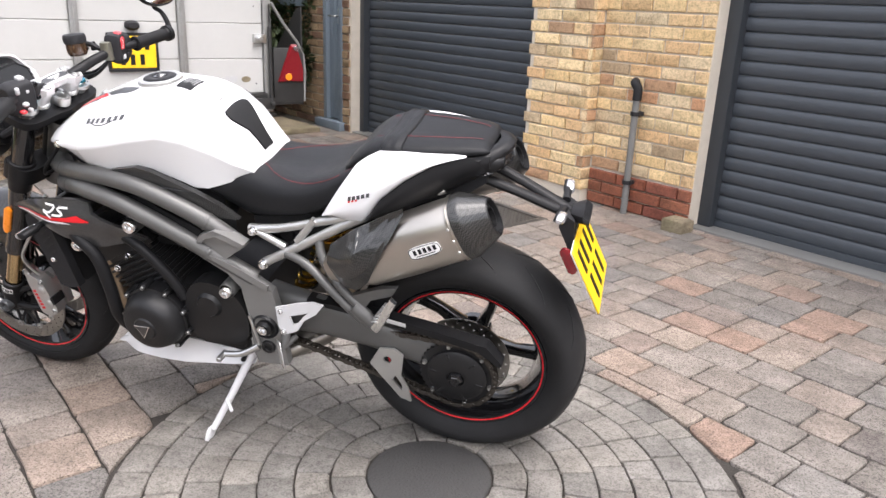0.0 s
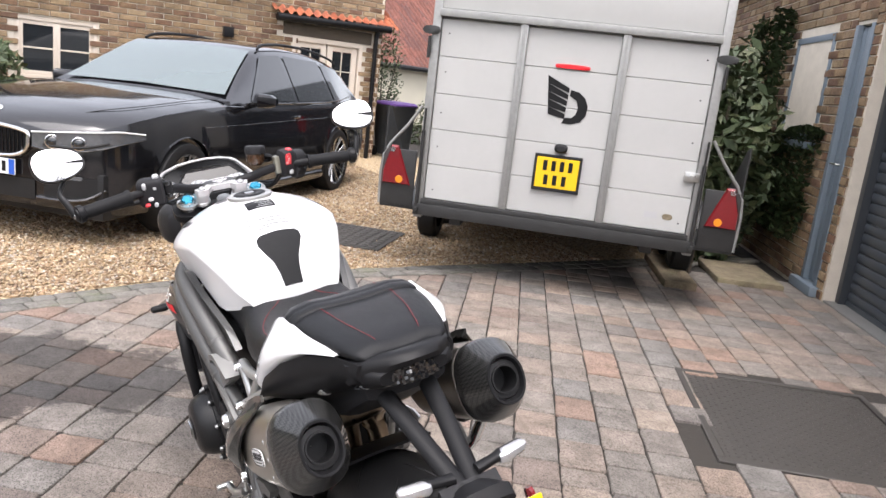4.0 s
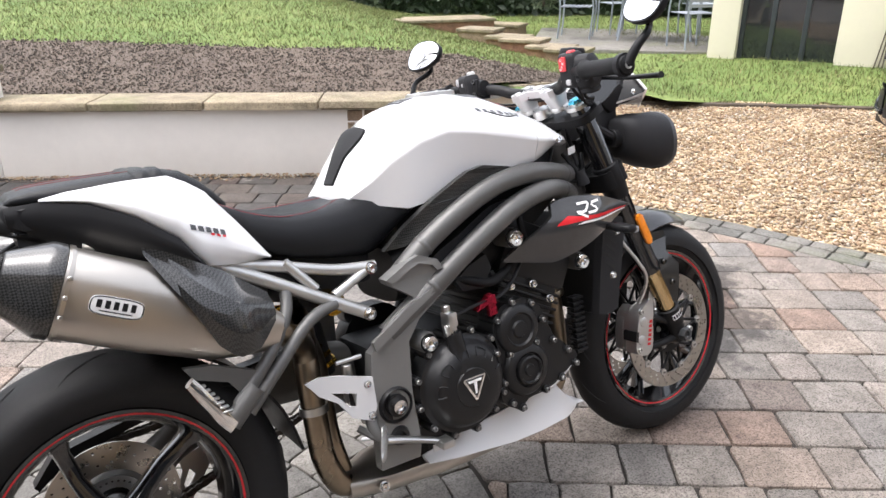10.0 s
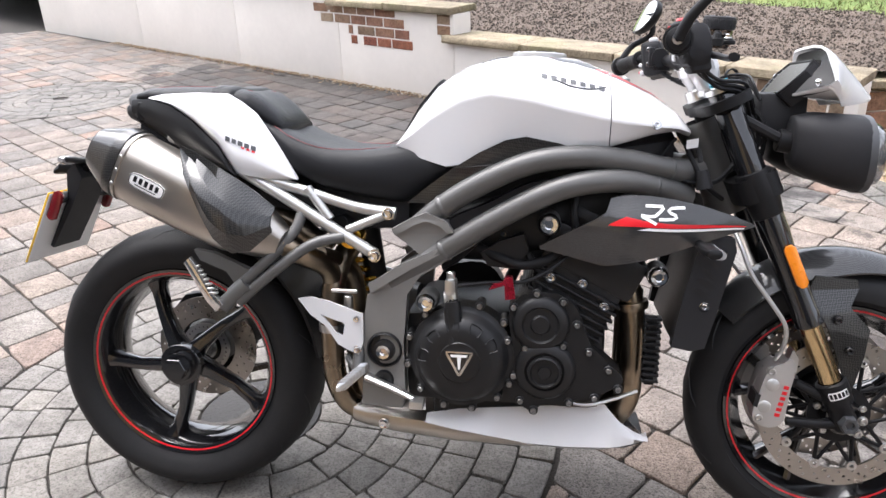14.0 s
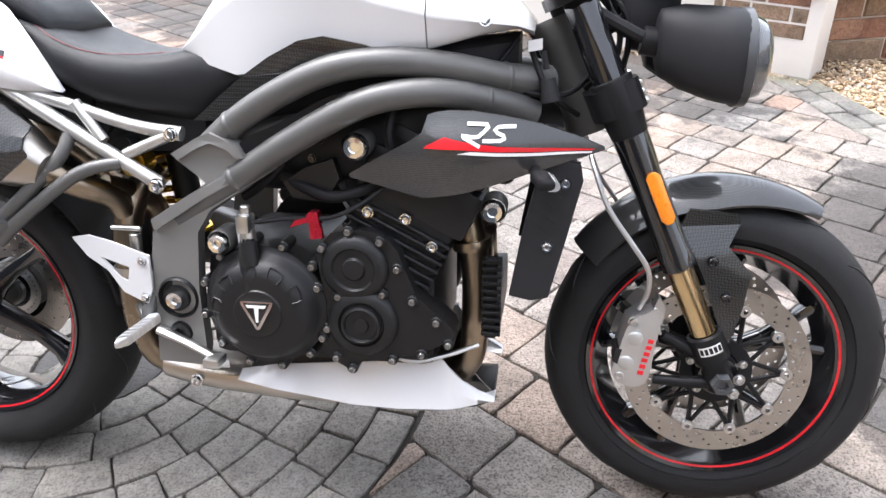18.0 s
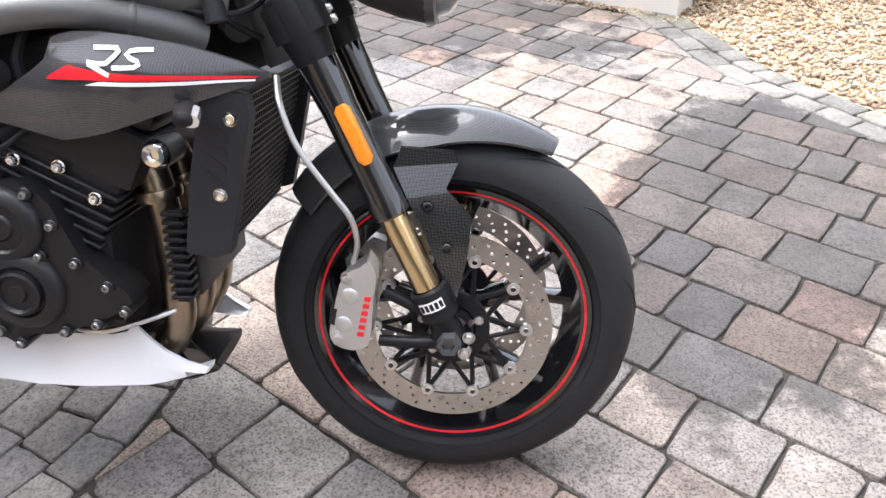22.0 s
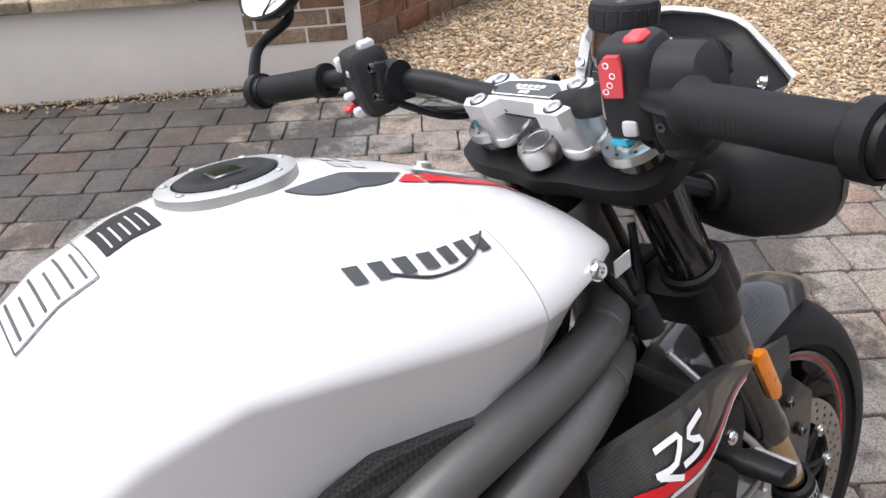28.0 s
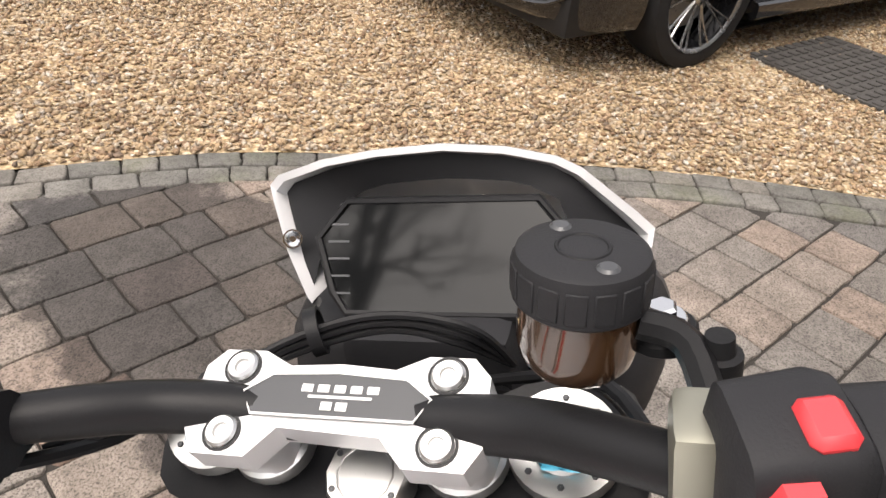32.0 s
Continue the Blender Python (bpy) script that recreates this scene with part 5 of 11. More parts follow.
part("pillion_seat", loft([pill_ring(x) for x in (-0.068, -0.064, -0.058, -0.046, -0.03, 0.0, 0.04, 0.08, 0.12, 0.15, 0.18, 0.21, 0.235, 0.255, 0.275)]), "seat_vinyl", bike, "black vinyl pillion pad", sharp=70)
part("pillion_roll", loft([pill_ring(x, g) for x, g in ((0.125, 0.0), (0.130, 0.004), (0.147, 0.006), (0.152, 0.004), (0.157, 0.006), (0.172, 0.005), (0.179, 0.0))]), "seat_vinyl", bike, "raised ribbed band across the seat", sharp=70)
for s in (-1, 1):
    part("pillion_stitching", tube([(x, s * y, interp(P_TOP, x) + 0.0005) for x, y in ((-0.045, 0.040), (-0.03, 0.044), (0.04, 0.060), (0.10, 0.067), (0.145, 0.070), (0.20, 0.066))], 0.0006, 5, 4), "stitch_red", bike)
    w_top = [(-0.02, 0.932), (0.02, 0.938), (0.10, 0.942), (0.175, 0.940), (0.205, 0.924), (0.232, 0.903), (0.28, 0.838), (0.323, 0.772)]
    w_low = [(-0.02, 0.929), (0.046, 0.915), (0.105, 0.886), (0.166, 0.838), (0.203, 0.781), (0.26, 0.770), (0.323, 0.768)]
    w_in = [(-0.02, 0.102), (0.03, 0.121), (0.08, 0.130), (0.167, 0.135), (0.21, 0.136), (0.243, 0.138), (0.323, 0.152)]
    w_out = [(-0.02, 0.106), (0.05, 0.142), (0.10, 0.166), (0.16, 0.186), (0.21, 0.190), (0.26, 0.178), (0.323, 0.160)]

    def tail_skin(x, q):
        """q = 0 at the upper edge, 1 at the lower."""
        t_, l_ = interp(w_top, x), interp(w_low, x)
        yi, yo = interp(w_in, x), interp(w_out, x)
        return yi + (yo - yi) * math.sin(min(1.0, q * 1.25) * math.pi / 2) - 0.010 * max(0, q - 0.8) * 5, t_ + (l_ - t_) * q

    rings_ = []
    for x in (-0.02, 0.0, 0.02, 0.05, 0.08, 0.11, 0.14, 0.166, 0.175, 0.19, 0.203, 0.22, 0.232, 0.25, 0.27, 0.29, 0.31, 0.323):
        o = [(x, *tail_skin(x, q)) for q in (0, 0.12, 0.25, 0.4, 0.55, 0.7, 0.8, 0.9, 1.0)]
        rings_.append([(a, s * b, c) for a, b, c in o] + [(a, s * (b - 0.009), c - 0.002) for a, b, c in reversed(o)])
    part("tail_panel", loft(rings_), "white_paint", bike, "glossy white side tail panel", sharp=50)

    def tail_patch(x0, x1, z0, z1):
        rows_ = []
        for x in (x0, (x0 + x1) / 2, x1):
            t_, l_ = interp(w_top, x), interp(w_low, x)
            sl = -0.38 * (x - x0)
            rows_.append([(x, s * (tail_skin(x, (t_ - z - sl) / (t_ - l_))[0] + 0.0009), z + sl) for z in (z0, (z0 + z1) / 2, z1)])
        return loft(rows_, False, False)
    for i in range(5):
        part("model_bar", tail_patch(0.186 + 0.0125 * i, 0.195 + 0.0125 * i, 0.848 - 0.0047 * i, 0.857 - 0.0047 * i), "graphite", bike)
    for i in range(3):
        part("model_bar", tail_patch(0.218 + 0.010 * i, 0.224 + 0.010 * i, 0.832 - 0.0038 * i, 0.836 - 0.0038 * i), "red_paint", bike)
    b_low = [(-0.112, 0.905), (-0.056, 0.875), (0.0, 0.853), (0.068, 0.823), (0.13, 0.80), (0.203, 0.777)]
    b_top = [(-0.112, 0.922), (-0.07, 0.926), (-0.02, 0.928), (0.046, 0.914), (0.105, 0.885), (0.166, 0.837), (0.203, 0.781)]
    b_out = [(-0.112, 0.072), (-0.07, 0.086), (-0.02, 0.106), (0.046, 0.140), (0.105, 0.167), (0.166, 0.186), (0.203, 0.188)]
    rings_ = []
    for x in (-0.07, -0.05, -0.02, 0.01, 0.046, 0.075, 0.105, 0.135, 0.166, 0.185, 0.203):
        t_, l_, yo = interp(b_top, x), interp(b_low, x), interp(b_out, x)
        o = [(x, yo - 0.003 + 0.010 * math.sin(math.pi * q) - 0.014 * q * q, t_ + (l_ - t_) * q) for q in (0, 0.2, 0.4, 0.6, 0.8, 1.0)]
        rings_.append([(a, s * b, c) for a, b, c in o] + [(x, s * (yo - 0.062), l_), (x, s * (yo - 0.055), max(l_ + 0.004, t_ - 0.028))])
    part("tail_side", loft(rings_), "black_satin", bike, "satin black lower tail fairing", sharp=50)
tail = []
for x, w, t, lo in ((-0.098, 0.062, 0.915, 0.890), (-0.085, 0.078, 0.920, 0.882), (-0.04, 0.090, 0.918, 0.862), (0.03, 0.098, 0.908, 0.836), (0.12, 0.10, 0.900, 0.812), (0.24, 0.10, 0.850, 0.78)):
    tail.append(oval((x, 0, (t + lo) / 2), w, (t - lo) / 2, 18, 4.0))
part("tail_unit", loft(tail), "black_satin", bike, "black tail unit")
band = []
for i in range(25):
    y = 0.098 * (i / 12 - 1)
    q = (i / 12 - 1) ** 2
    xb, zt, zb = -0.112 + 6.4 * y * y, 0.942 - 0.020 * q, 0.921 - 0.036 * q
    band.append([(xb + 0.016, y, zt), (xb + 0.004, y, zt - 0.003), (xb - 0.003, y, (zt + zb) / 2), (xb - 0.001, y, zb + 0.002), (xb + 0.004, y, zb), (xb + 0.030, y, zb), (xb + 0.034, y, zt - 0.004)])
part("tail_band", loft(band), "black_satin", bike, "satin black band round the tail", sharp=40)
rl = random.Random(31)
facet, behind = [], []
for i in range(43):
    y = 0.090 * (i / 21 - 1)
    q = (i / 21 - 1) ** 2
    xb, zt, zb = -0.108 + 6.4 * y * y, 0.9195 - 0.038 * q, 0.887 - 0.007 * q
    facet.append([(xb + rl.uniform(-0.0022, 0.0022), y + (rl.uniform(-0.0012, 0.0012) if 0 < i < 42 else 0), zb + (zt - zb) * k / 7) for k in range(8)])
    behind.append([(xb + 0.004, y, zt), (xb + 0.004, y, zb), (xb + 0.03, y, zb - 0.002), (xb + 0.03, y, zt)])
lamp_ = part("tail_lamp", loft(behind), "black_satin", bike, "crescent tail lamp with faceted smoked glass")
part("lamp_lens", loft(facet, False, False), "smoked_lens", lamp_, "faceted dark lamp glass", sharp=2)
part("undertray", loft([oval((x, 0, z), a, b, 16, 4) for x, z, a, b in ((-0.06, 0.868, 0.075, 0.02), (0.05, 0.80, 0.085, 0.035), (0.18, 0.755, 0.09, 0.05), (0.33, 0.72, 0.085, 0.05))]), "black_plastic", bike, "black undertray below the seat")
part("link_pipe", tube([(0.225, 0.155, 0.690), (0.175, 0.10, 0.705), (0.165, 0.03, 0.705), (0.20, -0.04, 0.69), (0.28, -0.06, 0.66), (0.36, -0.06, 0.60)], 0.025, 16, 6), "header_steel", bike, "heat-tinted exhaust link pipe")
# number plate hanger
for s in (-1, 1):
    part("hanger_arm", tube([(-0.055, 0.040 * s, 0.850), (-0.13, 0.030 * s, 0.820), (-0.22, 0.016 * s, 0.778), (-0.255, 0.010 * s, 0.762)], [0.017, 0.016, 0.017, 0.018], 12, 4, flat=0.7), "black_satin", bike)
    ind = part("rear_indicator", loft([oval((-0.238 + 0.006 * t, s * (0.02 + 0.088 * t), 0.785 + 0.010 * t), a, b, 12, 2.5, (1, 0, 0), (0, 0, 1)) for t, a, b in ((0, 0.010, 0.008), (0.40, 0.009, 0.007), (0.5, 0.011, 0.009), (0.95, 0.010, 0.007), (1.0, 0.005, 0.004))]), "black_satin", bike, "slim black indicator")
    part("indicator_lens", loft([oval((-0.242 + 0.006 * t, s * (0.02 + 0.088 * t), 0.784 + 0.010 * t), a, b, 10, 2.5, (1, 0, 0), (0, 0, 1)) for t, a, b in ((0.46, 0.008, 0.008), (0.55, 0.013, 0.011), (0.95, 0.012, 0.009), (1.04, 0.006, 0.005))]), "lens_white", ind)
    rf = part("side_reflector", loft([oval((-0.250 - 0.028 * t, s * 0.104, 0.722 - 0.062 * t), a, 0.006, 12, 2.6, (0.9, 0, -0.42), (0, 1, 0)) for t, a in ((0.0, 0.006), (0.08, 0.013), (0.92, 0.013), (1.0, 0.006))]), "red_lens", bike, "oval red side reflector")
part("lamp_hood", loft([oval((-0.255, 0, 0.765), 0.030, 0.016, 14, 3), oval((-0.285, 0, 0.770), 0.052, 0.015, 14, 3), oval((-0.300, 0, 0.762), 0.050, 0.009, 14, 3)]), "black_satin", bike, "black plate lamp hood")
part("plate_carrier", plate([(-0.245, 0.780), (-0.266, 0.765), (-0.270, 0.70), (-0.325, 0.588), (-0.318, 0.582), (-0.256, 0.69), (-0.230, 0.748)], -0.050, 0.050), "black_plastic", bike)
part("reflector_stay", tube([(-0.262, 0.104, 0.695), (-0.275, 0.0, 0.70), (-0.262, -0.104, 0.695)], 0.005, 8, 4), "black_satin", bike)
PL = Matrix.Translation((-0.308, 0, 0.640)) @ Matrix.Rotation(radians(24.5), 4, 'Y')     # plate plane: y across, z up its slope
num = part("number_plate", shift(box(-0.002, -0.114, -0.089, 0.002, 0.114, 0.089, 0.0015), PL), "plate_yellow", bike, "yellow rear number plate with dark bars")
part("plate_back", shift(box(0.003, -0.113, -0.088, 0.005, 0.113, 0.088, 0.001), PL), "plate_white", bike, "pale back of the plate")
for r, xs in ((0.038, (-0.088, -0.040, 0.016, 0.062)), (-0.042, (-0.070, -0.012, 0.046))):
    for y in xs:
        part("plate_bar", shift(box(-0.0032, y, r - 0.032, -0.0022, y + 0.021, r + 0.032, 0.0003), PL), "black_satin", num)

# ---- silencers on both sides ----
for s in (-1, 1):
    A, B = Vector((-0.100, s * 0.172, 0.826)), Vector((0.300, s * 0.186, 0.640))
    d = (B - A).normalized()
    up = Vector((0, 0, 1)) - d * d.z
    up.normalize()
    side = d.cross(up)

    def sec(t, a, b, p=3.2, n=18):
        return oval(A + (B - A) * t, a, b, n, p, side, up)
    can = part("silencer", loft([sec(t, a, b, 2.7, 24) for t, a, b in ((0.155, 0.060, 0.070), (0.165, 0.062, 0.072), (0.5, 0.064, 0.073), (0.75, 0.062, 0.068), (0.90, 0.046, 0.05), (1.0, 0.030, 0.032))]), "titanium", bike, "brushed titanium silencer with carbon end cap")
    part("end_cap", loft([sec(t, a, b, q, 24) for t, a, b, q in ((0.005, 0.034, 0.042, 2.2), (0.0, 0.037, 0.046, 2.2), (0.02, 0.041, 0.051, 2.2), (0.12, 0.060, 0.073, 2.4), (0.135, 0.063, 0.076, 2.5), (0.175, 0.064, 0.076, 2.6), (0.180, 0.062, 0.074, 2.6))], False), "carbon", can, "carbon fibre end cap")
    part("cap_lip", loft([sec(t, a, b, 2.2, 24) for t, a, b in ((0.0, 0.037, 0.046), (-0.005, 0.036, 0.044), (-0.004, 0.032, 0.040), (0.03, 0.029, 0.036))], False), "black_satin", can)
    part("outlet", loft([sec(t, a, a, 2, 24) for t, a in ((0.022, 0.034), (0.020, 0.026), (0.012, 0.0255), (0.012, 0.023), (0.06, 0.022), (0.14, 0.027), (0.142, 0.001))], False), "engine_dark", can, "dark exhaust outlet")
    part("strap", loft([sec(t, a, b, 2.65, 24) for t, a, b in ((0.188, 0.062, 0.073), (0.188, 0.0645, 0.0752), (0.202, 0.0645, 0.0752), (0.202, 0.062, 0.073))], False), "titanium", can)
    for k_ in range(3):
        q = A + (B - A) * 0.195 + side * (0.066 if side.y * s > 0 else -0.066) + up * (0.03 - 0.03 * k_)
        part("rivet", lathe([(0.0001, 0.002), (0.003, 0.0015), (0.004, 0)], 8, m=along(q, q + Vector((0, s, 0)))), "alloy", can)
    sd = side if side.y * s > 0 else -side
    bd = Matrix.Translation(A + (B - A) * 0.36 + sd * 0.0665) @ Matrix((d, up, sd)).transposed().to_4x4()
    badge = part("badge", shift(loft([oval((0, 0, h), a, b, 24, 4, (1, 0, 0), (0, 1, 0)) for h, a, b in ((0, 0.040, 0.0155), (0.0015, 0.040, 0.0155), (0.002, 0.0385, 0.014))]), bd), "plate_white", can, "bright oval badge with dark bars and rim")
    part("badge_rim", shift(tube([(0.0385 * math.copysign(abs(math.cos(a)) ** 0.5, math.cos(a)), 0.0142 * math.copysign(abs(math.sin(a)) ** 0.5, math.sin(a)), 0.0018) for a in [2 * math.pi * (q + 0.5) / 24 for q in range(24)]], 0.0011, 5, 1, closed=True), bd), "black_gloss", badge)
    part("badge_bars", join(*[shift(box(-0.030 + 0.0125 * i, -0.004, 0.002, -0.0225 + 0.0125 * i, 0.0085, 0.0028, 0.0003), bd) for i in range(5)], shift(box(-0.024, -0.0092, 0.002, 0.024, -0.0074, 0.0028, 0.0003), bd)), "black_satin", badge)
    # faceted carbon heat shield
    h_top = [(0.100, 0.838), (0.130, 0.826), (0.215, 0.775), (0.290, 0.716)]
    h_low = [(0.100, 0.826), (0.120, 0.780), (0.14, 0.745), (0.165, 0.690), (0.185, 0.648), (0.215, 0.628), (0.250, 0.632), (0.290, 0.668)]
    rings_ = []
    for x in (0.10, 0.118, 0.135, 0.15, 0.165, 0.18, 0.20, 0.215, 0.235, 0.25, 0.27, 0.29):
        t_, l_ = interp(h_top, x), interp(h_low, x)
        zc_ = 0.826 - 0.465 * (x + 0.1)
        o = []
        for q in (0, 0.15, 0.3, 0.36, 0.5, 0.64, 0.7, 0.85, 1.0):
            z = t_ + (l_ - t_) * q
            rr_ = math.sqrt(max(0.10, 1 - ((z - zc_) / 0.090) ** 2)) * (0.068 - 0.012 * smooth(0.24, 0.34, x))
            fac = 0.012 * smooth(0.12, 0.32, q) * smooth(0.95, 0.68, q) * smooth(0.11, 0.17, x)
            o.append((x, 0.176 + 0.035 * (x + 0.1) - 0.034 * smooth(0.20, 0.30, x) + rr_ + 0.006 + fac, z))
        rings_.append([(a, s * b, c) for a, b, c in o] + [(a, s * (b - 0.005), c) for a, b, c in reversed(o)])
    part("heat_shield", loft(rings_), "carbon", bike, "faceted carbon exhaust heat shield", sharp=22)
    part("silencer_link", tube([(0.295, s * 0.186, 0.642), (0.33, s * 0.165, 0.615), (0.37, s * 0.11, 0.575), (0.378, s * 0.085, 0.52)] if s < 0 else [(0.295, 0.186, 0.642), (0.345, 0.15, 0.612), (0.375, 0.05, 0.60), (0.38, -0.06, 0.56)], 0.023, 14, 5), "header_steel", bike)

# ---- engine ----
eng = part("engine", join(box(0.545, -0.150, 0.300, 0.960, 0.150, 0.500, 0.03), box(0.60, -0.13, 0.235, 0.93, 0.13, 0.32, 0.03)), "engine_dark", bike, "black three-cylinder engine")


def cased_screw(x, z, y0, y1):
    """A socket screw in its dark boss on an engine cover."""
    d = -1 if y1 < 0 else 1
    part("screw_boss", cyl((x, y0, z), (x, y1, z), 0.0095, 14), "engine_black", eng)
    part("case_screw", lathe([(0.0001, 0.0025), (0.0026, 0.0025), (0.0032, 0.0058), (0.0050, 0.0060), (0.0058, 0.0050), (0.0060, -0.001)], 12, m=along((x, y1, z), (x, y1 + d, z))), "screw_steel", eng)


TL = Matrix.Translation((0.872, 0, 0.505)) @ Matrix.Rotation(radians(27), 4, 'Y')
part("cylinder_block", shift(box(-0.085, -0.155, -0.10, 0.085, 0.155, 0.165, 0.012), TL), "engine_black", eng)
fins = [shift(box(-0.09, -0.166, -0.045 + 0.016 * i, 0.09, 0.166, -0.0385 + 0.016 * i, 0.002), TL) for i in range(8)]
part("cooling_ribs", join(*fins), "engine_black", eng)
part("cylinder_head", shift(box(-0.10, -0.160, 0.085, 0.10, 0.160, 0.17, 0.012), TL), "engine_black", eng)
part("cam_cover", shift(box(-0.095, -0.150, 0.17, 0.095, 0.150, 0.215, 0.02), TL), "engine_black", eng)
for s in (-1, 1):
    for i in range(3):
        part("head_bolt", bolt(TL @ Vector((-0.06 + 0.06 * i, s * 0.166, 0.06 + 0.02 * (i % 2))), (0, s, 0), 0.008, 0.007), "chrome", eng)
part("clutch_cover", lathe([(0.0001, 0.235), (0.040, 0.235), (0.042, 0.232), (0.062, 0.232), (0.078, 0.226), (0.088, 0.214), (0.094, 0.200), (0.098, 0.196), (0.106, 0.194), (0.108, 0.150)], 56, m=Matrix.Translation((0.672, 0, 0.422)) @ Matrix.Rotation(radians(90), 4, 'X')), "engine_black", eng, "round black clutch cover")
for a in range(5):
    t0 = radians(20 + a * 36)
    part("cover_rib", join(*[tube([(0.672 + r * math.cos(t), -yy_, 0.422 + r * math.sin(t)) for r, yy_, t in ((0.064, 0.233, t0), (0.080, 0.226, t0), (0.083, 0.224, t0 + 0.3), (0.066, 0.232, t0 + 0.3))], 0.0016, 5, 2)]), "engine_black", eng)
tri_ = [(0.646, 0.446), (0.700, 0.446), (0.700, 0.440), (0.676, 0.396), (0.670, 0.396), (0.646, 0.440)]
em = part("emblem", plate(tri_, -0.2385, -0.2345, k=0), "chrome", eng, "small triangular emblem")
part("emblem_field", plate([(0.650, 0.443), (0.696, 0.443), (0.673, 0.401)], -0.2395, -0.2384), "black_gloss", em)
part("emblem_bars", join(plate([(0.655, 0.440), (0.690, 0.440), (0.687, 0.435), (0.658, 0.435)], -0.2402, -0.2394), plate([(0.669, 0.436), (0.677, 0.436), (0.675, 0.410), (0.671, 0.410)], -0.2402, -0.2394)), "plate_white", em)
for i in range(12):
    a = 2 * math.pi * i / 12 + 0.2
    if -0.5 < a % 6.283 < 0.35:
        continue
    cased_screw(0.672 + 0.112 * math.cos(a), 0.422 + 0.112 * math.sin(a), -0.15, -0.195)
part("clutch_arm", join(cyl((0.655, -0.222, 0.455), (0.652, -0.205, 0.545), 0.014, 14), tube([(0.66, -0.215, 0.50), (0.655, -0.21, 0.54)], 0.016, 10, 1)), "engine_black", eng)
part("oil_filler", join(cyl((0.652, -0.205, 0.535), (0.650, -0.203, 0.56), 0.015, 12), box(0.640, -0.222, 0.555, 0.662, -0.190, 0.585, 0.004), cyl((0.65, -0.2, 0.58), (0.65, -0.2, 0.598), 0.009, 10)), "alloy", eng, "silver clutch lever")
part("cable_anchor", join(plate([(0.725, 0.565), (0.755, 0.575), (0.775, 0.570), (0.772, 0.592), (0.758, 0.592), (0.752, 0.582), (0.735, 0.578)], -0.205, -0.185), plate([(0.758, 0.545), (0.778, 0.548), (0.775, 0.572), (0.756, 0.572)], -0.200, -0.190)), "red_anodised", eng, "red anodised cable bracket")
part("clutch_cable", tube([(0.665, -0.206, 0.572), (0.72, -0.198, 0.578), (0.80, -0.195, 0.585), (0.87, -0.17, 0.625), (0.93, -0.14, 0.69), (1.0, -0.12, 0.76), (1.08, -0.08, 0.86)], 0.004, 8, 6), "black_satin", bike)
for nm, cx, cz, r in (("starter_cover", 0.829, 0.498, 0.056), ("water_pump_cover", 0.840, 0.402, 0.060)):
    part(nm, lathe([(0.0001, 0.206), (r * 0.30, 0.206), (r * 0.36, 0.202), (r * 0.60, 0.202), (r * 0.66, 0.207), (r * 0.88, 0.205), (r, 0.198), (r * 1.04, 0.186), (r * 1.04, 0.14)], 40, m=Matrix.Translation((cx, 0, cz)) @ Matrix.Rotation(radians(90), 4, 'X')), "engine_black", eng)
part("cover_centre", lathe([(0.0001, 0.212), (0.012, 0.212), (0.014, 0.208), (0.026, 0.208), (0.029, 0.214), (0.033, 0.212), (0.034, 0.2)], 32, m=Matrix.Translation((0.840, 0, 0.402)) @ Matrix.Rotation(radians(90), 4, 'X')), "engine_black", eng)
part("timing_case", plate([(0.770, 0.345), (0.800, 0.320), (0.820, 0.312), (0.84, 0.330), (0.92, 0.345), (0.985, 0.375), (0.99, 0.40), (0.93, 0.455), (0.90, 0.53), (0.86, 0.56), (0.79, 0.555), (0.765, 0.51), (0.775, 0.45), (0.765, 0.40)], -0.192, -0.13, k=2), "engine_black", eng)
for x, z in ((0.775, 0.53), (0.82, 0.56), (0.872, 0.545), (0.765, 0.46), (0.90, 0.50), (0.925, 0.445), (0.965, 0.41), (0.985, 0.372), (0.94, 0.350), (0.89, 0.337), (0.77, 0.37), (0.82, 0.316), (0.793, 0.335), (0.875, 0.455), (0.80, 0.447)):
    cased_screw(x, z, -0.14, -0.198)
# left covers
part("alternator_cover", lathe([(0.0001, 0.262), (0.030, 0.262), (0.034, 0.258), (0.060, 0.256), (0.074, 0.246), (0.084, 0.226), (0.088, 0.206), (0.094, 0.204), (0.095, 0.14)], 48, m=Matrix.Translation((0.835, 0, 0.412)) @ Matrix.Rotation(radians(-90), 4, 'X')), "engine_black", eng, "round black alternator cover")
part("left_emblem", plate([(0.815, 0.425), (0.862, 0.425), (0.839, 0.383)], 0.2625, 0.2650), "chrome", eng)
part("left_emblem_field", plate([(0.819, 0.422), (0.858, 0.422), (0.839, 0.388)], 0.2649, 0.2660), "black_gloss", eng)
for i in range(9):
    a = 2 * math.pi * i / 9
    cased_screw(0.835 + 0.098 * math.cos(a), 0.412 + 0.098 * math.sin(a), 0.15, 0.207)
part("sprocket_cover", plate([(0.56, 0.40), (0.60, 0.36), (0.70, 0.345), (0.74, 0.40), (0.73, 0.50), (0.68, 0.545), (0.60, 0.53), (0.56, 0.47)], 0.14, 0.195, k=3), "engine_black", eng)
part("sprocket_cover_boss", lathe([(0.0001, 0.205), (0.03, 0.205), (0.036, 0.198), (0.040, 0.19)], 28, m=Matrix.Translation((0.665, 0, 0.475)) @ Matrix.Rotation(radians(-90), 4, 'X')), "engine_black", eng)
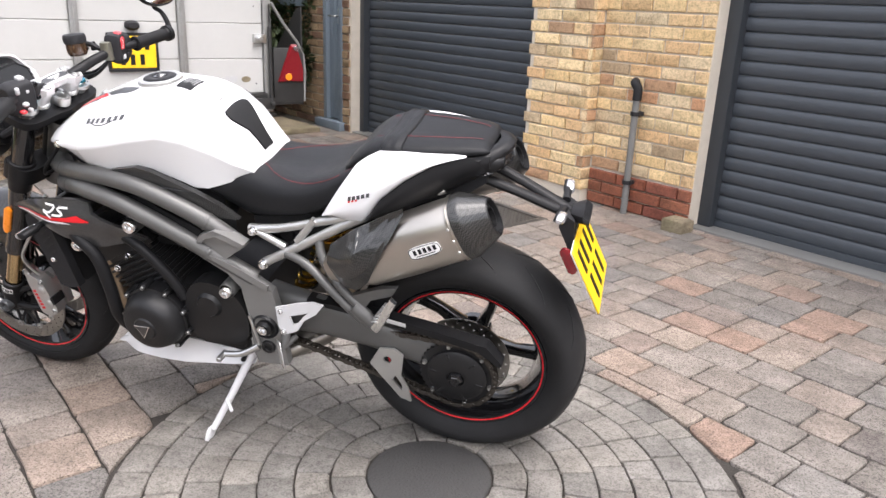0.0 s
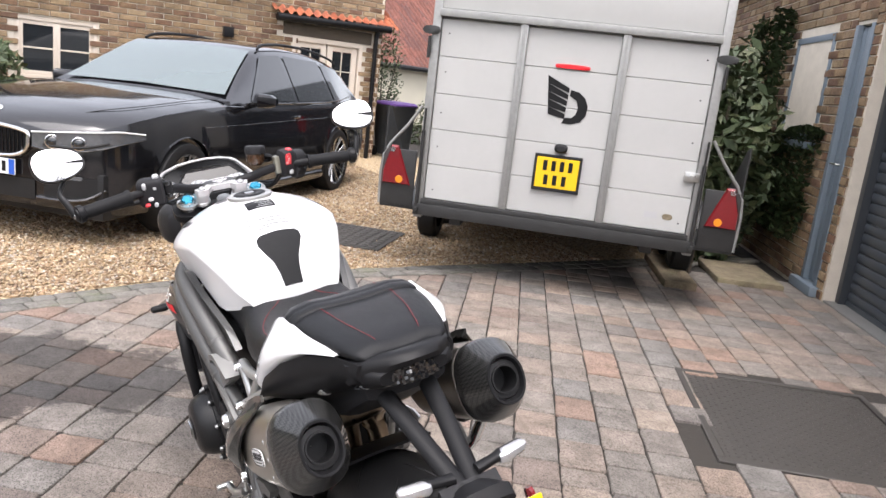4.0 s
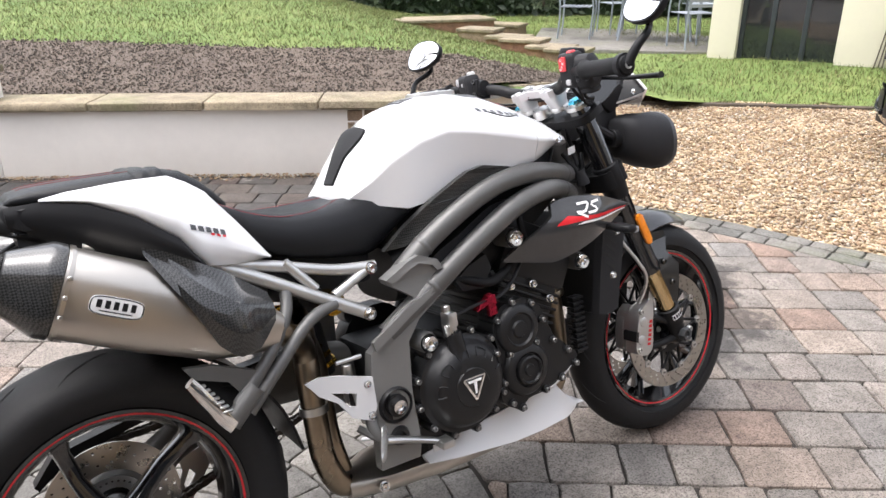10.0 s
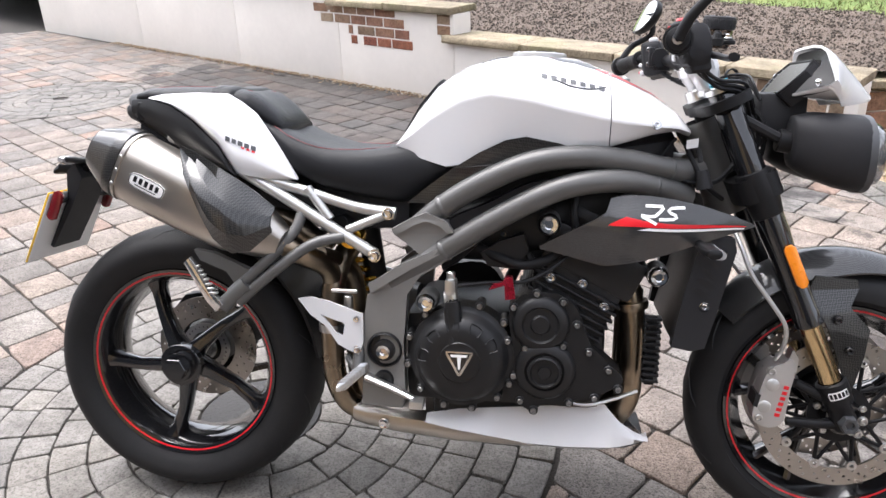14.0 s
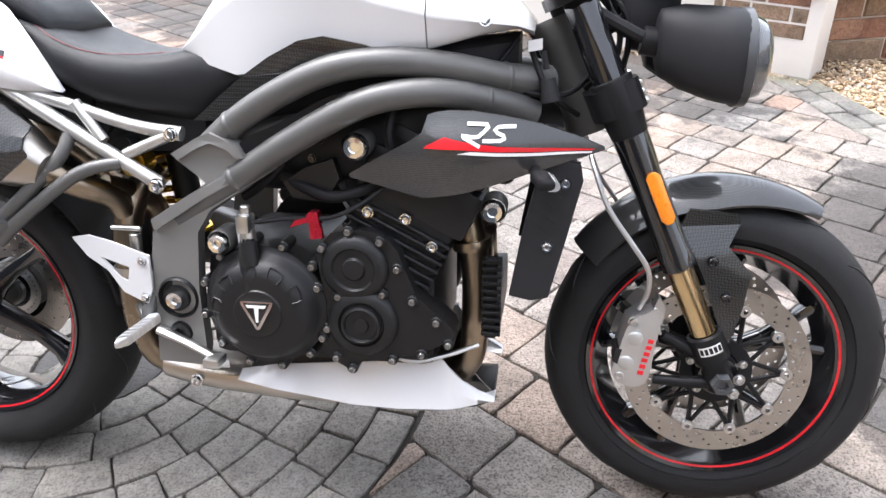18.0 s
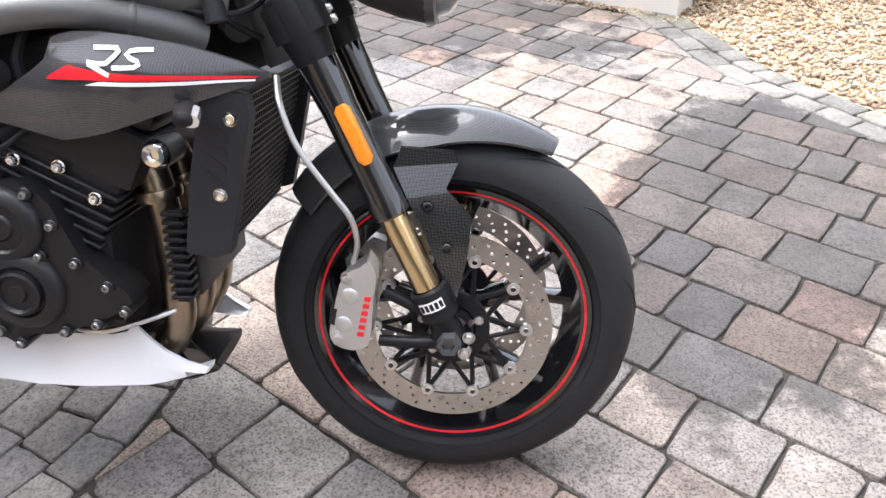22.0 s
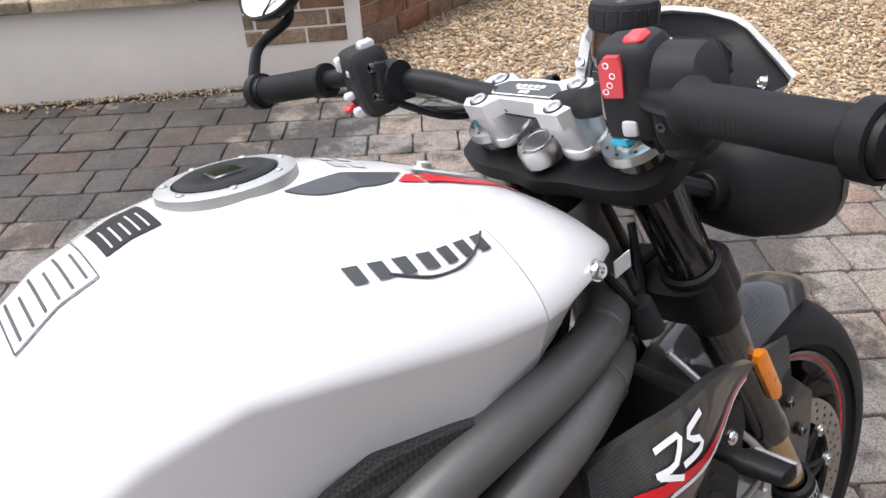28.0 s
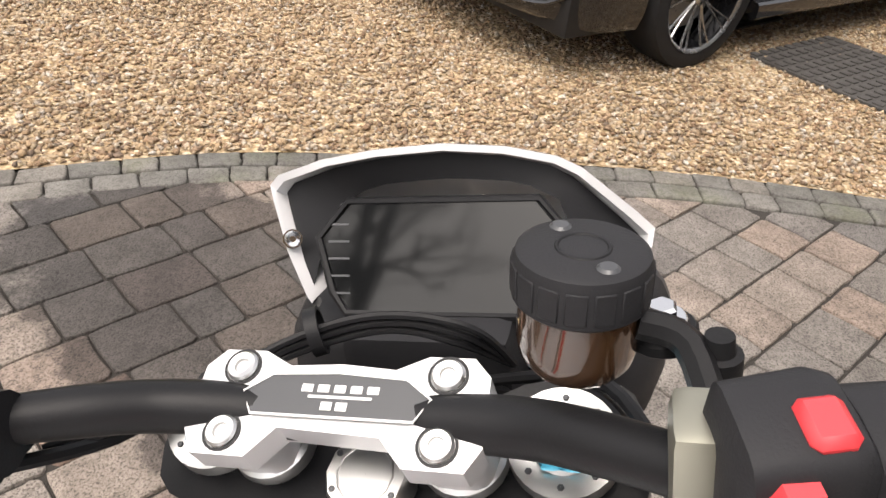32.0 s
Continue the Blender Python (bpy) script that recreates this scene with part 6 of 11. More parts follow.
part("coolant_hose", tube([(1.10, 0.12, 0.64), (1.03, 0.20, 0.655), (0.965, 0.215, 0.60), (0.95, 0.215, 0.50), (0.955, 0.205, 0.40), (0.94, 0.18, 0.34)], 0.017, 12, 6), "black_satin", bike, "black rubber coolant hose")
part("coolant_hose", tube([(0.98, 0.15, 0.66), (0.86, 0.185, 0.64), (0.78, 0.19, 0.56), (0.74, 0.185, 0.48)], 0.015, 12, 6), "black_satin", bike)
part("throttle_rail", box(0.70, -0.13, 0.60, 0.84, 0.13, 0.69, 0.02), "engine_dark", eng)
for y in (-0.09, 0, 0.09):
    part("throttle_body", cyl((0.76, y, 0.60), (0.80, y, 0.68), 0.032, 16), "engine_dark", eng)
part("sensor_plate", plate([(0.705, 0.63), (0.74, 0.655), (0.79, 0.672), (0.80, 0.64), (0.775, 0.60), (0.72, 0.605)], -0.165, -0.145), "engine_black", eng)
for p in (((0.80, -0.155, 0.63), (0.82, -0.16, 0.60), (0.85, -0.15, 0.585)), ((0.70, -0.15, 0.66), (0.66, -0.16, 0.62), (0.63, -0.15, 0.60)), ((0.90, -0.17, 0.66), (0.885, -0.175, 0.72), (0.90, -0.15, 0.78))):
    part("hose", tube(p, 0.008, 8, 5), "black_satin", bike)
part("air_box", loft([oval((x, 0, z), a, b, 16, 4) for x, z, a, b in ((0.62, 0.76, 0.10, 0.05), (0.75, 0.78, 0.13, 0.06), (0.95, 0.81, 0.12, 0.045), (1.08, 0.83, 0.07, 0.04))]), "black_plastic", bike)
part("intake_duct", loft([oval((x, 0, z), a, b, 18, 4) for x, z, a, b in ((0.60, 0.655, 0.10, 0.06), (0.70, 0.672, 0.142, 0.075), (0.84, 0.690, 0.150, 0.065), (0.96, 0.735, 0.140, 0.045), (1.06, 0.765, 0.10, 0.03))]), "engine_dark", bike, "dark moulded intake between engine and frame")
for z_ in (0.640, 0.668, 0.700):
    part("intake_clip", bolt((0.735 + 0.5 * (z_ - 0.64), -0.146, z_), (0, -1, 0), 0.006, 0.005), "black_gloss", bike)
part("intake_hose", tube([(0.70, -0.15, 0.640), (0.745, -0.165, 0.622), (0.79, -0.17, 0.610), (0.845, -0.16, 0.625), (0.88, -0.15, 0.66)], 0.010, 10, 6), "rubber", bike)
part("battery_box", box(0.34, -0.10, 0.66, 0.55, 0.10, 0.80, 0.02), "black_plastic", bike)

# shock absorber with gold reservoir
part("shock", join(cyl((0.455, 0.02, 0.46), (0.42, 0.02, 0.70), 0.026, 18)), "engine_dark", bike)
part("shock_spring", tube([(0.458 - 0.00146 * i * 1.0 + 0.034 * math.cos(i * 0.8), 0.02 + 0.034 * math.sin(i * 0.8), 0.47 + 0.0027 * i) for i in range(70)], 0.0055, 6, 1), "gold_anodised", bike, "yellow shock spring")
for y in (-0.135,):
    part("shock_adjuster", lathe([(0.0001, 0.012), (0.012, 0.012), (0.014, 0.016), (0.023, 0.016), (0.025, 0.012), (0.025, -0.02)], 24, m=along((0.432, y, 0.650), (0.432, y - 1, 0.650))), "gold_anodised", bike, "gold anodised shock adjuster")
part("shock_reservoir", cyl((0.40, -0.12, 0.668), (0.46, 0.10, 0.668), 0.024, 16), "black_satin", bike)
part("shock_reservoir_band", cyl((0.315, 0.045, 0.70), (0.320, 0.01, 0.702), 0.024, 18), "gold_anodised", bike)

# exhaust headers, collector, belly box
for i, y in enumerate((-0.095, 0.0, 0.095)):
    part("exhaust_header", tube([(0.975, y, 0.585), (1.005, y, 0.555), (1.018, y, 0.48), (1.020, y * 0.98, 0.38), (1.012, y * 0.9, 0.30), (0.965, y * 0.75, 0.235), (0.90, y * 0.6, 0.215)], 0.0245, 14, 6), "header_steel", bike, "heat-tinted steel exhaust header")
    part("header_flange", lathe([(0.022, -0.008), (0.034, -0.008), (0.036, 0), (0.034, 0.008), (0.022, 0.008)], 16, m=along((1.012, y, 0.520), (1.0, y, 0.60))), "header_steel", bike)
part("collector", loft([oval((x, y, z), a, b, 16, 2.6) for x, y, z, a, b in ((0.93, 0, 0.215, 0.09, 0.028), (0.82, 0, 0.205, 0.10, 0.034), (0.65, -0.01, 0.212, 0.10, 0.036), (0.52, -0.03, 0.225, 0.085, 0.033), (0.45, -0.06, 0.236, 0.05, 0.030), (0.42, -0.075, 0.245, 0.035, 0.028))]), "titanium", bike, "brushed steel under-engine exhaust box")
part("riser_pipe", tube([(0.45, -0.070, 0.235), (0.405, -0.088, 0.262), (0.378, -0.098, 0.33), (0.374, -0.10, 0.43), (0.376, -0.096, 0.52), (0.388, -0.07, 0.58), (0.40, -0.02, 0.61)], 0.025, 16, 6), "header_steel", bike, "heat-tinted exhaust riser pipe")
part("riser_pipe", tube([(0.43, -0.05, 0.265), (0.415, -0.05, 0.36), (0.415, -0.045, 0.48), (0.40, -0.05, 0.56), (0.355, -0.12, 0.60)], 0.023, 16, 6), "header_steel", bike)
part("riser_clamp", lathe([(0.026, -0.008), (0.029, -0.008), (0.029, 0.008), (0.026, 0.008)], 20, m=along((0.374, -0.10, 0.44), (0.374, -0.10, 0.54))), "alloy", bike)
part("box_bolt", bolt((0.492, -0.118, 0.228), (0, -1, 0), 0.010, 0.008), "chrome", bike)
part("lambda_lead", tube([(0.86, -0.16, 0.335), (0.92, -0.165, 0.322), (0.98, -0.15, 0.332), (1.03, -0.13, 0.345)], 0.0045, 8, 5), "alloy", bike, "braided sensor lead")
# white belly pan in two flanks and a nose
for s in (-1, 1):
    vs, fs = [], []
    st = [(0.590, 0.264, 0.252, 0.126, 0), (0.66, 0.281, 0.237, 0.132, 0), (0.74, 0.291, 0.226, 0.136, 0), (0.81, 0.299, 0.215, 0.138, 0), (0.89, 0.308, 0.211, 0.137, 0), (0.963, 0.316, 0.211, 0.132, 0), (0.980, 0.294, 0.213, 0.130, 0), (1.00, 0.271, 0.216, 0.126, 0), (1.03, 0.249, 0.221, 0.120, 0), (1.060, 0.234, 0.226, 0.112, 0)]
    rings_ = []
    for x, t, lo, yt, yl in st:
        yl = yt + 0.014 - 0.03 * smooth(0.95, 1.08, x)
        rings_.append([(x, s * yt, t), (x, s * (yt + 0.012), (t * 0.6 + lo * 0.4)), (x, s * (yl + 0.012), lo + (t - lo) * 0.15), (x, s * (yl - 0.01), lo), (x, s * (yl - 0.02), lo + 0.006), (x, s * (yt - 0.004), (t * 0.6 + lo * 0.4)), (x, s * (yt - 0.008), t - 0.002)])
    part("belly_pan", loft(rings_), "white_paint", bike, "white painted belly pan", sharp=45)
part("belly_nose", loft([oval((x, 0, z), a, 0.012, 12, 3) for x, z, a in ((0.93, 0.196, 0.10), (1.02, 0.200, 0.085), (1.055, 0.208, 0.07))]), "black_satin", bike)
part("nose_fin", plate([(0.985, 0.295), (1.035, 0.24), (1.062, 0.212), (1.05, 0.206), (1.01, 0.225), (0.99, 0.26)], -0.07, -0.066), "black_gloss", bike)

# ---- carbon radiator scoops ----
for s in (-1, 1):
    s_top = [(0.822, 0.653), (0.87, 0.682), (0.925, 0.713), (0.945, 0.727), (0.952, 0.752), (0.975, 0.760), (1.02, 0.760), (1.06, 0.755), (1.12, 0.742), (1.18, 0.722), (1.219, 0.706)]
    s_low = [(0.822, 0.647), (0.89, 0.632), (0.945, 0.622), (1.0, 0.632), (1.05, 0.648), (1.10, 0.665), (1.19, 0.692), (1.219, 0.702)]
    sy2 = lambda x, z: 0.196 + 0.034 * smooth(0.82, 1.02, x) - 0.052 * smooth(1.04, 1.22, x) - 0.020 * smooth(0.705, 0.765, z) - 0.016 * smooth(0.70, 0.63, z)
    rings_ = []
    for x in (0.822, 0.84, 0.87, 0.90, 0.925, 0.944, 0.952, 0.965, 0.985, 1.01, 1.025, 1.04, 1.055, 1.07, 1.085, 1.10, 1.115, 1.13, 1.145, 1.16, 1.175, 1.19, 1.21, 1.219):
        t_, l_ = interp(s_top, x), interp(s_low, x)
        zz = [l_ + (t_ - l_) * q for q in (0, 0.15, 0.3, 0.42, 0.5, 0.58, 0.66, 0.74, 0.82, 0.91, 1.0)]
        rings_.append([(x, s * sy2(x, z), z) for z in zz] + [(x, s * (sy2(x, z) - 0.010), z) for z in reversed(zz)])
    part("radiator_scoop", loft(rings_), "carbon_grey", bike, "grey carbon fibre radiator scoop", sharp=50)

    def scoop_patch(pts_a, pts_b, lift):
        rows_ = []
        fine_a, fine_b = [[tuple(Vector(p[i]).lerp(Vector(p[i + 1]), q / 4)) for i in range(len(p) - 1) for q in range(4)] + [p[-1]] for p in (pts_a, pts_b)]
        for (xa, za), (xb, zb) in zip(fine_a, fine_b):
            rows_.append([(xa + (xb - xa) * q, s * (sy2(xa + (xb - xa) * q, za + (zb - za) * q) + lift), za + (zb - za) * q) for q in (0, 0.5, 1)])
        return loft(rows_, False, False)
    part("scoop_stripe", scoop_patch([(0.948, 0.704), (0.970, 0.704), (1.0, 0.7045), (1.06, 0.703), (1.12, 0.702), (1.20, 0.702)], [(0.952, 0.708), (0.980, 0.722), (1.01, 0.716), (1.06, 0.711), (1.12, 0.708), (1.205, 0.704)], 0.0024), "red_paint", bike, "red graphic flash")
    part("scoop_pinstripe", scoop_patch([(1.00, 0.698), (1.06, 0.6965), (1.12, 0.696), (1.20, 0.698)], [(1.02, 0.7025), (1.06, 0.7015), (1.12, 0.7005), (1.20, 0.7005)], 0.0024), "plate_white", bike)
    def scoop_ribbon(line, w):
        """A flat ribbon along (x, z) points on the scoop's skin."""
        p = [Vector((2.09 - x if s > 0 else x, z)) for x, z in line]
        rows_ = []
        for k, q in enumerate(p):
            d = (p[min(k + 1, len(p) - 1)] - p[max(k - 1, 0)]).normalized()
            n = Vector((-d.y, d.x)) * w
            rows_.append([(c.x, s * (sy2(c.x, c.y) + 0.0028), c.y) for c in (q - n, q, q + n)])
        return loft(rows_, False, False)
    for line in ([(1.014, 0.7425), (1.030, 0.7425), (1.044, 0.7420), (1.046, 0.739), (1.040, 0.732), (1.031, 0.7245), (1.022, 0.7235), (1.006, 0.7255)],
                 [(1.008, 0.7235), (1.021, 0.7170), (1.034, 0.7100)],
                 [(1.086, 0.7395), (1.070, 0.7395), (1.060, 0.7385), (1.055, 0.7345), (1.060, 0.7300), (1.068, 0.7265), (1.070, 0.7225), (1.064, 0.7195), (1.052, 0.7190), (1.038, 0.7190)]):
        part("scoop_mark", scoop_ribbon(line, 0.0027), "plate_white", bike)
    rp = part("radiator_cover", plate([(1.128, 0.690), (1.185, 0.680), (1.190, 0.655), (1.165, 0.545), (1.145, 0.462), (1.118, 0.455), (1.082, 0.462), (1.100, 0.57)], s * 0.160, s * 0.186), "black_plastic", bike, "black slotted radiator side cover")
    for i in range(4):
        part("cover_slot", plate([(1.118 + 0.004 * i, 0.578 + 0.021 * i), (1.126 + 0.004 * i, 0.581 + 0.021 * i), (1.147 + 0.004 * i, 0.564 + 0.021 * i), (1.146 + 0.004 * i, 0.556 + 0.021 * i)], s * 0.186, s * 0.1868), "engine_dark", rp)
    for x, z in ((1.163, 0.649), (1.139, 0.546)):
        part("cover_screw", bolt((x, s * 0.186, z), (0, s, 0), 0.008, 0.005), "chrome", rp)
    fi = part("front_indicator", loft([oval((1.115 + 0.02 * t, s * (0.20 + 0.07 * t), 0.672 - 0.008 * t), a, b, 12, 2.5, (1, 0, 0), (0, 0, 1)) for t, a, b in ((0, 0.008, 0.008), (0.3, 0.009, 0.008), (0.45, 0.015, 0.011), (0.95, 0.013, 0.009), (1, 0.006, 0.004))]), "black_satin", bike, "slim indicator with a clear lens")
    part("indicator_lens", loft([oval((1.124 + 0.02 * t, s * (0.20 + 0.07 * t), 0.670 - 0.008 * t), a, b, 10, 2.5, (1, 0, 0), (0, 0, 1)) for t, a, b in ((0.45, 0.012, 0.010), (0.95, 0.011, 0.008))]), "lens_white", fi)
RM = Matrix.Translation((1.132, 0, 0.565)) @ Matrix.Rotation(radians(14), 4, 'Y')
rad = part("radiator", shift(box(-0.016, -0.15, -0.115, 0.016, 0.15, 0.125, 0.006), RM), "engine_dark", bike, "black radiator with a mesh guard")
bars_ = []
for i in range(27):
    y = -0.146 + i * 0.0112
    bars_.append(shift(box(0.018, y, -0.11, 0.020, y + 0.0018, 0.12, 0), RM))
for i in range(21):
    z = -0.108 + i * 0.0112
    bars_.append(shift(box(0.0185, -0.146, z, 0.0205, 0.146, z + 0.0018, 0), RM))
part("mesh_guard", join(*bars_), "black_satin", rad, fix=False)
part("oil_cooler", box(1.03, -0.11, 0.36, 1.065, 0.11, 0.44, 0.004), "engine_dark", bike)
reg = part("regulator", box(1.04, -0.145, 0.365, 1.06, -0.13, 0.51, 0.002), "black_satin", bike, "finned black regulator")
for i in range(11):
    part("regulator_fin", box(1.035, -0.152, 0.372 + 0.013 * i, 1.068, -0.125, 0.378 + 0.013 * i, 0.001), "black_satin", reg)

# ---- front end ----
FT, FB = Vector((1.150, 0, 0.965)), Vector((1.432, 0, 0.335))       # fork line at the centre
fd = (FB - FT).normalized()


def fork_at(t, y):
    p = FT + (FB - FT) * t
    return Vector((p.x, y, p.z))


for s in (-1, 1):
    y = s * 0.102
    part("fork_tube", lathe([(0.0001, 0), (0.024, 0), (0.027, 0.004), (0.027, 0.20), (0.0285, 0.22), (0.0285, 0.30), (0.0265, 0.33), (0.0265, 0.465), (0.028, 0.47), (0.028, 0.498), (0.022, 0.502)], 28, m=along(fork_at(0.02, y), fork_at(1, y))), "black_gloss", bike, "gloss black upside-down fork leg")
    part("fork_slider", cyl(fork_at(0.70, y), fork_at(0.975, y), 0.0215, 24), "gold_tube", bike, "gold fork slider")
    part("fork_seal", lathe([(0.024, 0), (0.030, 0.003), (0.031, 0.03), (0.029, 0.034), (0.0295, 0.05), (0.024, 0.052)], 24, m=along(fork_at(0.925, y), fork_at(1, y))), "black_satin", bike)
    across = fd.cross(Vector((0, 1, 0)))
    arc = lambda r, t, k: fork_at(t, y) + (Vector((0, s, 0)) * math.cos(k) + across * math.sin(k)) * r
    band = part("maker_label", loft([[arc(0.0318, t, radians(k)) for k in range(-36, 37, 9)] for t in (0.945, 0.957, 0.969)], False, False), "plate_white", bike, "white maker's band with dark bars")
    for k in range(-28, 29, 14):
        part("label_bar", loft([[arc(0.0322, t, radians(k + q)) for q in (-5, 0, 5)] for t in (0.949, 0.957, 0.965)], False, False), "black_satin", band)
    foot = part("fork_foot", join(loft([oval(fork_at(0.985, y), 0.024, 0.022, 14, 2.6, (0, 1, 0), (1, 0, 0)), oval((1.437, y, 0.322), 0.022, 0.024, 14, 2.6, (0, 1, 0), (1, 0, 0)), oval((1.445, y, 0.300), 0.021, 0.027, 14, 2.6, (0, 1, 0), (1, 0, 0)), oval((1.447, y, 0.276), 0.015, 0.018, 14, 2.6, (0, 1, 0), (1, 0, 0))]),
                                  tube([(1.432, y, 0.336), (1.395, y, 0.348), (1.345, y * 0.98, 0.372)], [0.013, 0.010, 0.009], 10, 3), tube([(1.435, y, 0.290), (1.39, y, 0.287), (1.335, y * 0.98, 0.288)], [0.012, 0.010, 0.009], 10, 3)), "black_satin", bike, "black axle foot with caliper mounts")
    part("axle_nut", lathe([(0.0001, 0.010), (0.008, 0.010), (0.010, 0.016), (0.017, 0.017), (0.019, 0.012), (0.019, -0.02)], 6 if s < 0 else 20, m=along((1.445, s * 0.122, 0.30), (1.445, s, 0.30))), "graphite", foot)
    for x, z in ((1.478, 0.278), (1.485, 0.305)):
        part("pinch_bolt", bolt((x - 0.01, s * 0.118, z), (0, s, 0), 0.008, 0.007), "alloy", foot)
    # brake disc, carrier, caliper
    disc = part("brake_disc", drilled_disc(1.445, 0.30, s * 0.072, 0.122, 0.160, [(0.130, 0), (0.141, 0.33), (0.151, 0.66)], 30, 0.005), "disc_steel", front, "drilled floating brake disc")
    arms = []
    for i in range(10):
        a = 2 * math.pi * i / 10
        for da in (-0.16, 0.16):
            arms.append(tube([(1.445 + 0.055 * math.cos(a + da * 2.2), s * 0.070, 0.30 + 0.055 * math.sin(a + da * 2.2)), (1.445 + 0.118 * math.cos(a), s * 0.071, 0.30 + 0.118 * math.sin(a))], 0.0042, 6, 1))
    carrier = part("disc_carrier", plate(ring(1.445, 0.30, 0.062, 36), s * 0.066, s * 0.074, [ring(1.445, 0.30, 0.040, 24)]), "black_satin", front)
    for g in arms:
        part("carrier_arm", g, "black_satin", front)
    for i in range(10):
        a = 2 * math.pi * i / 10
        part("disc_button", join(lathe([(0.004, 0.006), (0.0045, 0.004), (0.010, 0.004), (0.011, -0.003)], 14, m=along((1.445 + 0.119 * math.cos(a), s * 0.073, 0.30 + 0.119 * math.sin(a)), (1.445 + 0.119 * math.cos(a), s, 0.30 + 0.119 * math.sin(a))))), "alloy", front)
    for i in range(5):
        a = 2 * math.pi * i / 5 + 0.3
        part("carrier_bolt", bolt((1.445 + 0.047 * math.cos(a), s * 0.074, 0.30 + 0.047 * math.sin(a)), (0, s, 0), 0.007, 0.005), "alloy", front)
    cal = part("brake_caliper", plate([(1.328, 0.428), (1.337, 0.405), (1.331, 0.365), (1.326, 0.312), (1.318, 0.288), (1.296, 0.280), (1.268, 0.290), (1.262, 0.312), (1.268, 0.335), (1.276, 0.372), (1.288, 0.405), (1.312, 0.418)], s * 0.084, s * 0.122, k=2), "alloy_satin", bike, "silver radial brake caliper with red bars")
    part("caliper_lug", plate([(1.322, 0.424), (1.330, 0.448), (1.342, 0.428), (1.340, 0.400), (1.330, 0.398)], s * 0.090, s * 0.118), "alloy", cal)
    for cx4, cz4 in ((1.296, 0.372), (1.284, 0.325)):
        part("piston_cap", lathe([(0.0001, 0.004), (0.010, 0.004), (0.013, 0.002), (0.014, -0.004)], 20, m=along((cx4, s * 0.1215, cz4), (cx4, s, cz4))), "alloy_satin", cal)
    part("pad_slot", plate([(1.266, 0.352), (1.276, 0.350), (1.270, 0.322), (1.262, 0.326)], s * 0.078, s * 0.1225), "engine_dark", cal)
    part("caliper_inner", plate([(1.330, 0.40), (1.32, 0.29), (1.27, 0.295), (1.285, 0.39)], s * 0.040, s * 0.066, k=2), "alloy_satin", cal)
    part("caliper_bridge", plate([(1.285, 0.392), (1.296, 0.385), (1.284, 0.33), (1.272, 0.335)], s * 0.05, s * 0.112), "alloy_satin", cal)
    part("caliper_bars", join(*[plate([(1.304 + 0.0026 * i, 0.306 + 0.0118 * i), (1.314 + 0.0025 * i, 0.3045 + 0.0118 * i), (1.3155 + 0.0025 * i, 0.3115 + 0.0118 * i), (1.3055 + 0.0026 * i, 0.313 + 0.0118 * i)], s * 0.122, s * 0.1232) for i in range(6)]), "red_paint", cal)
    for x, z in ((1.292, 0.40), (1.275, 0.30)):
        part("caliper_bolt", bolt((x, s * 0.118, z), (0, s, 0), 0.008, 0.008), "alloy", cal)
    part("brake_hose", tube([(1.200, s * 0.085, 0.690), (1.212, s * 0.12, 0.655), (1.235, s * 0.132, 0.60), (1.275, s * 0.138, 0.545), (1.305, s * 0.135, 0.50), (1.310, s * 0.12, 0.455), (1.300, s * 0.105, 0.42)], 0.0045, 8, 6), "alloy_satin", bike, "braided steel brake hose")
    part("fork_reflector", loft([oval(fork_at(t, y) + Vector((0.010, s * 0.030, 0)), a, 0.006, 12, 2.8, Vector((0.91, 0, 0.41)), (0, 1, 0)) for t, a in ((0.485, 0.006), (0.495, 0.012), (0.60, 0.012), (0.612, 0.006))]), "amber", bike, "amber fork reflector")
    part("lower_clamp", lathe([(0.028, -0.034), (0.0335, -0.032), (0.0345, -0.028), (0.0345, 0.022), (0.033, 0.030), (0.0295, 0.060), (0.028, 0.061)], 28, m=along(fork_at(0.31, y), fork_at(1, y))), "black_satin", bike)
    part("clamp_bolts", join(*[bolt(fork_at(0.29 + 0.022 * i, s * 0.085) + Vector((0.040, 0, 0.014)), (0.9, 0, 0.4), 0.006, 0.005) for i in range(3)]), "alloy", bike)
    # fork tops
    c0 = fork_at(0.014, y)
    part("fork_cap", lathe([(0.0001, 0.012), (0.008, 0.012), (0.010, 0.009), (0.017, 0.009), (0.018, 0.004), (0.030, 0.004), (0.031, -0.006)], 28, m=along(c0, c0 - fd)), "alloy", bike, "machined alloy fork cap")
    part("fork_adjuster", lathe([(0.0001, 0.017), (0.006, 0.017), (0.0075, 0.0155), (0.017, 0.0145), (0.0195, 0.011), (0.0195, 0.007)], 6, m=along(c0, c0 - fd)), "blue_anodised", bike, "blue anodised fork adjuster")
    part("cap_dots", join(*[lathe([(0.0001, 0.0052), (0.0016, 0.0052), (0.002, 0.0042)], 6, m=along(c0, c0 - fd) @ Matrix.Translation((0.024 * math.cos(i * 0.785), 0.024 * math.sin(i * 0.785), 0))) for i in range(8)]), "graphite", bike)

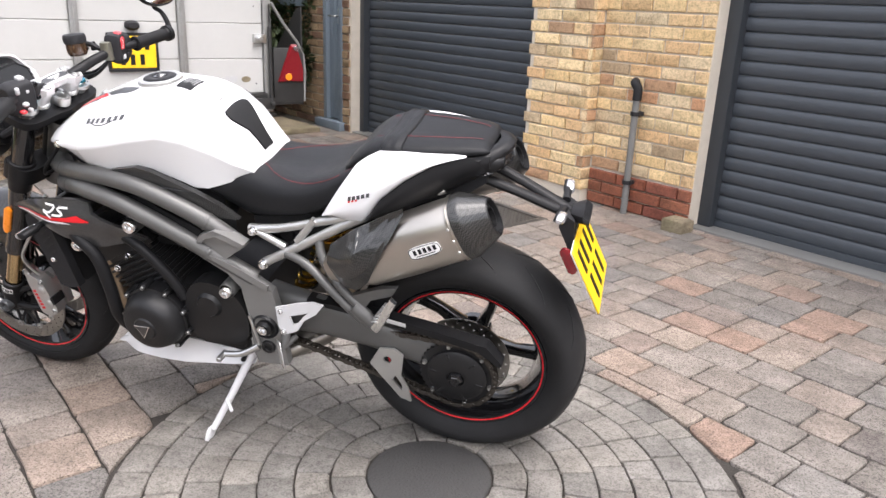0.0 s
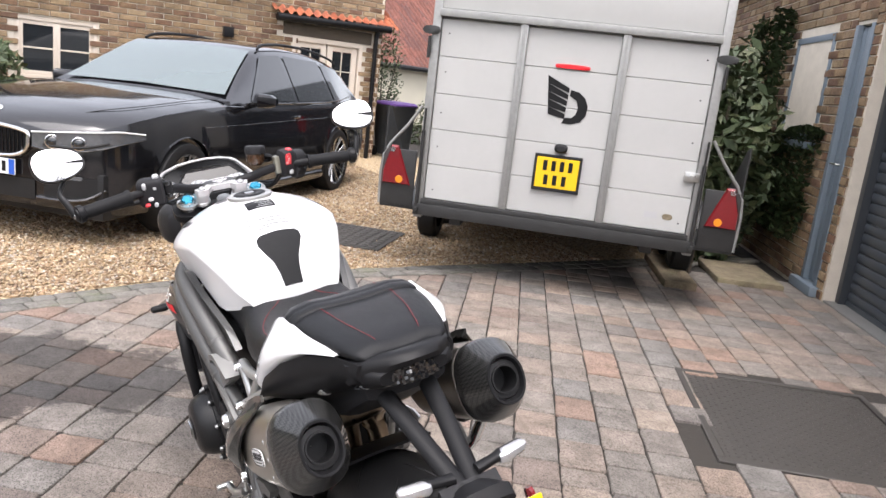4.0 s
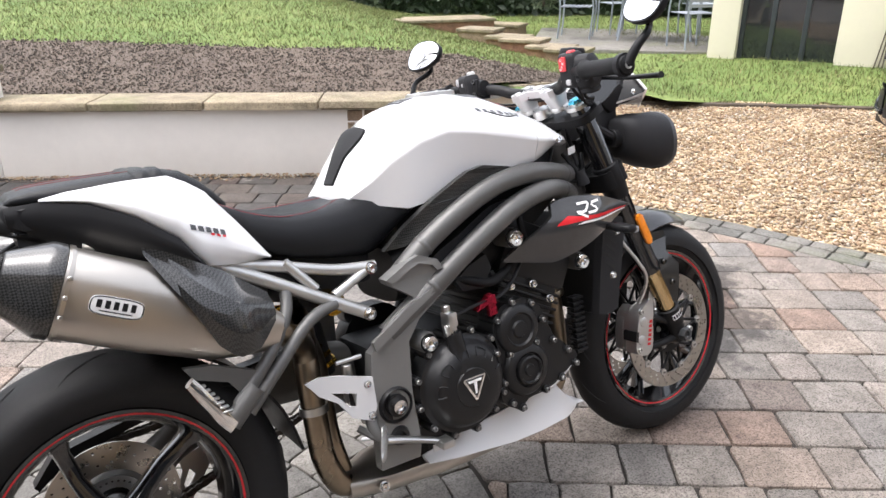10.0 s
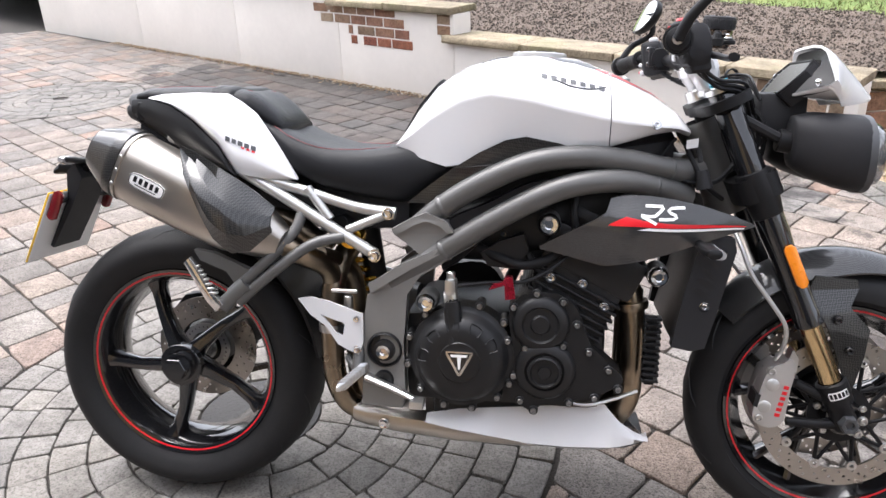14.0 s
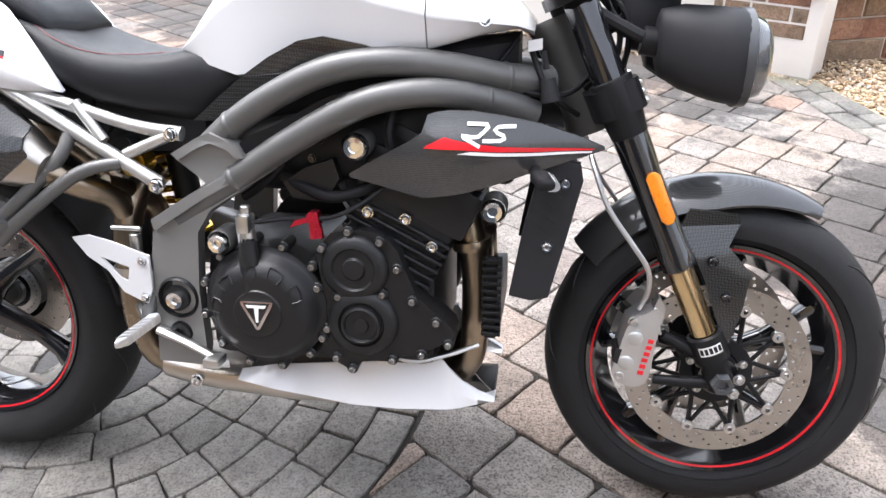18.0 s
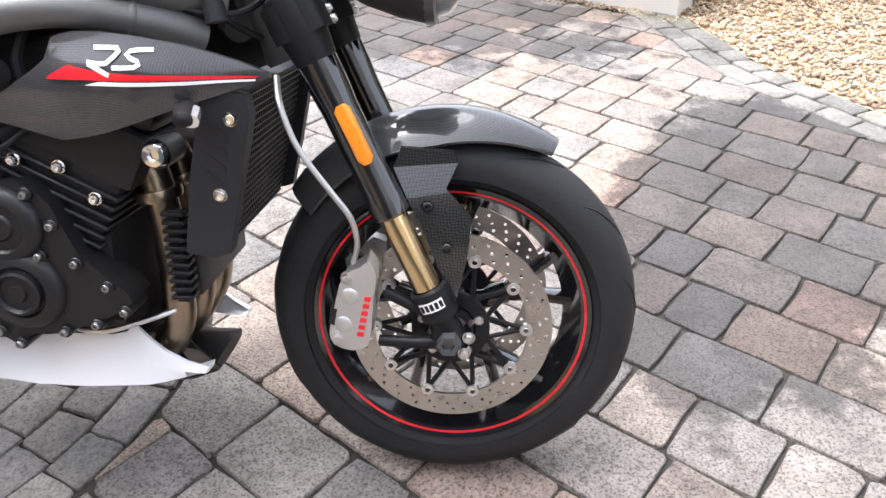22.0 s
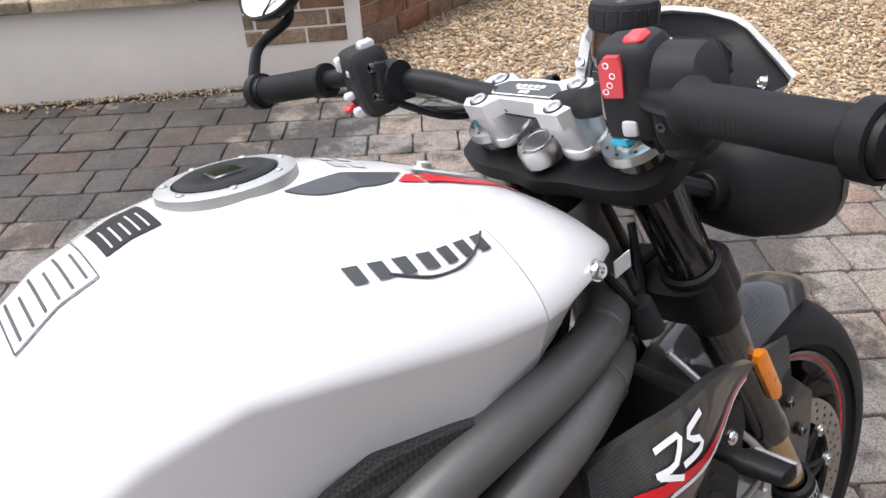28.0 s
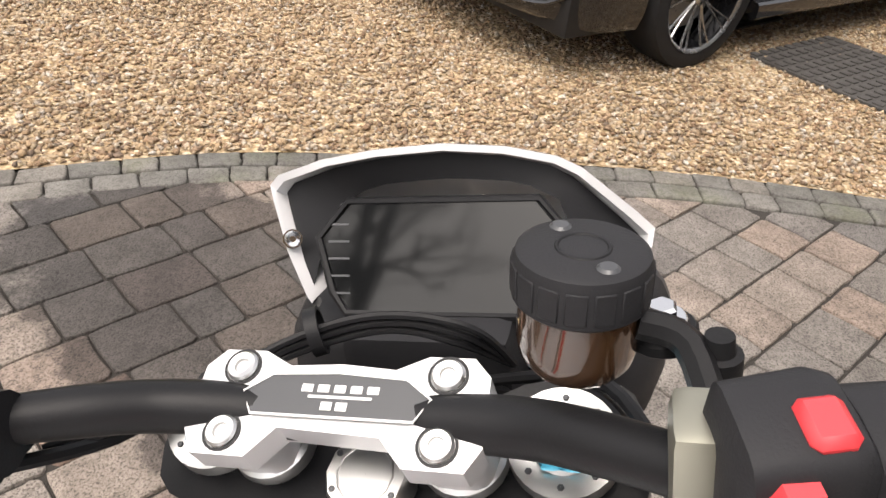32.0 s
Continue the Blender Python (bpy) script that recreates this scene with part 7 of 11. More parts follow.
# yokes
def yoke(t0, t1, rr, name):
    pts = []
    c = fork_at((t0 + t1) / 2, 0)
    out = [(-0.142, -0.030), (-0.142, 0.028), (-0.12, 0.045), (-0.075, 0.040), (-0.04, 0.018), (0.0, 0.012), (0.04, 0.018), (0.075, 0.040), (0.12, 0.045), (0.142, 0.028), (0.142, -0.030), (0.10, -0.048), (0.04, -0.050), (0.0, -0.056), (-0.04, -0.050), (-0.10, -0.048)]
    g = plate([(a * rr, b * rr) for a, b in out], -0.5 * (t1 - t0) * 0.69, 0.5 * (t1 - t0) * 0.69, k=3)
    fwd = Vector((-fd.z, 0, fd.x))
    m = Matrix((Vector((0, 1, 0)), fd, fwd)).transposed().to_4x4()
    return part(name, shift(g, Matrix.Translation(c) @ m), "black_satin", bike, "black fork yoke")


yoke(0.042, 0.070, 1.0, "top_yoke")
yoke(0.275, 0.345, 0.92, "bottom_yoke")
sc = fork_at(0.02, 0) + Vector((-0.026, 0, -0.008))
part("stem_nut", lathe([(0.0001, 0.0112), (0.0150, 0.0112), (0.0158, 0.0104), (0.0166, 0.0112), (0.0218, 0.0115), (0.0236, 0.008), (0.0236, -0.01)], 12, m=along(sc, sc - fd)), "alloy", bike, "machined hexagonal steering nut")
part("stem_dots", join(*[lathe([(0.0001, 0.0122), (0.0018, 0.0122), (0.002, 0.011)], 6, m=along(sc, sc - fd) @ Matrix.Translation((0.0192 * math.cos(i * 1.047 + 0.5), 0.0192 * math.sin(i * 1.047 + 0.5), 0))) for i in range(6)]), "graphite", bike)
part("steering_stem", cyl(fork_at(0.06, 0) + Vector((-0.02, 0, 0)), fork_at(0.30, 0) + Vector((-0.02, 0, 0)), 0.030, 24), "black_satin", bike)

# bar clamp in silver-white, with two risers and a dark name panel
CL = Matrix.Translation((1.131, 0.006, 0.989)) @ Matrix.Rotation(radians(-21), 4, 'Y')
prof = [(-0.030, -0.078), (-0.030, -0.045), (-0.016, -0.030), (-0.014, 0.030), (-0.030, 0.045), (-0.030, 0.078), (-0.018, 0.086), (0.018, 0.086), (0.028, 0.076), (0.028, 0.050), (0.020, 0.032), (0.022, 0.0), (0.020, -0.032), (0.028, -0.050), (0.028, -0.076), (0.018, -0.086), (-0.018, -0.086)]
clamp_g = plate([(a, b * 0.90) for a, b in prof], -0.009, 0.009)
sw = Matrix(((1, 0, 0, 0), (0, 0, 1, 0), (0, 1, 0, 0), (0, 0, 0, 1)))
clamp = part("bar_clamp", shift(clamp_g, CL @ Matrix.Translation((0, 0, 0.008)) @ sw), "clamp_silver", bike, "silver-white handlebar clamp", sharp=30)
for s in (-1, 1):
    hb = CL @ Vector((0, s * 0.056, -0.004))
    part("clamp_saddle", shift(loft([oval((0, s * 0.056, z), a, b, 18, 3.2, (1, 0, 0), (0, 1, 0)) for z, a, b in ((0.0165, 0.026, 0.020), (0.012, 0.028, 0.022), (-0.010, 0.027, 0.022), (-0.020, 0.023, 0.020), (-0.036, 0.021, 0.020))]), CL), "clamp_silver", bike, sharp=50)
    part("riser_foot", shift(lathe([(0.0001, -0.044), (0.024, -0.044), (0.025, -0.040), (0.024, -0.034), (0.021, -0.032)], 24, (0, s * 0.056, 0)), CL), "alloy", bike)
    for x in (-0.018, 0.018):
        part("clamp_screw", shift(lathe([(0.0001, 0.0150), (0.0038, 0.0150), (0.0042, 0.0192), (0.0074, 0.0196), (0.0086, 0.0184), (0.0088, 0.012)], 20, (x, s * 0.056, 0)), CL), "alloy", clamp)
        part("socket", shift(lathe([(0.0001, 0.0162), (0.0037, 0.0160)], 6, (x, s * 0.056, 0)), CL), "engine_dark", clamp)
        part("screw_well", shift(lathe([(0.0089, 0.0176), (0.0104, 0.0176), (0.0104, 0.010)], 20, (x, s * 0.056, 0)), CL), "engine_dark", clamp)
nm = part("name_panel", shift(plate([(-0.008, -0.043), (-0.008, 0.043), (0.004, 0.050), (0.014, 0.036), (0.016, 0.0), (0.014, -0.036), (0.004, -0.050)], 0.0172, 0.0188), CL @ sw), "graphite", clamp, "dark name panel with pale bars")
part("name_rim", shift(tube([(a, 0.0190, b) for a, b in ((-0.008, -0.043), (-0.008, 0.043), (0.004, 0.050), (0.014, 0.036), (0.016, 0.0), (0.014, -0.036), (0.004, -0.050))], 0.0007, 5, 1, closed=True), CL @ sw), "plate_white", nm)
for i in range(5):
    part("name_bar", shift(box(0.005, -0.023 + 0.0088 * i, 0.0188, 0.0092, -0.0168 + 0.0088 * i, 0.0194, 0.0003), CL), "plate_white", nm)
part("name_line", shift(box(0.0018, -0.020, 0.0188, 0.0034, 0.014, 0.0194, 0.0003), CL), "plate_white", nm)
for i in range(2):
    part("name_bar", shift(box(-0.0045, -0.008 + 0.008 * i, 0.0188, 0.0, -0.002 + 0.008 * i, 0.0194, 0.0003), CL), "plate_white", nm)

# handlebar
bar_pts = [(1.006, 0.380, 1.018), (1.040, 0.268, 1.028), (1.062, 0.205, 1.029), (1.098, 0.135, 1.016), (1.122, 0.090, 1.000), (1.131, 0.006, 0.990), (1.122, -0.080, 1.000), (1.100, -0.125, 1.016), (1.070, -0.18, 1.030), (1.050, -0.24, 1.030), (1.030, -0.365, 1.027)]
part("handlebar", tube(bar_pts, [0.0111, 0.0111, 0.0115, 0.0135, 0.0143, 0.0143, 0.0143, 0.0135, 0.0115, 0.0111, 0.0111], 18, 6), "black_satin", bike, "black tapered handlebar")
for s, e, i_ in ((1, Vector((1.004, 0.392, 1.017)), Vector((1.041, 0.262, 1.028))), (-1, Vector((1.028, -0.380, 1.027)), Vector((1.049, -0.246, 1.030)))):
    m = along(i_, e)
    gp = part("grip", lathe([(0.0112, 0.0), (0.0205, 0.0), (0.021, 0.006), (0.0175, 0.012), (0.0172, 0.05), (0.0176, 0.085), (0.0175, 0.118), (0.016, 0.122), (0.0112, 0.122)], 24, m=m), "rubber", bike, "fine-textured black rubber grip")
    part("grip_ribs", join(*[lathe([(0.0172, 0.018 + 0.0045 * j), (0.0176, 0.0195 + 0.0045 * j), (0.0172, 0.021 + 0.0045 * j)], 20, m=m) for j in range(20)]), "rubber", gp)
    be = part("bar_end", lathe([(0.0001, 0.150), (0.010, 0.150), (0.018, 0.146), (0.020, 0.140), (0.020, 0.128), (0.017, 0.122)], 22, m=m), "black_satin", bike, "black bar-end weight")
    part("bar_end_screw", lathe([(0.0001, 0.1495), (0.004, 0.1495), (0.005, 0.152), (0.0085, 0.152), (0.009, 0.149)], 14, m=m), "alloy", be)
    part("mirror_mount", lathe([(0.0205, 0.127), (0.0235, 0.128), (0.0235, 0.141), (0.0205, 0.142)], 22, m=m), "black_satin", bike)
    mc = Vector((1.066, s * 0.412, 1.142))
    b0 = e + (e - i_).normalized() * 0.012
    part("mirror_stem", tube([b0, b0 + Vector((0.014, s * 0.012, 0.030)), b0 + Vector((0.035, s * 0.022, 0.055)), mc + Vector((0.012, s * -0.004, -0.045)), mc + Vector((0.012, 0, -0.01))], [0.009, 0.0075, 0.0065, 0.006, 0.007], 10, 5, flat=1.2), "black_satin", bike, "curved black bar-end mirror stem")
    # mirror head faces back and up; egg outline
    back = Vector((-1.0, -s * 0.20, 0.55)).normalized()
    side = Vector((0, 0, 1)).cross(back).normalized()
    up = back.cross(side)

    def egg(k, dd, n=28):
        o = []
        for q in range(n):
            t = 2 * math.pi * q / n
            cx_, sx_ = math.cos(t), math.sin(t)
            w = 0.062 * k * (1.0)
            h = 0.043 * k * (1.0 + 0.20 * cx_ * (1 if side.y * s > 0 else -1))
            o.append(mc + side * (w * math.copysign(abs(cx_) ** 0.85, cx_)) + up * (h * math.copysign(abs(sx_) ** 0.85, sx_)) + back * dd)
        return o
    mh = part("mirror_housing", loft([egg(0.96, 0.003), egg(1.04, 0.004), egg(1.06, 0.0), egg(1.03, -0.010), egg(0.80, -0.018), egg(0.35, -0.022)]), "black_satin", bike, "oval black mirror head", sharp=60)
    part("mirror_glass", loft([egg(k, 0.0045 + 0.0036 * (1 - k * k)) for k in (0.97, 0.85, 0.7, 0.55, 0.4, 0.25, 0.1, 0.01)], False, False), "mirror", mh, "slightly domed mirror glass", sharp=80)

# right: master cylinder, reservoir, switch block; left: clutch lever, switches
res = part("brake_reservoir", lathe([(0.0001, -0.052), (0.024, -0.052), (0.028, -0.047), (0.0295, -0.040), (0.0295, -0.018)], 32, m=pose(1.140, -0.118, 1.084, 6, 4, 0) @ Matrix.Diagonal((0.90, 0.90, 1.03, 1))), "smoked", bike, "smoked brown brake fluid reservoir")
part("reservoir_lid", lathe([(0.0001, 0.0035), (0.028, 0.0035), (0.031, 0.002), (0.0325, -0.002), (0.0325, -0.018), (0.030, -0.020), (0.028, -0.020)], 48, m=pose(1.140, -0.118, 1.084, 6, 4, 0) @ Matrix.Diagonal((0.90, 0.90, 1.03, 1))), "black_plastic", res, "black ribbed reservoir lid")
part("lid_ring", lathe([(0.010, 0.0036), (0.0105, 0.0042), (0.0115, 0.0042), (0.012, 0.0036)], 28, m=pose(1.140, -0.118, 1.084, 6, 4, 0)), "black_satin", res)
for i in range(16):
    a = i * math.pi / 8
    part("lid_rib", shift(box(-0.0010, -0.0045, -0.0165, 0.0007, 0.0045, -0.002, 0.0005), pose(1.140, -0.118, 1.084, 6, 4, 0) @ Matrix.Rotation(a, 4, "Z") @ Matrix.Translation((0.0290, 0, 0))), "black_plastic", res)
for x, y in ((0.018, 0.012), (-0.018, -0.012)):
    part("lid_screw", lathe([(0.0001, 0.0048), (0.004, 0.0048), (0.0055, 0.0036)], 12, m=pose(1.140, -0.118, 1.084, 6, 4, 0) @ Matrix.Diagonal((0.90, 0.90, 1.03, 1)) @ Matrix.Translation((x, y, 0))), "graphite", res)
LV = Matrix.Translation((1.140, -0.118, 1.084)) @ Matrix.Rotation(radians(-42), 4, 'Z')
for ty, tz in (("MAX", -0.027), ("MIN", -0.042)):
    part("level_word", shift(glyphs(ty, 0.0062, 0.0003), LV @ Matrix.Translation((-0.0274, 0.006, tz)) @ Matrix(((0, 0, -1, 0), (-1, 0, 0, 0), (0, 1, 0, 0), (0, 0, 0, 1)))), "gold_tube", res, fix=False)
part("level_window", join(*[tube([LV @ Vector((-0.0272, a, b)), LV @ Vector((-0.0272, c, d))], 0.0004, 4, 1) for a, b, c, d in ((-0.008, -0.030, 0.008, -0.030), (-0.008, -0.044, 0.008, -0.044), (-0.008, -0.030, -0.008, -0.044), (0.008, -0.030, 0.008, -0.044))]), "gold_tube", res)
part("reservoir_bracket", join(tube([(1.132, -0.140, 1.055), (1.128, -0.160, 1.048), (1.10, -0.170, 1.030)], 0.007, 8, 4), cyl((1.148, -0.150, 1.034), (1.148, -0.150, 1.042), 0.016, 18), cyl((1.148, -0.150, 1.042), (1.148, -0.150, 1.045), 0.012, 18)), "black_satin", bike)
part("bracket_bolt", join(cyl((1.148, -0.150, 1.044), (1.148, -0.150, 1.053), 0.0070, 6), cyl((1.148, -0.150, 1.044), (1.148, -0.150, 1.0465), 0.0110, 20)), "chrome", bike)
mcy = part("master_cylinder", join(box(1.064, -0.173, 1.006, 1.094, -0.151, 1.058, 0.006), tube([(1.095, -0.165, 1.025), (1.085, -0.190, 1.028), (1.075, -0.225, 1.030)], 0.014, 12, 3), cyl((1.088, -0.180, 1.03), (1.090, -0.182, 1.052), 0.008, 12)), "bronze_grey", bike, "bronze-grey radial brake master cylinder")
part("up_word", shift(glyphs("UP", 0.009, 0.0003), Matrix.Translation((1.0637, -0.169, 1.018)) @ Matrix(((0, 0, -1, 0), (-1, 0, 0, 0), (0, 1, 0, 0), (0, 0, 0, 1)))), "graphite", mcy, fix=False)
part("bleed_cap", lathe([(0.0001, 0.022), (0.006, 0.022), (0.007, 0.014), (0.010, 0.013), (0.010, 0.0)], 14, m=along((1.128, -0.172, 1.030), (1.136, -0.173, 1.2))), "rubber", mcy)
part("brake_lever", tube([(1.092, -0.195, 1.016), (1.114, -0.24, 1.010), (1.118, -0.31, 1.002), (1.110, -0.385, 0.999), (1.109, -0.402, 0.999)], [0.010, 0.0075, 0.0065, 0.007, 0.009], 10, 5, flat=0.8), "black_satin", bike, "black brake lever")
part("clutch_lever", tube([(1.085, 0.195, 1.000), (1.104, 0.24, 0.996), (1.104, 0.31, 0.992), (1.092, 0.385, 0.990), (1.090, 0.402, 0.990)], [0.010, 0.0075, 0.0065, 0.007, 0.009], 10, 5, flat=0.8), "black_satin", bike, "black clutch lever")
for z in (1.012, 1.044):
    part("perch_screw", bolt((1.047, 0.160, z), (-1, 0, 0.2), 0.006, 0.006), "black_gloss", bike)
part("clutch_perch", join(tube([(1.072, 0.150, 1.026), (1.068, 0.172, 1.028)], 0.021, 16, 1), box(1.046, 0.150, 1.006, 1.060, 0.168, 1.050, 0.005), box(1.06, 0.160, 0.998, 1.105, 0.190, 1.018, 0.005)), "black_satin", bike)
part("cable_adjuster", join(cyl((1.10, 0.18, 1.003), (1.108, 0.135, 1.004), 0.009, 12), cyl((1.108, 0.135, 1.004), (1.113, 0.11, 1.005), 0.0065, 12)), "alloy", bike, "knurled cable adjuster")
for s, c in ((-1, Vector((1.070, -0.187, 1.036))), (1, Vector((1.062, 0.203, 1.026)))):
    sbm = Matrix.Translation(c) @ Matrix.Rotation(radians(-14 * s), 4, 'Z') @ Matrix.Rotation(radians(-8), 4, 'Y')
    hw = 0.022 if s < 0 else 0.034
    blk = part("switch_block", shift(loft([oval((0, s * t * hw, 0.0), a, b, 24, 4.6, (1, 0, 0), (0, 0, 1)) for t, a, b in ((-1, 0.018, 0.031), (-0.85, 0.023, 0.038), (0.45, 0.024, 0.040), (0.82, 0.022, 0.037), (1, 0.019, 0.030))]), sbm), "black_plastic", bike, "black handlebar switch block")
    if s < 0:
        part("stop_switch", shift(plate([(-0.008, 0.001), (0.007, 0.001), (0.009, 0.006), (0.008, 0.026), (0.003, 0.032), (-0.008, 0.032), (-0.010, 0.024)], 0.018, 0.0262), sbm @ Matrix.Translation((0, 0.008, 0)) @ Matrix.Rotation(radians(90), 4, 'Z')), "red_switch", blk, "red engine stop switch")
        for y, z in ((-0.001, 0.026), (-0.005, 0.018), (-0.002, 0.011), (0.002, 0.006)):
            part("switch_mark", shift(lathe([(0.0016, -0.0263), (0.0021, -0.0266), (0.0026, -0.0263)], 14, m=Matrix.Translation((0, y + 0.011, z)) @ Matrix.Rotation(radians(90), 4, 'Y')), sbm), "plate_white", blk)
        part("hazard_switch", shift(box(-0.016, -0.015, 0.035, 0.004, 0.001, 0.0425, 0.003), sbm), "red_switch", blk, "red hazard switch")
        part("home_button", shift(box(-0.0265, -0.007, -0.031, -0.018, 0.006, -0.018, 0.004), sbm), "button_grey", blk, "grey home button")
        part("throttle_housing", shift(loft([oval((0, -0.018 - t, -0.009), a, b, 20, 3.0, (1, 0, 0), (0, 0, 1)) for t, a, b in ((0.0, 0.022, 0.034), (0.004, 0.026, 0.040), (0.034, 0.025, 0.038), (0.042, 0.021, 0.026))]), sbm), "black_plastic", bike)
        part("cable_box", shift(loft([oval((0.004, -0.036, z), a, b, 16, 4, (1, 0, 0), (0, 1, 0)) for z, a, b in ((-0.030, 0.020, 0.018), (-0.050, 0.021, 0.019), (-0.056, 0.016, 0.014))]), sbm), "black_plastic", bike, "black throttle cable box")
        for yy3 in (-0.026, -0.048):
            part("housing_screw", shift(bolt((-0.024, yy3, -0.022), (-1, 0, 0), 0.004, 0.003), sbm), "graphite", bike)
        part("throttle_cable", tube([c + Vector((0.02, 0.0, -0.03)), (1.135, -0.155, 0.972), (1.195, -0.115, 0.965), (1.235, -0.03, 0.92)], 0.0040, 8, 6), "black_satin", bike)
        part("throttle_cable", tube([c + Vector((0.02, 0.01, -0.035)), (1.135, -0.150, 0.960), (1.195, -0.108, 0.945), (1.23, -0.05, 0.88)], 0.0040, 8, 6), "black_satin", bike)
    else:
        for px, py, pz, sx, sz, mt, lb in ((1.056, 0.187, 1.066, 0.016, 0.012, "button_grey", "grey dip switch"), (1.042, 0.222, 1.048, 0.010, 0.018, "button_grey", "grey indicator switch"), (1.040, 0.196, 1.040, 0.011, 0.011, "button_grey", "grey mode button"), (1.038, 0.211, 1.012, 0.014, 0.009, "button_grey", "grey toggle"), (1.040, 0.200, 0.994, 0.010, 0.012, "button_grey", "grey thumb stick"), (1.040, 0.222, 0.996, 0.014, 0.008, "red_switch", "red horn button")):
            part("switch_button", shift(box(-0.007, -sx / 2, -sz / 2, 0.012, sx / 2, sz / 2, 0.0028), Matrix.Translation((px, py, pz)) @ sbm.to_3x3().to_4x4()), mt, blk, lb)
    part("switch_lead", tube([c + Vector((0.0, -s * 0.025, -0.02)), (1.125, s * 0.150, 0.968), (1.195, s * 0.110, 0.955), (1.235, s * 0.04, 0.90)], 0.0045, 8, 6), "black_satin", bike)
for i in range(3):
    o = 0.0055 * i
    part("dash_cable", tube([(1.10, 0.172, 0.978 + o * 0.5), (1.155, 0.115 + o, 0.972), (1.200, 0.060, 0.974 + o), (1.222, 0.012, 0.974 + o), (1.224, -0.030 - o, 0.964 + o), (1.238, -0.062, 0.935)], 0.0028, 7, 7), "black_satin", bike)
part("cable_tie", lathe([(0.013, -0.004), (0.0155, -0.004), (0.0155, 0.004), (0.013, 0.004)], 16, m=along((1.206, 0.052, 0.984), (1.222, 0.012, 0.988))), "black_satin", bike)

# instrument and fly screen
DM = Matrix.Translation((1.300, -0.004, 0.980)) @ Matrix.Rotation(radians(42), 4, 'Y')       # its x axis points into the dash
hexo = [(-0.094, 0.012), (-0.072, 0.040), (0.072, 0.040), (0.094, 0.012), (0.080, -0.030), (0.068, -0.046), (-0.068, -0.046), (-0.080, -0.030)]
rot = Matrix(((0, 1, 0, 0), (1, 0, 0, 0), (0, 0, 1, 0), (0, 0, 0, 1)))
dash = part("instrument", shift(plate([(a, b) for a, b in hexo], 0.0, 0.035), DM @ rot), "black_plastic", bike, "black instrument housing")
part("display", shift(plate([(a * 0.93, b * 0.90) for a, b in hexo], -0.0025, 0.0), DM @ rot), "dash_glass", dash, "dark glossy display")
part("display_rim", shift(tube([(a * 0.97, -0.002, b * 0.95) for a, b in hexo], 0.003, 6, 1, closed=True), DM @ rot), "black_satin", dash)
part("icon_bars", join(*[shift(plate([(0.064 + 0.001 * j, -0.030 + 0.0125 * j), (0.080 + 0.001 * j, -0.030 + 0.0125 * j), (0.080 + 0.001 * j, -0.0285 + 0.0125 * j), (0.064 + 0.001 * j, -0.0285 + 0.0125 * j)], -0.0032, -0.0024), DM @ rot) for j in range(5)]), "graphite", dash)
# fly screen: its rear edge (y, x, z) from the lower left corner over the crown
F_OUT = [(0.095, 1.280, 0.955), (0.115, 1.305, 0.978), (0.134, 1.338, 1.005), (0.139, 1.348, 1.012), (0.128, 1.345, 1.022), (0.102, 1.338, 1.032), (0.085, 1.336, 1.038), (0.045, 1.341, 1.042), (-0.005, 1.345, 1.043),
         (-0.050, 1.345, 1.039), (-0.085, 1.344, 1.031), (-0.102, 1.343, 1.022), (-0.135, 1.346, 0.988), (-0.150, 1.346, 0.972), (-0.148, 1.335, 0.963), (-0.130, 1.310, 0.955), (-0.105, 1.285, 0.948)]


def screen_row(k):
    """k = 0: rear edge; towards 1 it runs forward and down to the nose."""
    row = []
    for y, x, z in F_OUT:
        e = abs(y) / 0.14
        zr = 0.93 + 0.015 * (1 - e)
        xf = 1.462 - 0.07 * e ** 2
        row.append((x + (xf - x) * k, y * (1 - 0.45 * k ** 1.5), z + (zr - z) * k ** 1.3))
    return row


srows = [screen_row(k) for k in (0, 0.03, 0.2, 0.4, 0.6, 0.8, 1.0)]
irows = [[(x - 0.001, y * 0.97, z - 0.005) for x, y, z in r] for r in srows]
nA = len(srows[0])
L_ = len(srows) * nA
fv, ff = join(loft(srows, False, False), loft(irows, False, False))
ff = list(ff)
for r0 in (0, len(srows) - 1):
    ff += [(r0 * nA + q, r0 * nA + q + 1, r0 * nA + q + 1 + L_, r0 * nA + q + L_) for q in range(nA - 1)]
for e in (0, nA - 1):
    ff += [(i2 * nA + e, (i2 + 1) * nA + e, (i2 + 1) * nA + e + L_, i2 * nA + e + L_) for i2 in range(len(srows) - 1)]
part("fly_screen", (fv, ff), "white_paint", bike, "glossy white fly screen round the dash", sharp=35)
lrows = [[(DM @ Vector((0.012, yy2 * 1.02, zz2)))[:] for yy2, zz2 in [(0.096, -0.046), (0.098, -0.03), (0.094, -0.005), (0.088, 0.018), (0.080, 0.040), (0.060, 0.050), (0.045, 0.054), (0.02, 0.056), (0.0, 0.057), (-0.02, 0.056), (-0.045, 0.054), (-0.060, 0.050), (-0.080, 0.040), (-0.088, 0.018), (-0.094, -0.005), (-0.098, -0.03), (-0.096, -0.046)]]] + [[(x + 0.004, y * 0.93, z - 0.009) for x, y, z in screen_row(0.02)]]
part("screen_lining", loft(lrows, False, False), "black_satin", bike, "black inner lining between dash and screen", sharp=35)
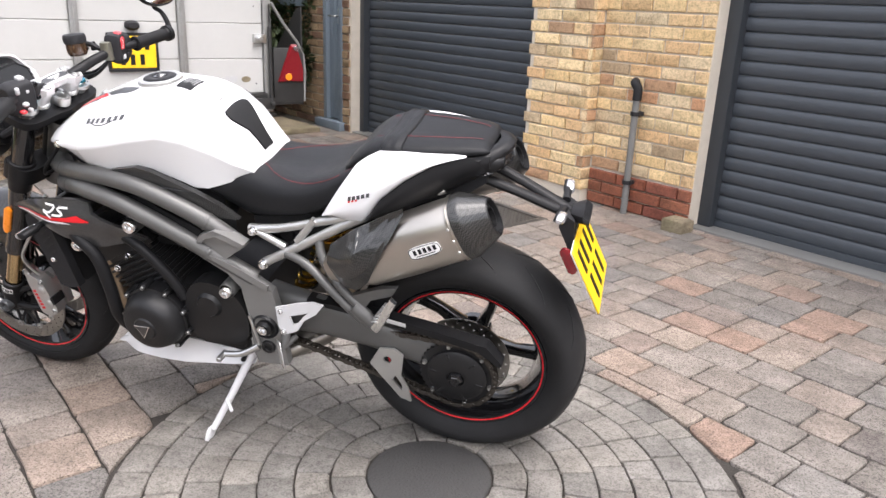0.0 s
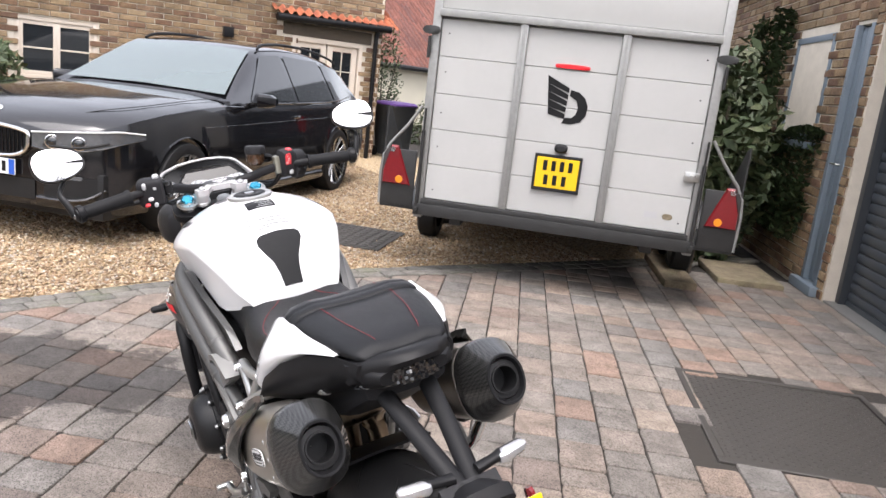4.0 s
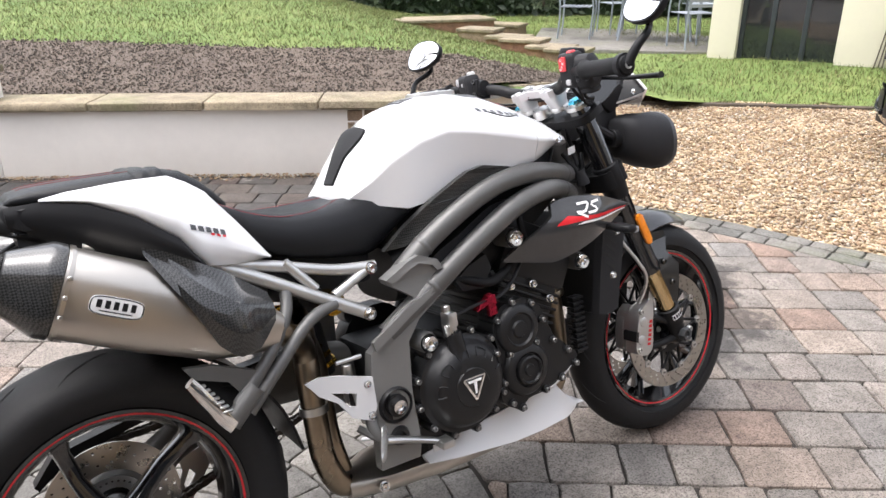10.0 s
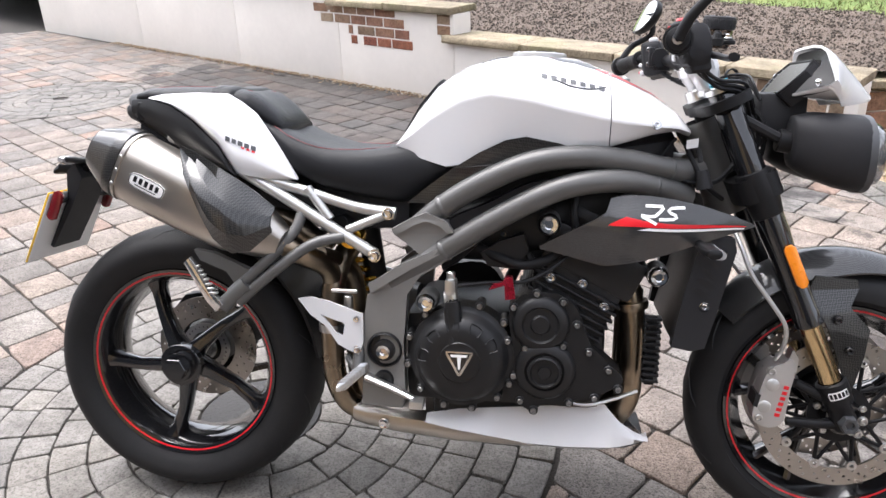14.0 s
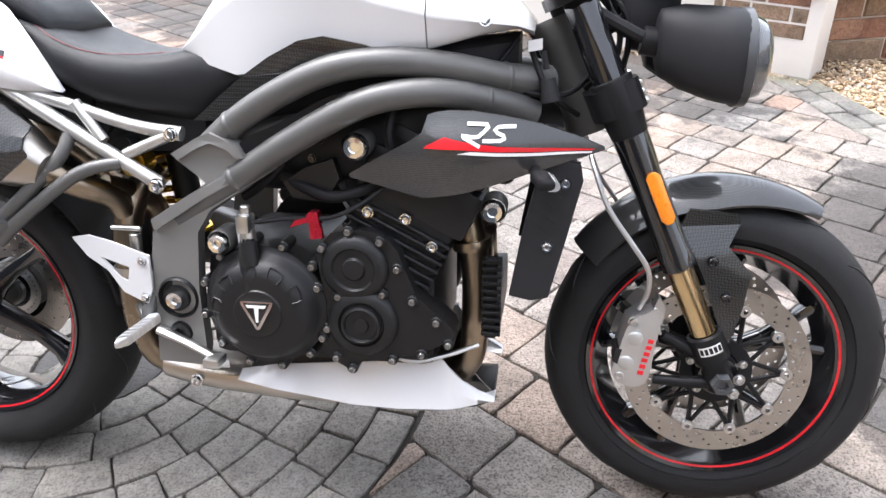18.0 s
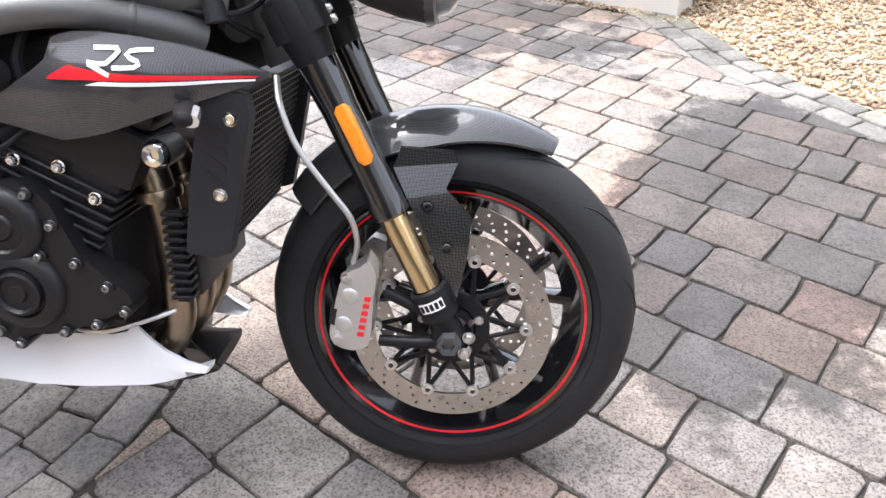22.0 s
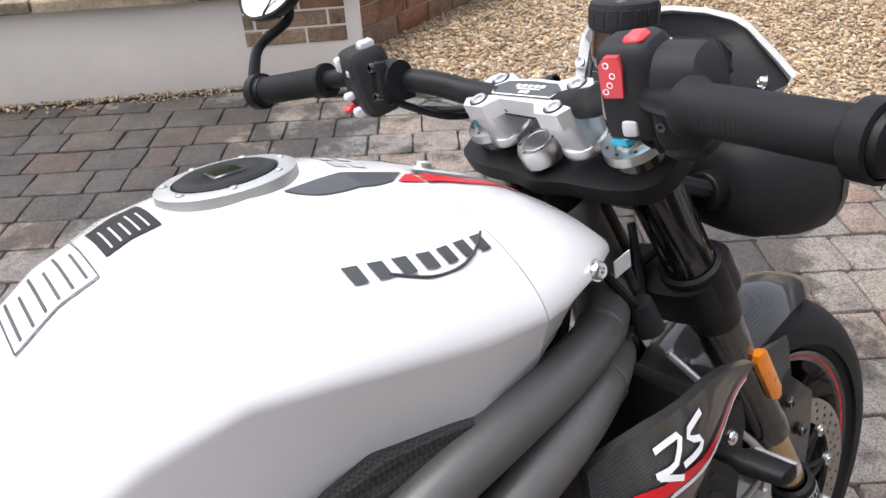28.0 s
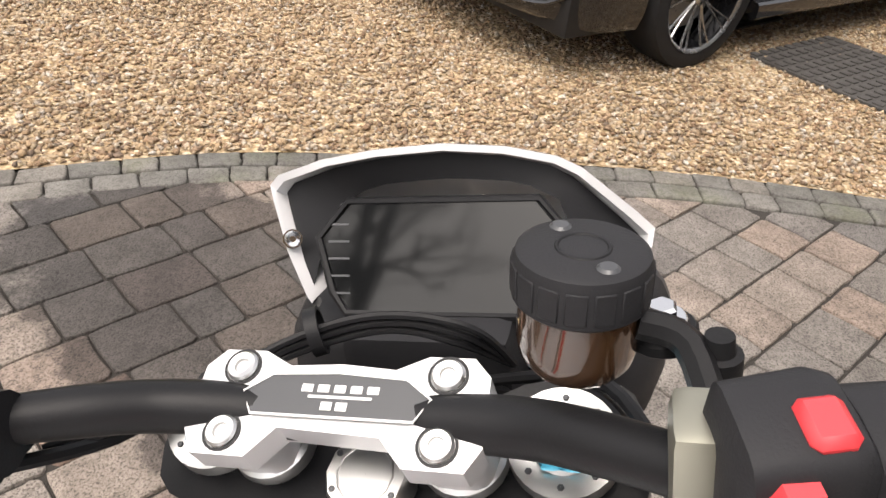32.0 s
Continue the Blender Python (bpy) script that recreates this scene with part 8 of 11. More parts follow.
for y, x, z in ((0.112, 1.312, 0.985), (-0.128, 1.322, 0.968)):
    part("lining_screw", bolt((x, y, z), (-1, -6 * y, 0.5), 0.006, 0.005), "chrome", bike)
part("lamp_bracket", join(box(1.24, -0.06, 0.86, 1.33, 0.06, 0.95, 0.012), tube([(1.20, -0.10, 0.90), (1.28, -0.09, 0.86), (1.34, -0.08, 0.84)], 0.010, 8, 3), tube([(1.20, 0.10, 0.90), (1.28, 0.09, 0.86), (1.34, 0.08, 0.84)], 0.010, 8, 3)), "black_plastic", bike)
for s in (-1, 1):
    hl = part("headlamp", loft([oval((x, s * 0.086, z), a, b, 24, 2.7) for x, z, a, b in ((1.292, 0.858, 0.030, 0.036), (1.297, 0.857, 0.046, 0.050), (1.33, 0.850, 0.064, 0.064), (1.38, 0.840, 0.075, 0.071), (1.412, 0.836, 0.079, 0.073), (1.418, 0.836, 0.076, 0.070))]), "black_plastic", bike, "black twin headlamp shell", sharp=60)
    part("lamp_ring", loft([oval((x, s * 0.086, 0.835), a, a * 0.93, 28, 2.4) for x, a in ((1.412, 0.080), (1.425, 0.080), (1.428, 0.073), (1.420, 0.068))], False), "graphite", hl)
    part("lamp_bowl", loft([oval((x, s * 0.086, 0.835), a, a * 0.93, 24, 2.2) for x, a in ((1.425, 0.069), (1.40, 0.050), (1.385, 0.028), (1.383, 0.002))], False), "chrome", hl)
    part("lamp_lens", loft([oval((x, s * 0.086, 0.835), a, a * 0.93, 24, 2.3) for x, a in ((1.424, 0.072), (1.444, 0.064), (1.455, 0.048), (1.461, 0.024), (1.462, 0.002))], False), "clear_lens", hl, "clear domed lens")
    part("lamp_plug", join(cyl((1.296, s * 0.086, 0.855), (1.27, s * 0.086, 0.86), 0.022, 16), tube([(1.28, s * 0.086, 0.86), (1.24, s * 0.06, 0.88), (1.21, s * 0.03, 0.86)], 0.006, 8, 4)), "black_satin", hl)

# carbon mudguard
md = []
for i in range(22):
    a = radians(61 + i * (141 - 61) / 21)
    r = 0.330 + 0.010 * math.sin((i / 21) * math.pi)
    w = 0.068 * (1 - (0.60 * ((11 - i) / 11) ** 2.4 if i < 11 else 0.24 * ((i - 11) / 11) ** 2.5))
    top = [(sgn * w * t, -(0.020 + 0.028 * min(1.0, i / 9)) * t ** 2.4) for sgn, t in ((1, 1), (1, 0.85), (1, 0.6), (1, 0.3), (1, 0.0), (-1, 0.3), (-1, 0.6), (-1, 0.85), (-1, 1))]
    ring_o = [(1.445 + (r + dz) * math.cos(a), y, 0.30 + (r + dz) * math.sin(a)) for y, dz in top]
    ring_i = [(1.445 + (r + dz - 0.004) * math.cos(a), y * 0.96, 0.30 + (r + dz - 0.004) * math.sin(a)) for y, dz in reversed(top)]
    md.append(ring_o + ring_i)
guard = part("front_mudguard", loft(md), "carbon_grey", bike, "glossy grey carbon front mudguard", sharp=50)
for s in (-1, 1):
    part("mudguard_stay", plate([(1.360, 0.560), (1.372, 0.590), (1.450, 0.585), (1.455, 0.568), (1.438, 0.532), (1.476, 0.490), (1.471, 0.431), (1.456, 0.364), (1.444, 0.368), (1.400, 0.482), (1.380, 0.522)], s * 0.068, s * 0.076, yf=lambda x, z: s * (0.022 * smooth(0.555, 0.515, z))), "carbon", guard, "carbon mudguard stay", sharp=20)
    for x, z in ((1.412, 0.509), (1.440, 0.446)):
        part("stay_bolt", bolt((x, s * 0.103, z), (0, s, 0), 0.008, 0.005), "black_gloss", guard)

# loom and leads round the head stock
for i, p in enumerate((((1.10, -0.09, 0.845), (1.12, -0.115, 0.80), (1.145, -0.10, 0.765), (1.18, -0.07, 0.74)), ((1.06, -0.12, 0.79), (1.12, -0.11, 0.775), (1.17, -0.08, 0.78), (1.22, -0.03, 0.83)), ((1.09, 0.10, 0.85), (1.13, 0.12, 0.80), (1.17, 0.09, 0.76), (1.2, 0.02, 0.74)), ((1.20, -0.05, 0.93), (1.235, -0.075, 0.88), (1.23, -0.07, 0.82), (1.19, -0.04, 0.78)), ((1.215, -0.03, 0.93), (1.25, -0.06, 0.89), (1.245, -0.055, 0.81), (1.2, -0.02, 0.75)))):
    part("cable", tube(p, 0.005, 8, 6), "black_satin", bike)
part("lead_connector", join(tube([(1.120, -0.108, 0.842), (1.126, -0.112, 0.815)], 0.005, 8, 1), tube([(1.128, -0.114, 0.80), (1.136, -0.118, 0.765)], [0.013, 0.016], 12, 1)), "black_plastic", bike)
part("lead_tag", plate([(1.096, 0.858), (1.118, 0.862), (1.118, 0.845), (1.096, 0.841)], -0.118, -0.1165), "sticker_paper", bike, "small white lead tag")
part("engine_label", plate([(0.575, 0.318), (0.60, 0.318), (0.60, 0.304), (0.575, 0.304)], -0.203, -0.201), "sticker_paper", bike)

# ---- the parked estate car: x ahead of the front axle, y to its left ----
CH, CLF = Vector((-0.726, 0.688, 0)).normalized(), Vector((-0.688, -0.726, 0)).normalized()
CARM = Matrix(((CH.x, CLF.x, 0, 5.233), (CH.y, CLF.y, 0, 0.311), (0, 0, 1, 0), (0, 0, 0, 1)))
car = thing("estate_car", "glossy black estate car parked on the gravel", "car", m=CARM)
C_W = [(-4.08, 0.74), (-4.0, 0.84), (-3.8, 0.895), (-3.3, 0.925), (-2.5, 0.93), (-1.0, 0.928), (0.0, 0.928), (0.35, 0.918), (0.55, 0.890), (0.68, 0.830), (0.76, 0.740), (0.82, 0.60), (0.855, 0.42), (0.87, 0.22)]
C_Z = [(-4.08, 0.92), (-3.9, 0.98), (-3.0, 0.985), (-1.2, 0.955), (-0.85, 0.965), (-0.6, 0.97), (-0.2, 0.950), (0.2, 0.912), (0.5, 0.868), (0.70, 0.815), (0.80, 0.775), (0.87, 0.73)]


def car_ring(x):
    w, zb = interp(C_W, x), interp(C_Z, x)
    crown = 0.055 * smooth(-1.3, -0.4, x) if x > -1.3 else 0.0
    arch_z = 0.0
    for xw in (0.0, -2.975):
        if abs(x - xw) < 0.385:
            arch_z = math.sqrt(0.385 ** 2 - (x - xw) ** 2) + 0.335
    lo = 0.20 + 0.06 * smooth(0.6, 0.87, x)
    half = [(0.0, lo), (w * 0.86, lo), (w * 0.955, max(lo + 0.02, arch_z)), (w * 0.985, max(0.30, arch_z)), (w * 0.992, max(0.40, arch_z + 0.004)), (w, max(0.52, arch_z + 0.008)), (w * 0.985, max(0.66, arch_z + 0.012)), (w * 0.972, zb - 0.10 if zb - 0.10 > arch_z + 0.02 else arch_z + 0.02), (w * 0.935, zb - 0.025), (w * 0.87, zb), (w * 0.72, zb + crown * 0.45), (w * 0.62, zb + crown * 0.72), (w * 0.3, zb + crown * 0.95), (0.0, zb + crown)]
    return [(x, y, z) for y, z in half] + [(x, -y, z) for y, z in reversed(half[1:-1])]


cxs = sorted(set([-4.08, -4.04, -4.0, -3.9, -3.8, -3.6] + [-2.975 + 0.385 * math.cos(radians(a)) for a in range(0, 181, 12)] + [-2.4, -2.1, -1.8, -1.5, -1.2, -1.0, -0.8, -0.6, -0.5] + [0.385 * math.cos(radians(a)) for a in range(0, 181, 12)] + [0.46, 0.55, 0.62, 0.68, 0.72, 0.76, 0.79, 0.82, 0.84, 0.855, 0.87]))
part("body", loft([car_ring(x) for x in cxs]), "car_paint", car, "glossy black bodywork", sharp=32)
G_TOP = list(reversed([(-0.72, 0.985), (-1.1, 1.20), (-1.45, 1.385), (-1.62, 1.435), (-2.1, 1.475), (-2.7, 1.465), (-3.3, 1.40), (-3.62, 1.34), (-3.85, 1.15), (-3.98, 0.985)]))


def cabin_y(z):
    return 0.845 - (z - 0.97) * 0.52


def cabin_ring(x):
    t = interp(G_TOP, x)
    zb = 0.93
    pin = 1.0 - 0.12 * smooth(-3.0, -3.9, x)
    half = [(cabin_y(zb) * pin, zb)]
    for k in (0.25, 0.5, 0.75):
        z = zb + (t - zb) * k
        half.append((cabin_y(z) * pin, z))
    yt = cabin_y(t) * pin
    half += [(yt, t - 0.035 * smooth(1.0, 1.2, t)), (yt - 0.05, t - 0.008), (yt * 0.6, t + 0.012), (0, t + 0.018)]
    return [(x, y, z) for y, z in half] + [(x, -y, z) for y, z in reversed(half[:-1])]


gx = [-0.72, -0.85, -1.0, -1.15, -1.3, -1.45, -1.55, -1.62, -1.75, -2.0, -2.3, -2.6, -2.9, -3.1, -3.3, -3.5, -3.62, -3.7, -3.78, -3.85, -3.92, -3.98]
part("cabin", loft([cabin_ring(x) for x in gx]), "car_paint", car, sharp=40)


def side_glass(quad, s, n=5):
    a, b, c, d = quad
    vs = []
    for i in range(n + 1):
        for j in range(n + 1):
            u, v = i / n, j / n
            x = (a[0] * (1 - u) + b[0] * u) * (1 - v) + (d[0] * (1 - u) + c[0] * u) * v
            z = (a[1] * (1 - u) + b[1] * u) * (1 - v) + (d[1] * (1 - u) + c[1] * u) * v
            pin = 1.0 - 0.12 * smooth(-3.0, -3.9, x)
            vs.append((x, s * (cabin_y(z) * pin + 0.006), z))
    return vs, [(i * (n + 1) + j, i * (n + 1) + j + 1, (i + 1) * (n + 1) + j + 1, (i + 1) * (n + 1) + j) for i in range(n) for j in range(n)]


for s in (-1, 1):
    part("side_window", side_glass([(-1.08, 0.985), (-1.98, 0.985), (-1.98, 1.40), (-1.56, 1.375)], s), "car_glass", car, "dark side glass")
    part("side_window", side_glass([(-2.06, 0.985), (-2.92, 1.0), (-2.86, 1.385), (-2.06, 1.40)], s), "car_glass", car)
    part("side_window", side_glass([(-3.0, 1.005), (-3.66, 1.05), (-3.44, 1.32), (-2.93, 1.375)], s), "car_glass", car)
    part("window_trim", tube([(x, s * (cabin_y(z) * (1.0 - 0.12 * smooth(-3.0, -3.9, x)) + 0.008), z) for x, z in ((-0.98, 0.965), (-2.0, 0.965), (-3.0, 0.985), (-3.70, 1.035))], 0.008, 8, 4), "black_gloss", car)
    part("roof_rail", tube([(x, s * (cabin_y(z) - 0.02), z) for x, z in ((-1.62, 1.43), (-1.75, 1.475), (-2.2, 1.505), (-2.8, 1.495), (-3.3, 1.44), (-3.45, 1.39))], 0.014, 8, 5), "black_satin", car, "black roof rail")
    mr = part("door_mirror", loft([oval((-1.05 + 0.09 * (1 - abs(t)), s * (1.0 + 0.10 * t), 1.005), 0.075 * k, 0.062 * k, 14, 2.8, (1, 0, 0), (0, 0, 1)) for t, k in ((-0.95, 0.55), (-0.7, 0.92), (0.0, 1.0), (0.6, 0.9), (0.95, 0.5))]), "car_paint", car, "black door mirror")
    part("mirror_foot", tube([(-1.06, s * 0.86, 0.955), (-1.05, s * 0.93, 0.975)], 0.025, 8, 2), "black_satin", mr)
    for x in (-1.80, -2.72):
        part("door_handle", loft([oval((x - 0.13 * t, s * (0.915 + 0.012 * math.sin(math.pi * t)), 0.845), 0.010, 0.014, 10, 2.5) for t in (0, 0.2, 0.5, 0.8, 1.0)]), "car_paint", car)
    for pts in (((-0.62, 0.93), (-0.66, 0.70), (-0.68, 0.38), (-0.70, 0.30)), ((-2.02, 0.95), (-2.02, 0.70), (-2.02, 0.35)), ((-2.96, 0.97), (-3.0, 0.86))):
        part("door_gap", tube([(x, s * (interp(C_W, x) * interp([(0.3, 0.986), (0.52, 1.0), (0.66, 0.985), (0.86, 0.974), (0.95, 0.94)], z) + 0.0005), z) for x, z in pts], 0.003, 5, 4), "engine_dark", car)
    part("waist_crease", tube([(x, s * (interp(C_W, x) * 0.986 + 0.001), z) for x, z in ((-0.25, 0.79), (-1.0, 0.80), (-2.0, 0.815), (-3.0, 0.835), (-3.7, 0.86))], 0.0025, 6, 5), "car_paint", car)
    part("sill", loft([oval((x, s * 0.905, 0.235), 0.03, 0.045, 10, 3) for x in (-0.42, -0.6, -1.5, -2.4, -2.57)]), "black_gloss", car, "dark side skirt")
    # lamps follow the nose
    fx = lambda y: float(np.interp(abs(y), [q[1] for q in reversed(C_W) if q[0] > 0], [q[0] for q in reversed(C_W) if q[0] > 0]))
    ys_ = [0.36, 0.44, 0.52, 0.60, 0.68, 0.75, 0.81, 0.86, 0.903]
    lamp = part("headlamp", loft([[(fx(y) + 0.012, s * (y + 0.004), z) for z in (lo_, (lo_ + hi_) / 2, hi_)] for y, lo_, hi_ in zip(ys_, (0.645, 0.635, 0.632, 0.635, 0.645, 0.66, 0.68, 0.705, 0.732), (0.735, 0.742, 0.750, 0.757, 0.764, 0.770, 0.776, 0.778, 0.762))], False, False), "car_lamp", car, "clear headlamp with bright strips")
    part("lamp_strip", tube([(fx(y) + 0.016, s * (y + 0.004), z) for y, z in zip(ys_, (0.737, 0.744, 0.752, 0.759, 0.766, 0.772, 0.778, 0.780, 0.764))], 0.005, 8, 3), "plate_white", lamp)
    for y in (0.50, 0.66):
        part("projector", lathe([(0.0001, 0.014), (0.02, 0.012), (0.032, 0.006), (0.036, 0.0)], 20, m=along((fx(y) + 0.010, s * y, 0.69), (fx(y) + 1, s * (y + 0.5), 0.69))), "window_dark", lamp)
        part("projector_ring", lathe([(0.036, 0.0), (0.040, 0.008), (0.045, 0.006), (0.047, -0.002)], 20, m=along((fx(y) + 0.012, s * y, 0.69), (fx(y) + 1, s * (y + 0.5), 0.69))), "chrome", lamp)
    part("lamp_bezel", tube([(fx(y) + 0.014, s * (y + 0.004), z) for y, z in zip(ys_, (0.643, 0.633, 0.630, 0.633, 0.643, 0.658, 0.678, 0.703, 0.730))], 0.006, 8, 3), "black_gloss", lamp)
    part("lamp_inner", tube([(fx(y) + 0.013, s * (y + 0.004), z) for y, z in zip(ys_[1:7], (0.665, 0.660, 0.660, 0.668, 0.684, 0.706))], 0.009, 8, 3), "engine_dark", lamp)
    part("air_intake", loft([[(fx(y) + 0.006, s * y, z) for z in (0.335, 0.39, 0.47)] for y in (0.44, 0.54, 0.64, 0.72, 0.77)], False, False), "engine_dark", car, "black lower air intake")
    part("fog_lamp", loft([[(fx(y) + 0.014, s * y, z) for z in (0.452, 0.478)] for y in (0.47, 0.58, 0.68)], False, False), "car_lamp", car)
    part("intake_blade", tube([(fx(y) + 0.015, s * y, z) for y, z in ((0.40, 0.32), (0.55, 0.315), (0.70, 0.33), (0.80, 0.40))], 0.014, 8, 3), "car_paint", car)
    part("tail_lamp", loft([[(x, s * (interp(C_W, x) * 0.97 + 0.012), z) for z in (0.80, 0.86, 0.91)] for x in (-3.62, -3.75, -3.88, -3.99)], False, False), "red_lens", car, "red tail lamp")
    # kidney grille
    ko = [(s * a, b) for a, b in ((0.035, 0.575), (0.22, 0.570), (0.32, 0.61), (0.345, 0.68), (0.32, 0.735), (0.07, 0.760), (0.028, 0.73))]
    kc = [Vector((fx(y) + 0.022, y, z)) for y, z in ko]
    kid = part("grille", (lambda vs: (vs, [tuple(range(len(vs)))]))([tuple(v - Vector((0.008, 0, 0))) for v in kc]), "engine_dark", car, "black kidney grille in a chrome frame")
    part("grille_frame", tube([tuple(v) for v in kc], 0.013, 8, 4, closed=True), "chrome", kid)
    for i in range(10):
        part("grille_bar", tube([(fx(s * (0.05 + 0.028 * i)) + 0.020, s * (0.05 + 0.028 * i), 0.585), (fx(s * (0.05 + 0.028 * i)) + 0.024, s * (0.05 + 0.028 * i), 0.742)], 0.006, 6, 1), "black_gloss", kid)
part("windscreen", loft([[(x + 0.010, y * cabin_y(interp(G_TOP, x)) * 0.93, interp(G_TOP, x) + 0.012 + 0.018 * (1 - abs(y))) for y in (-1, -0.75, -0.4, 0, 0.4, 0.75, 1)] for x in (-0.78, -0.95, -1.1, -1.25, -1.4, -1.5)], False, False), "car_screen", car, "clear sloping windscreen", sharp=60)
part("lower_grille", loft([[(fx(y) + 0.008, y, z) for z in (0.30, 0.36, 0.43)] for y in (-0.38, -0.2, 0, 0.2, 0.38)], False, False), "engine_dark", car)
pl = part("number_plate", loft([[(0.895, y, 0.445), (0.903, y, 0.445), (0.903, y, 0.545), (0.895, y, 0.545)] for y in (-0.26, 0.26)]), "plate_white", car, "white front number plate with dark bars")
part("plate_band", box(0.9032, 0.215, 0.447, 0.9045, 0.258, 0.543, 0.0), "plate_blue", pl)
for y in (0.155, 0.100, 0.045, -0.010, -0.095, -0.150, -0.205):
    part("plate_bar", box(0.9032, y + 0.008, 0.462, 0.9048, y + 0.037, 0.528, 0.0), "black_satin", pl)
part("bonnet_badge", lathe([(0.0001, 0.004), (0.034, 0.003), (0.041, 0.0)], 20, m=along((0.77, 0, 0.842), (0.95, 0, 1.1))), "alloy", car)
part("bonnet_gap", join(*[tube([(0.80, s * 0.33, 0.80), (0.55, s * 0.60, 0.89), (0.2, s * 0.72, 0.935), (-0.4, s * 0.755, 0.985), (-0.68, s * 0.76, 0.995)], 0.003, 5, 5) for s in (-1, 1)]), "engine_dark", car)
part("floor_pan", box(-3.9, -0.80, 0.19, 0.75, 0.80, 0.5, 0.02), "engine_dark", car)


def car_wheel():
    w = new("wheel")
    w.parent = car
    w.empty_display_size = 0.1
    tyre = lathe([(0.262, -0.115), (0.30, -0.122), (0.335, -0.112), (0.345, -0.085), (0.346, 0.085), (0.335, 0.112), (0.30, 0.122), (0.262, 0.115)], 56, axis="y")
    part("tyre", tyre, "tyre_rubber", w, "low-profile black tyre")
    part("rim", lathe([(0.262, 0.115), (0.268, 0.112), (0.262, 0.105), (0.246, 0.095), (0.235, 0.04), (0.225, -0.06), (0.05, -0.08), (0.0001, -0.08)], 56, axis="y"), "black_gloss", w)
    part("rim_lip", lathe([(0.262, 0.117), (0.266, 0.119), (0.258, 0.115), (0.247, 0.105)], 56, axis="y"), "wheel_alloy", w)
    sp = []
    for i in range(10):
        a = 2 * math.pi * i / 10
        for da in (-0.085, 0.085):
            pts = []
            for r, k in ((0.045, 0.35), (0.11, 0.6), (0.18, 0.95), (0.252, 1.15)):
                t = a + da * k * (1.0 if r > 0.1 else 0.6)
                pts.append((r * math.cos(t), 0.070 + 0.035 * (r / 0.25) ** 2, r * math.sin(t)))
            sp.append(tube(pts, [0.009, 0.007, 0.0065, 0.008], 6, 3, flat=0.8))
    part("spokes", join(*sp), "wheel_alloy", w, "bright twin-spoke alloy")
    part("hub_cap", lathe([(0.0001, 0.088), (0.026, 0.086), (0.032, 0.078), (0.05, 0.070), (0.05, 0.0)], 20, axis="y"), "wheel_alloy", w)
    part("brake_disc", lathe([(0.05, 0.0), (0.17, 0.0), (0.17, -0.02)], 36, axis="y"), "disc_steel", w)
    return w


w0 = car_wheel()
for x, s in ((0, 1), (0, -1), (-2.975, 1), (-2.975, -1)):
    m = pose(x, s * 0.815, 0.345, 0, 0 if s > 0 else 0, 0 if s > 0 else 180)
    if (x, s) == (0, 1):
        w0.matrix_local = m
    else:
        copy_thing(w0, m)

# ---- box trailer: x ahead from its tail, y to its left ----
TF, TLT = Vector((0.764, -0.646, 0)).normalized(), Vector((0.646, 0.764, 0)).normalized()
TRM = Matrix(((TF.x, TLT.x, 0, 2.860), (TF.y, TLT.y, 0, -2.405), (0, 0, 1, 0), (0, 0, 0, 1)))
trailer = thing("box_trailer", "white twin-axle box trailer with a ramp tailgate and dark wing emblem", "trailer", m=TRM)
part("body", box(0.03, -0.905, 0.50, 3.3, 0.905, 2.16, 0.02), "panel_white", trailer, "white panelled body")
part("roof", box(-0.01, -0.93, 2.16, 3.35, 0.93, 2.22, 0.02), "galvanised", trailer)
zs = [0.535, 0.775, 1.015, 1.255, 1.50, 1.745]
cols = [(-0.885, -0.345), (-0.295, 0.31), (0.36, 0.885)]
for y0, y1 in cols:
    for a, b in zip(zs, zs[1:]):
        part("panel", box(-0.004, y0, a + 0.0015, 0.026, y1, b - 0.0015, 0.003), "panel_white", trailer)
for y in (-0.345, 0.31):
    part("upright", join(box(-0.034, y, 0.52, 0.0, y + 0.05, 1.80, 0.004), box(-0.040, y + 0.018, 0.56, -0.034, y + 0.032, 1.76, 0.002)), "galvanised", trailer, "galvanised tailgate upright")
part("top_rail", box(-0.045, -0.90, 1.755, 0.0, 0.90, 1.805, 0.004), "galvanised", trailer)
part("top_panel", box(-0.012, -0.90, 1.81, 0.028, 0.90, 2.16, 0.004), "panel_white", trailer)
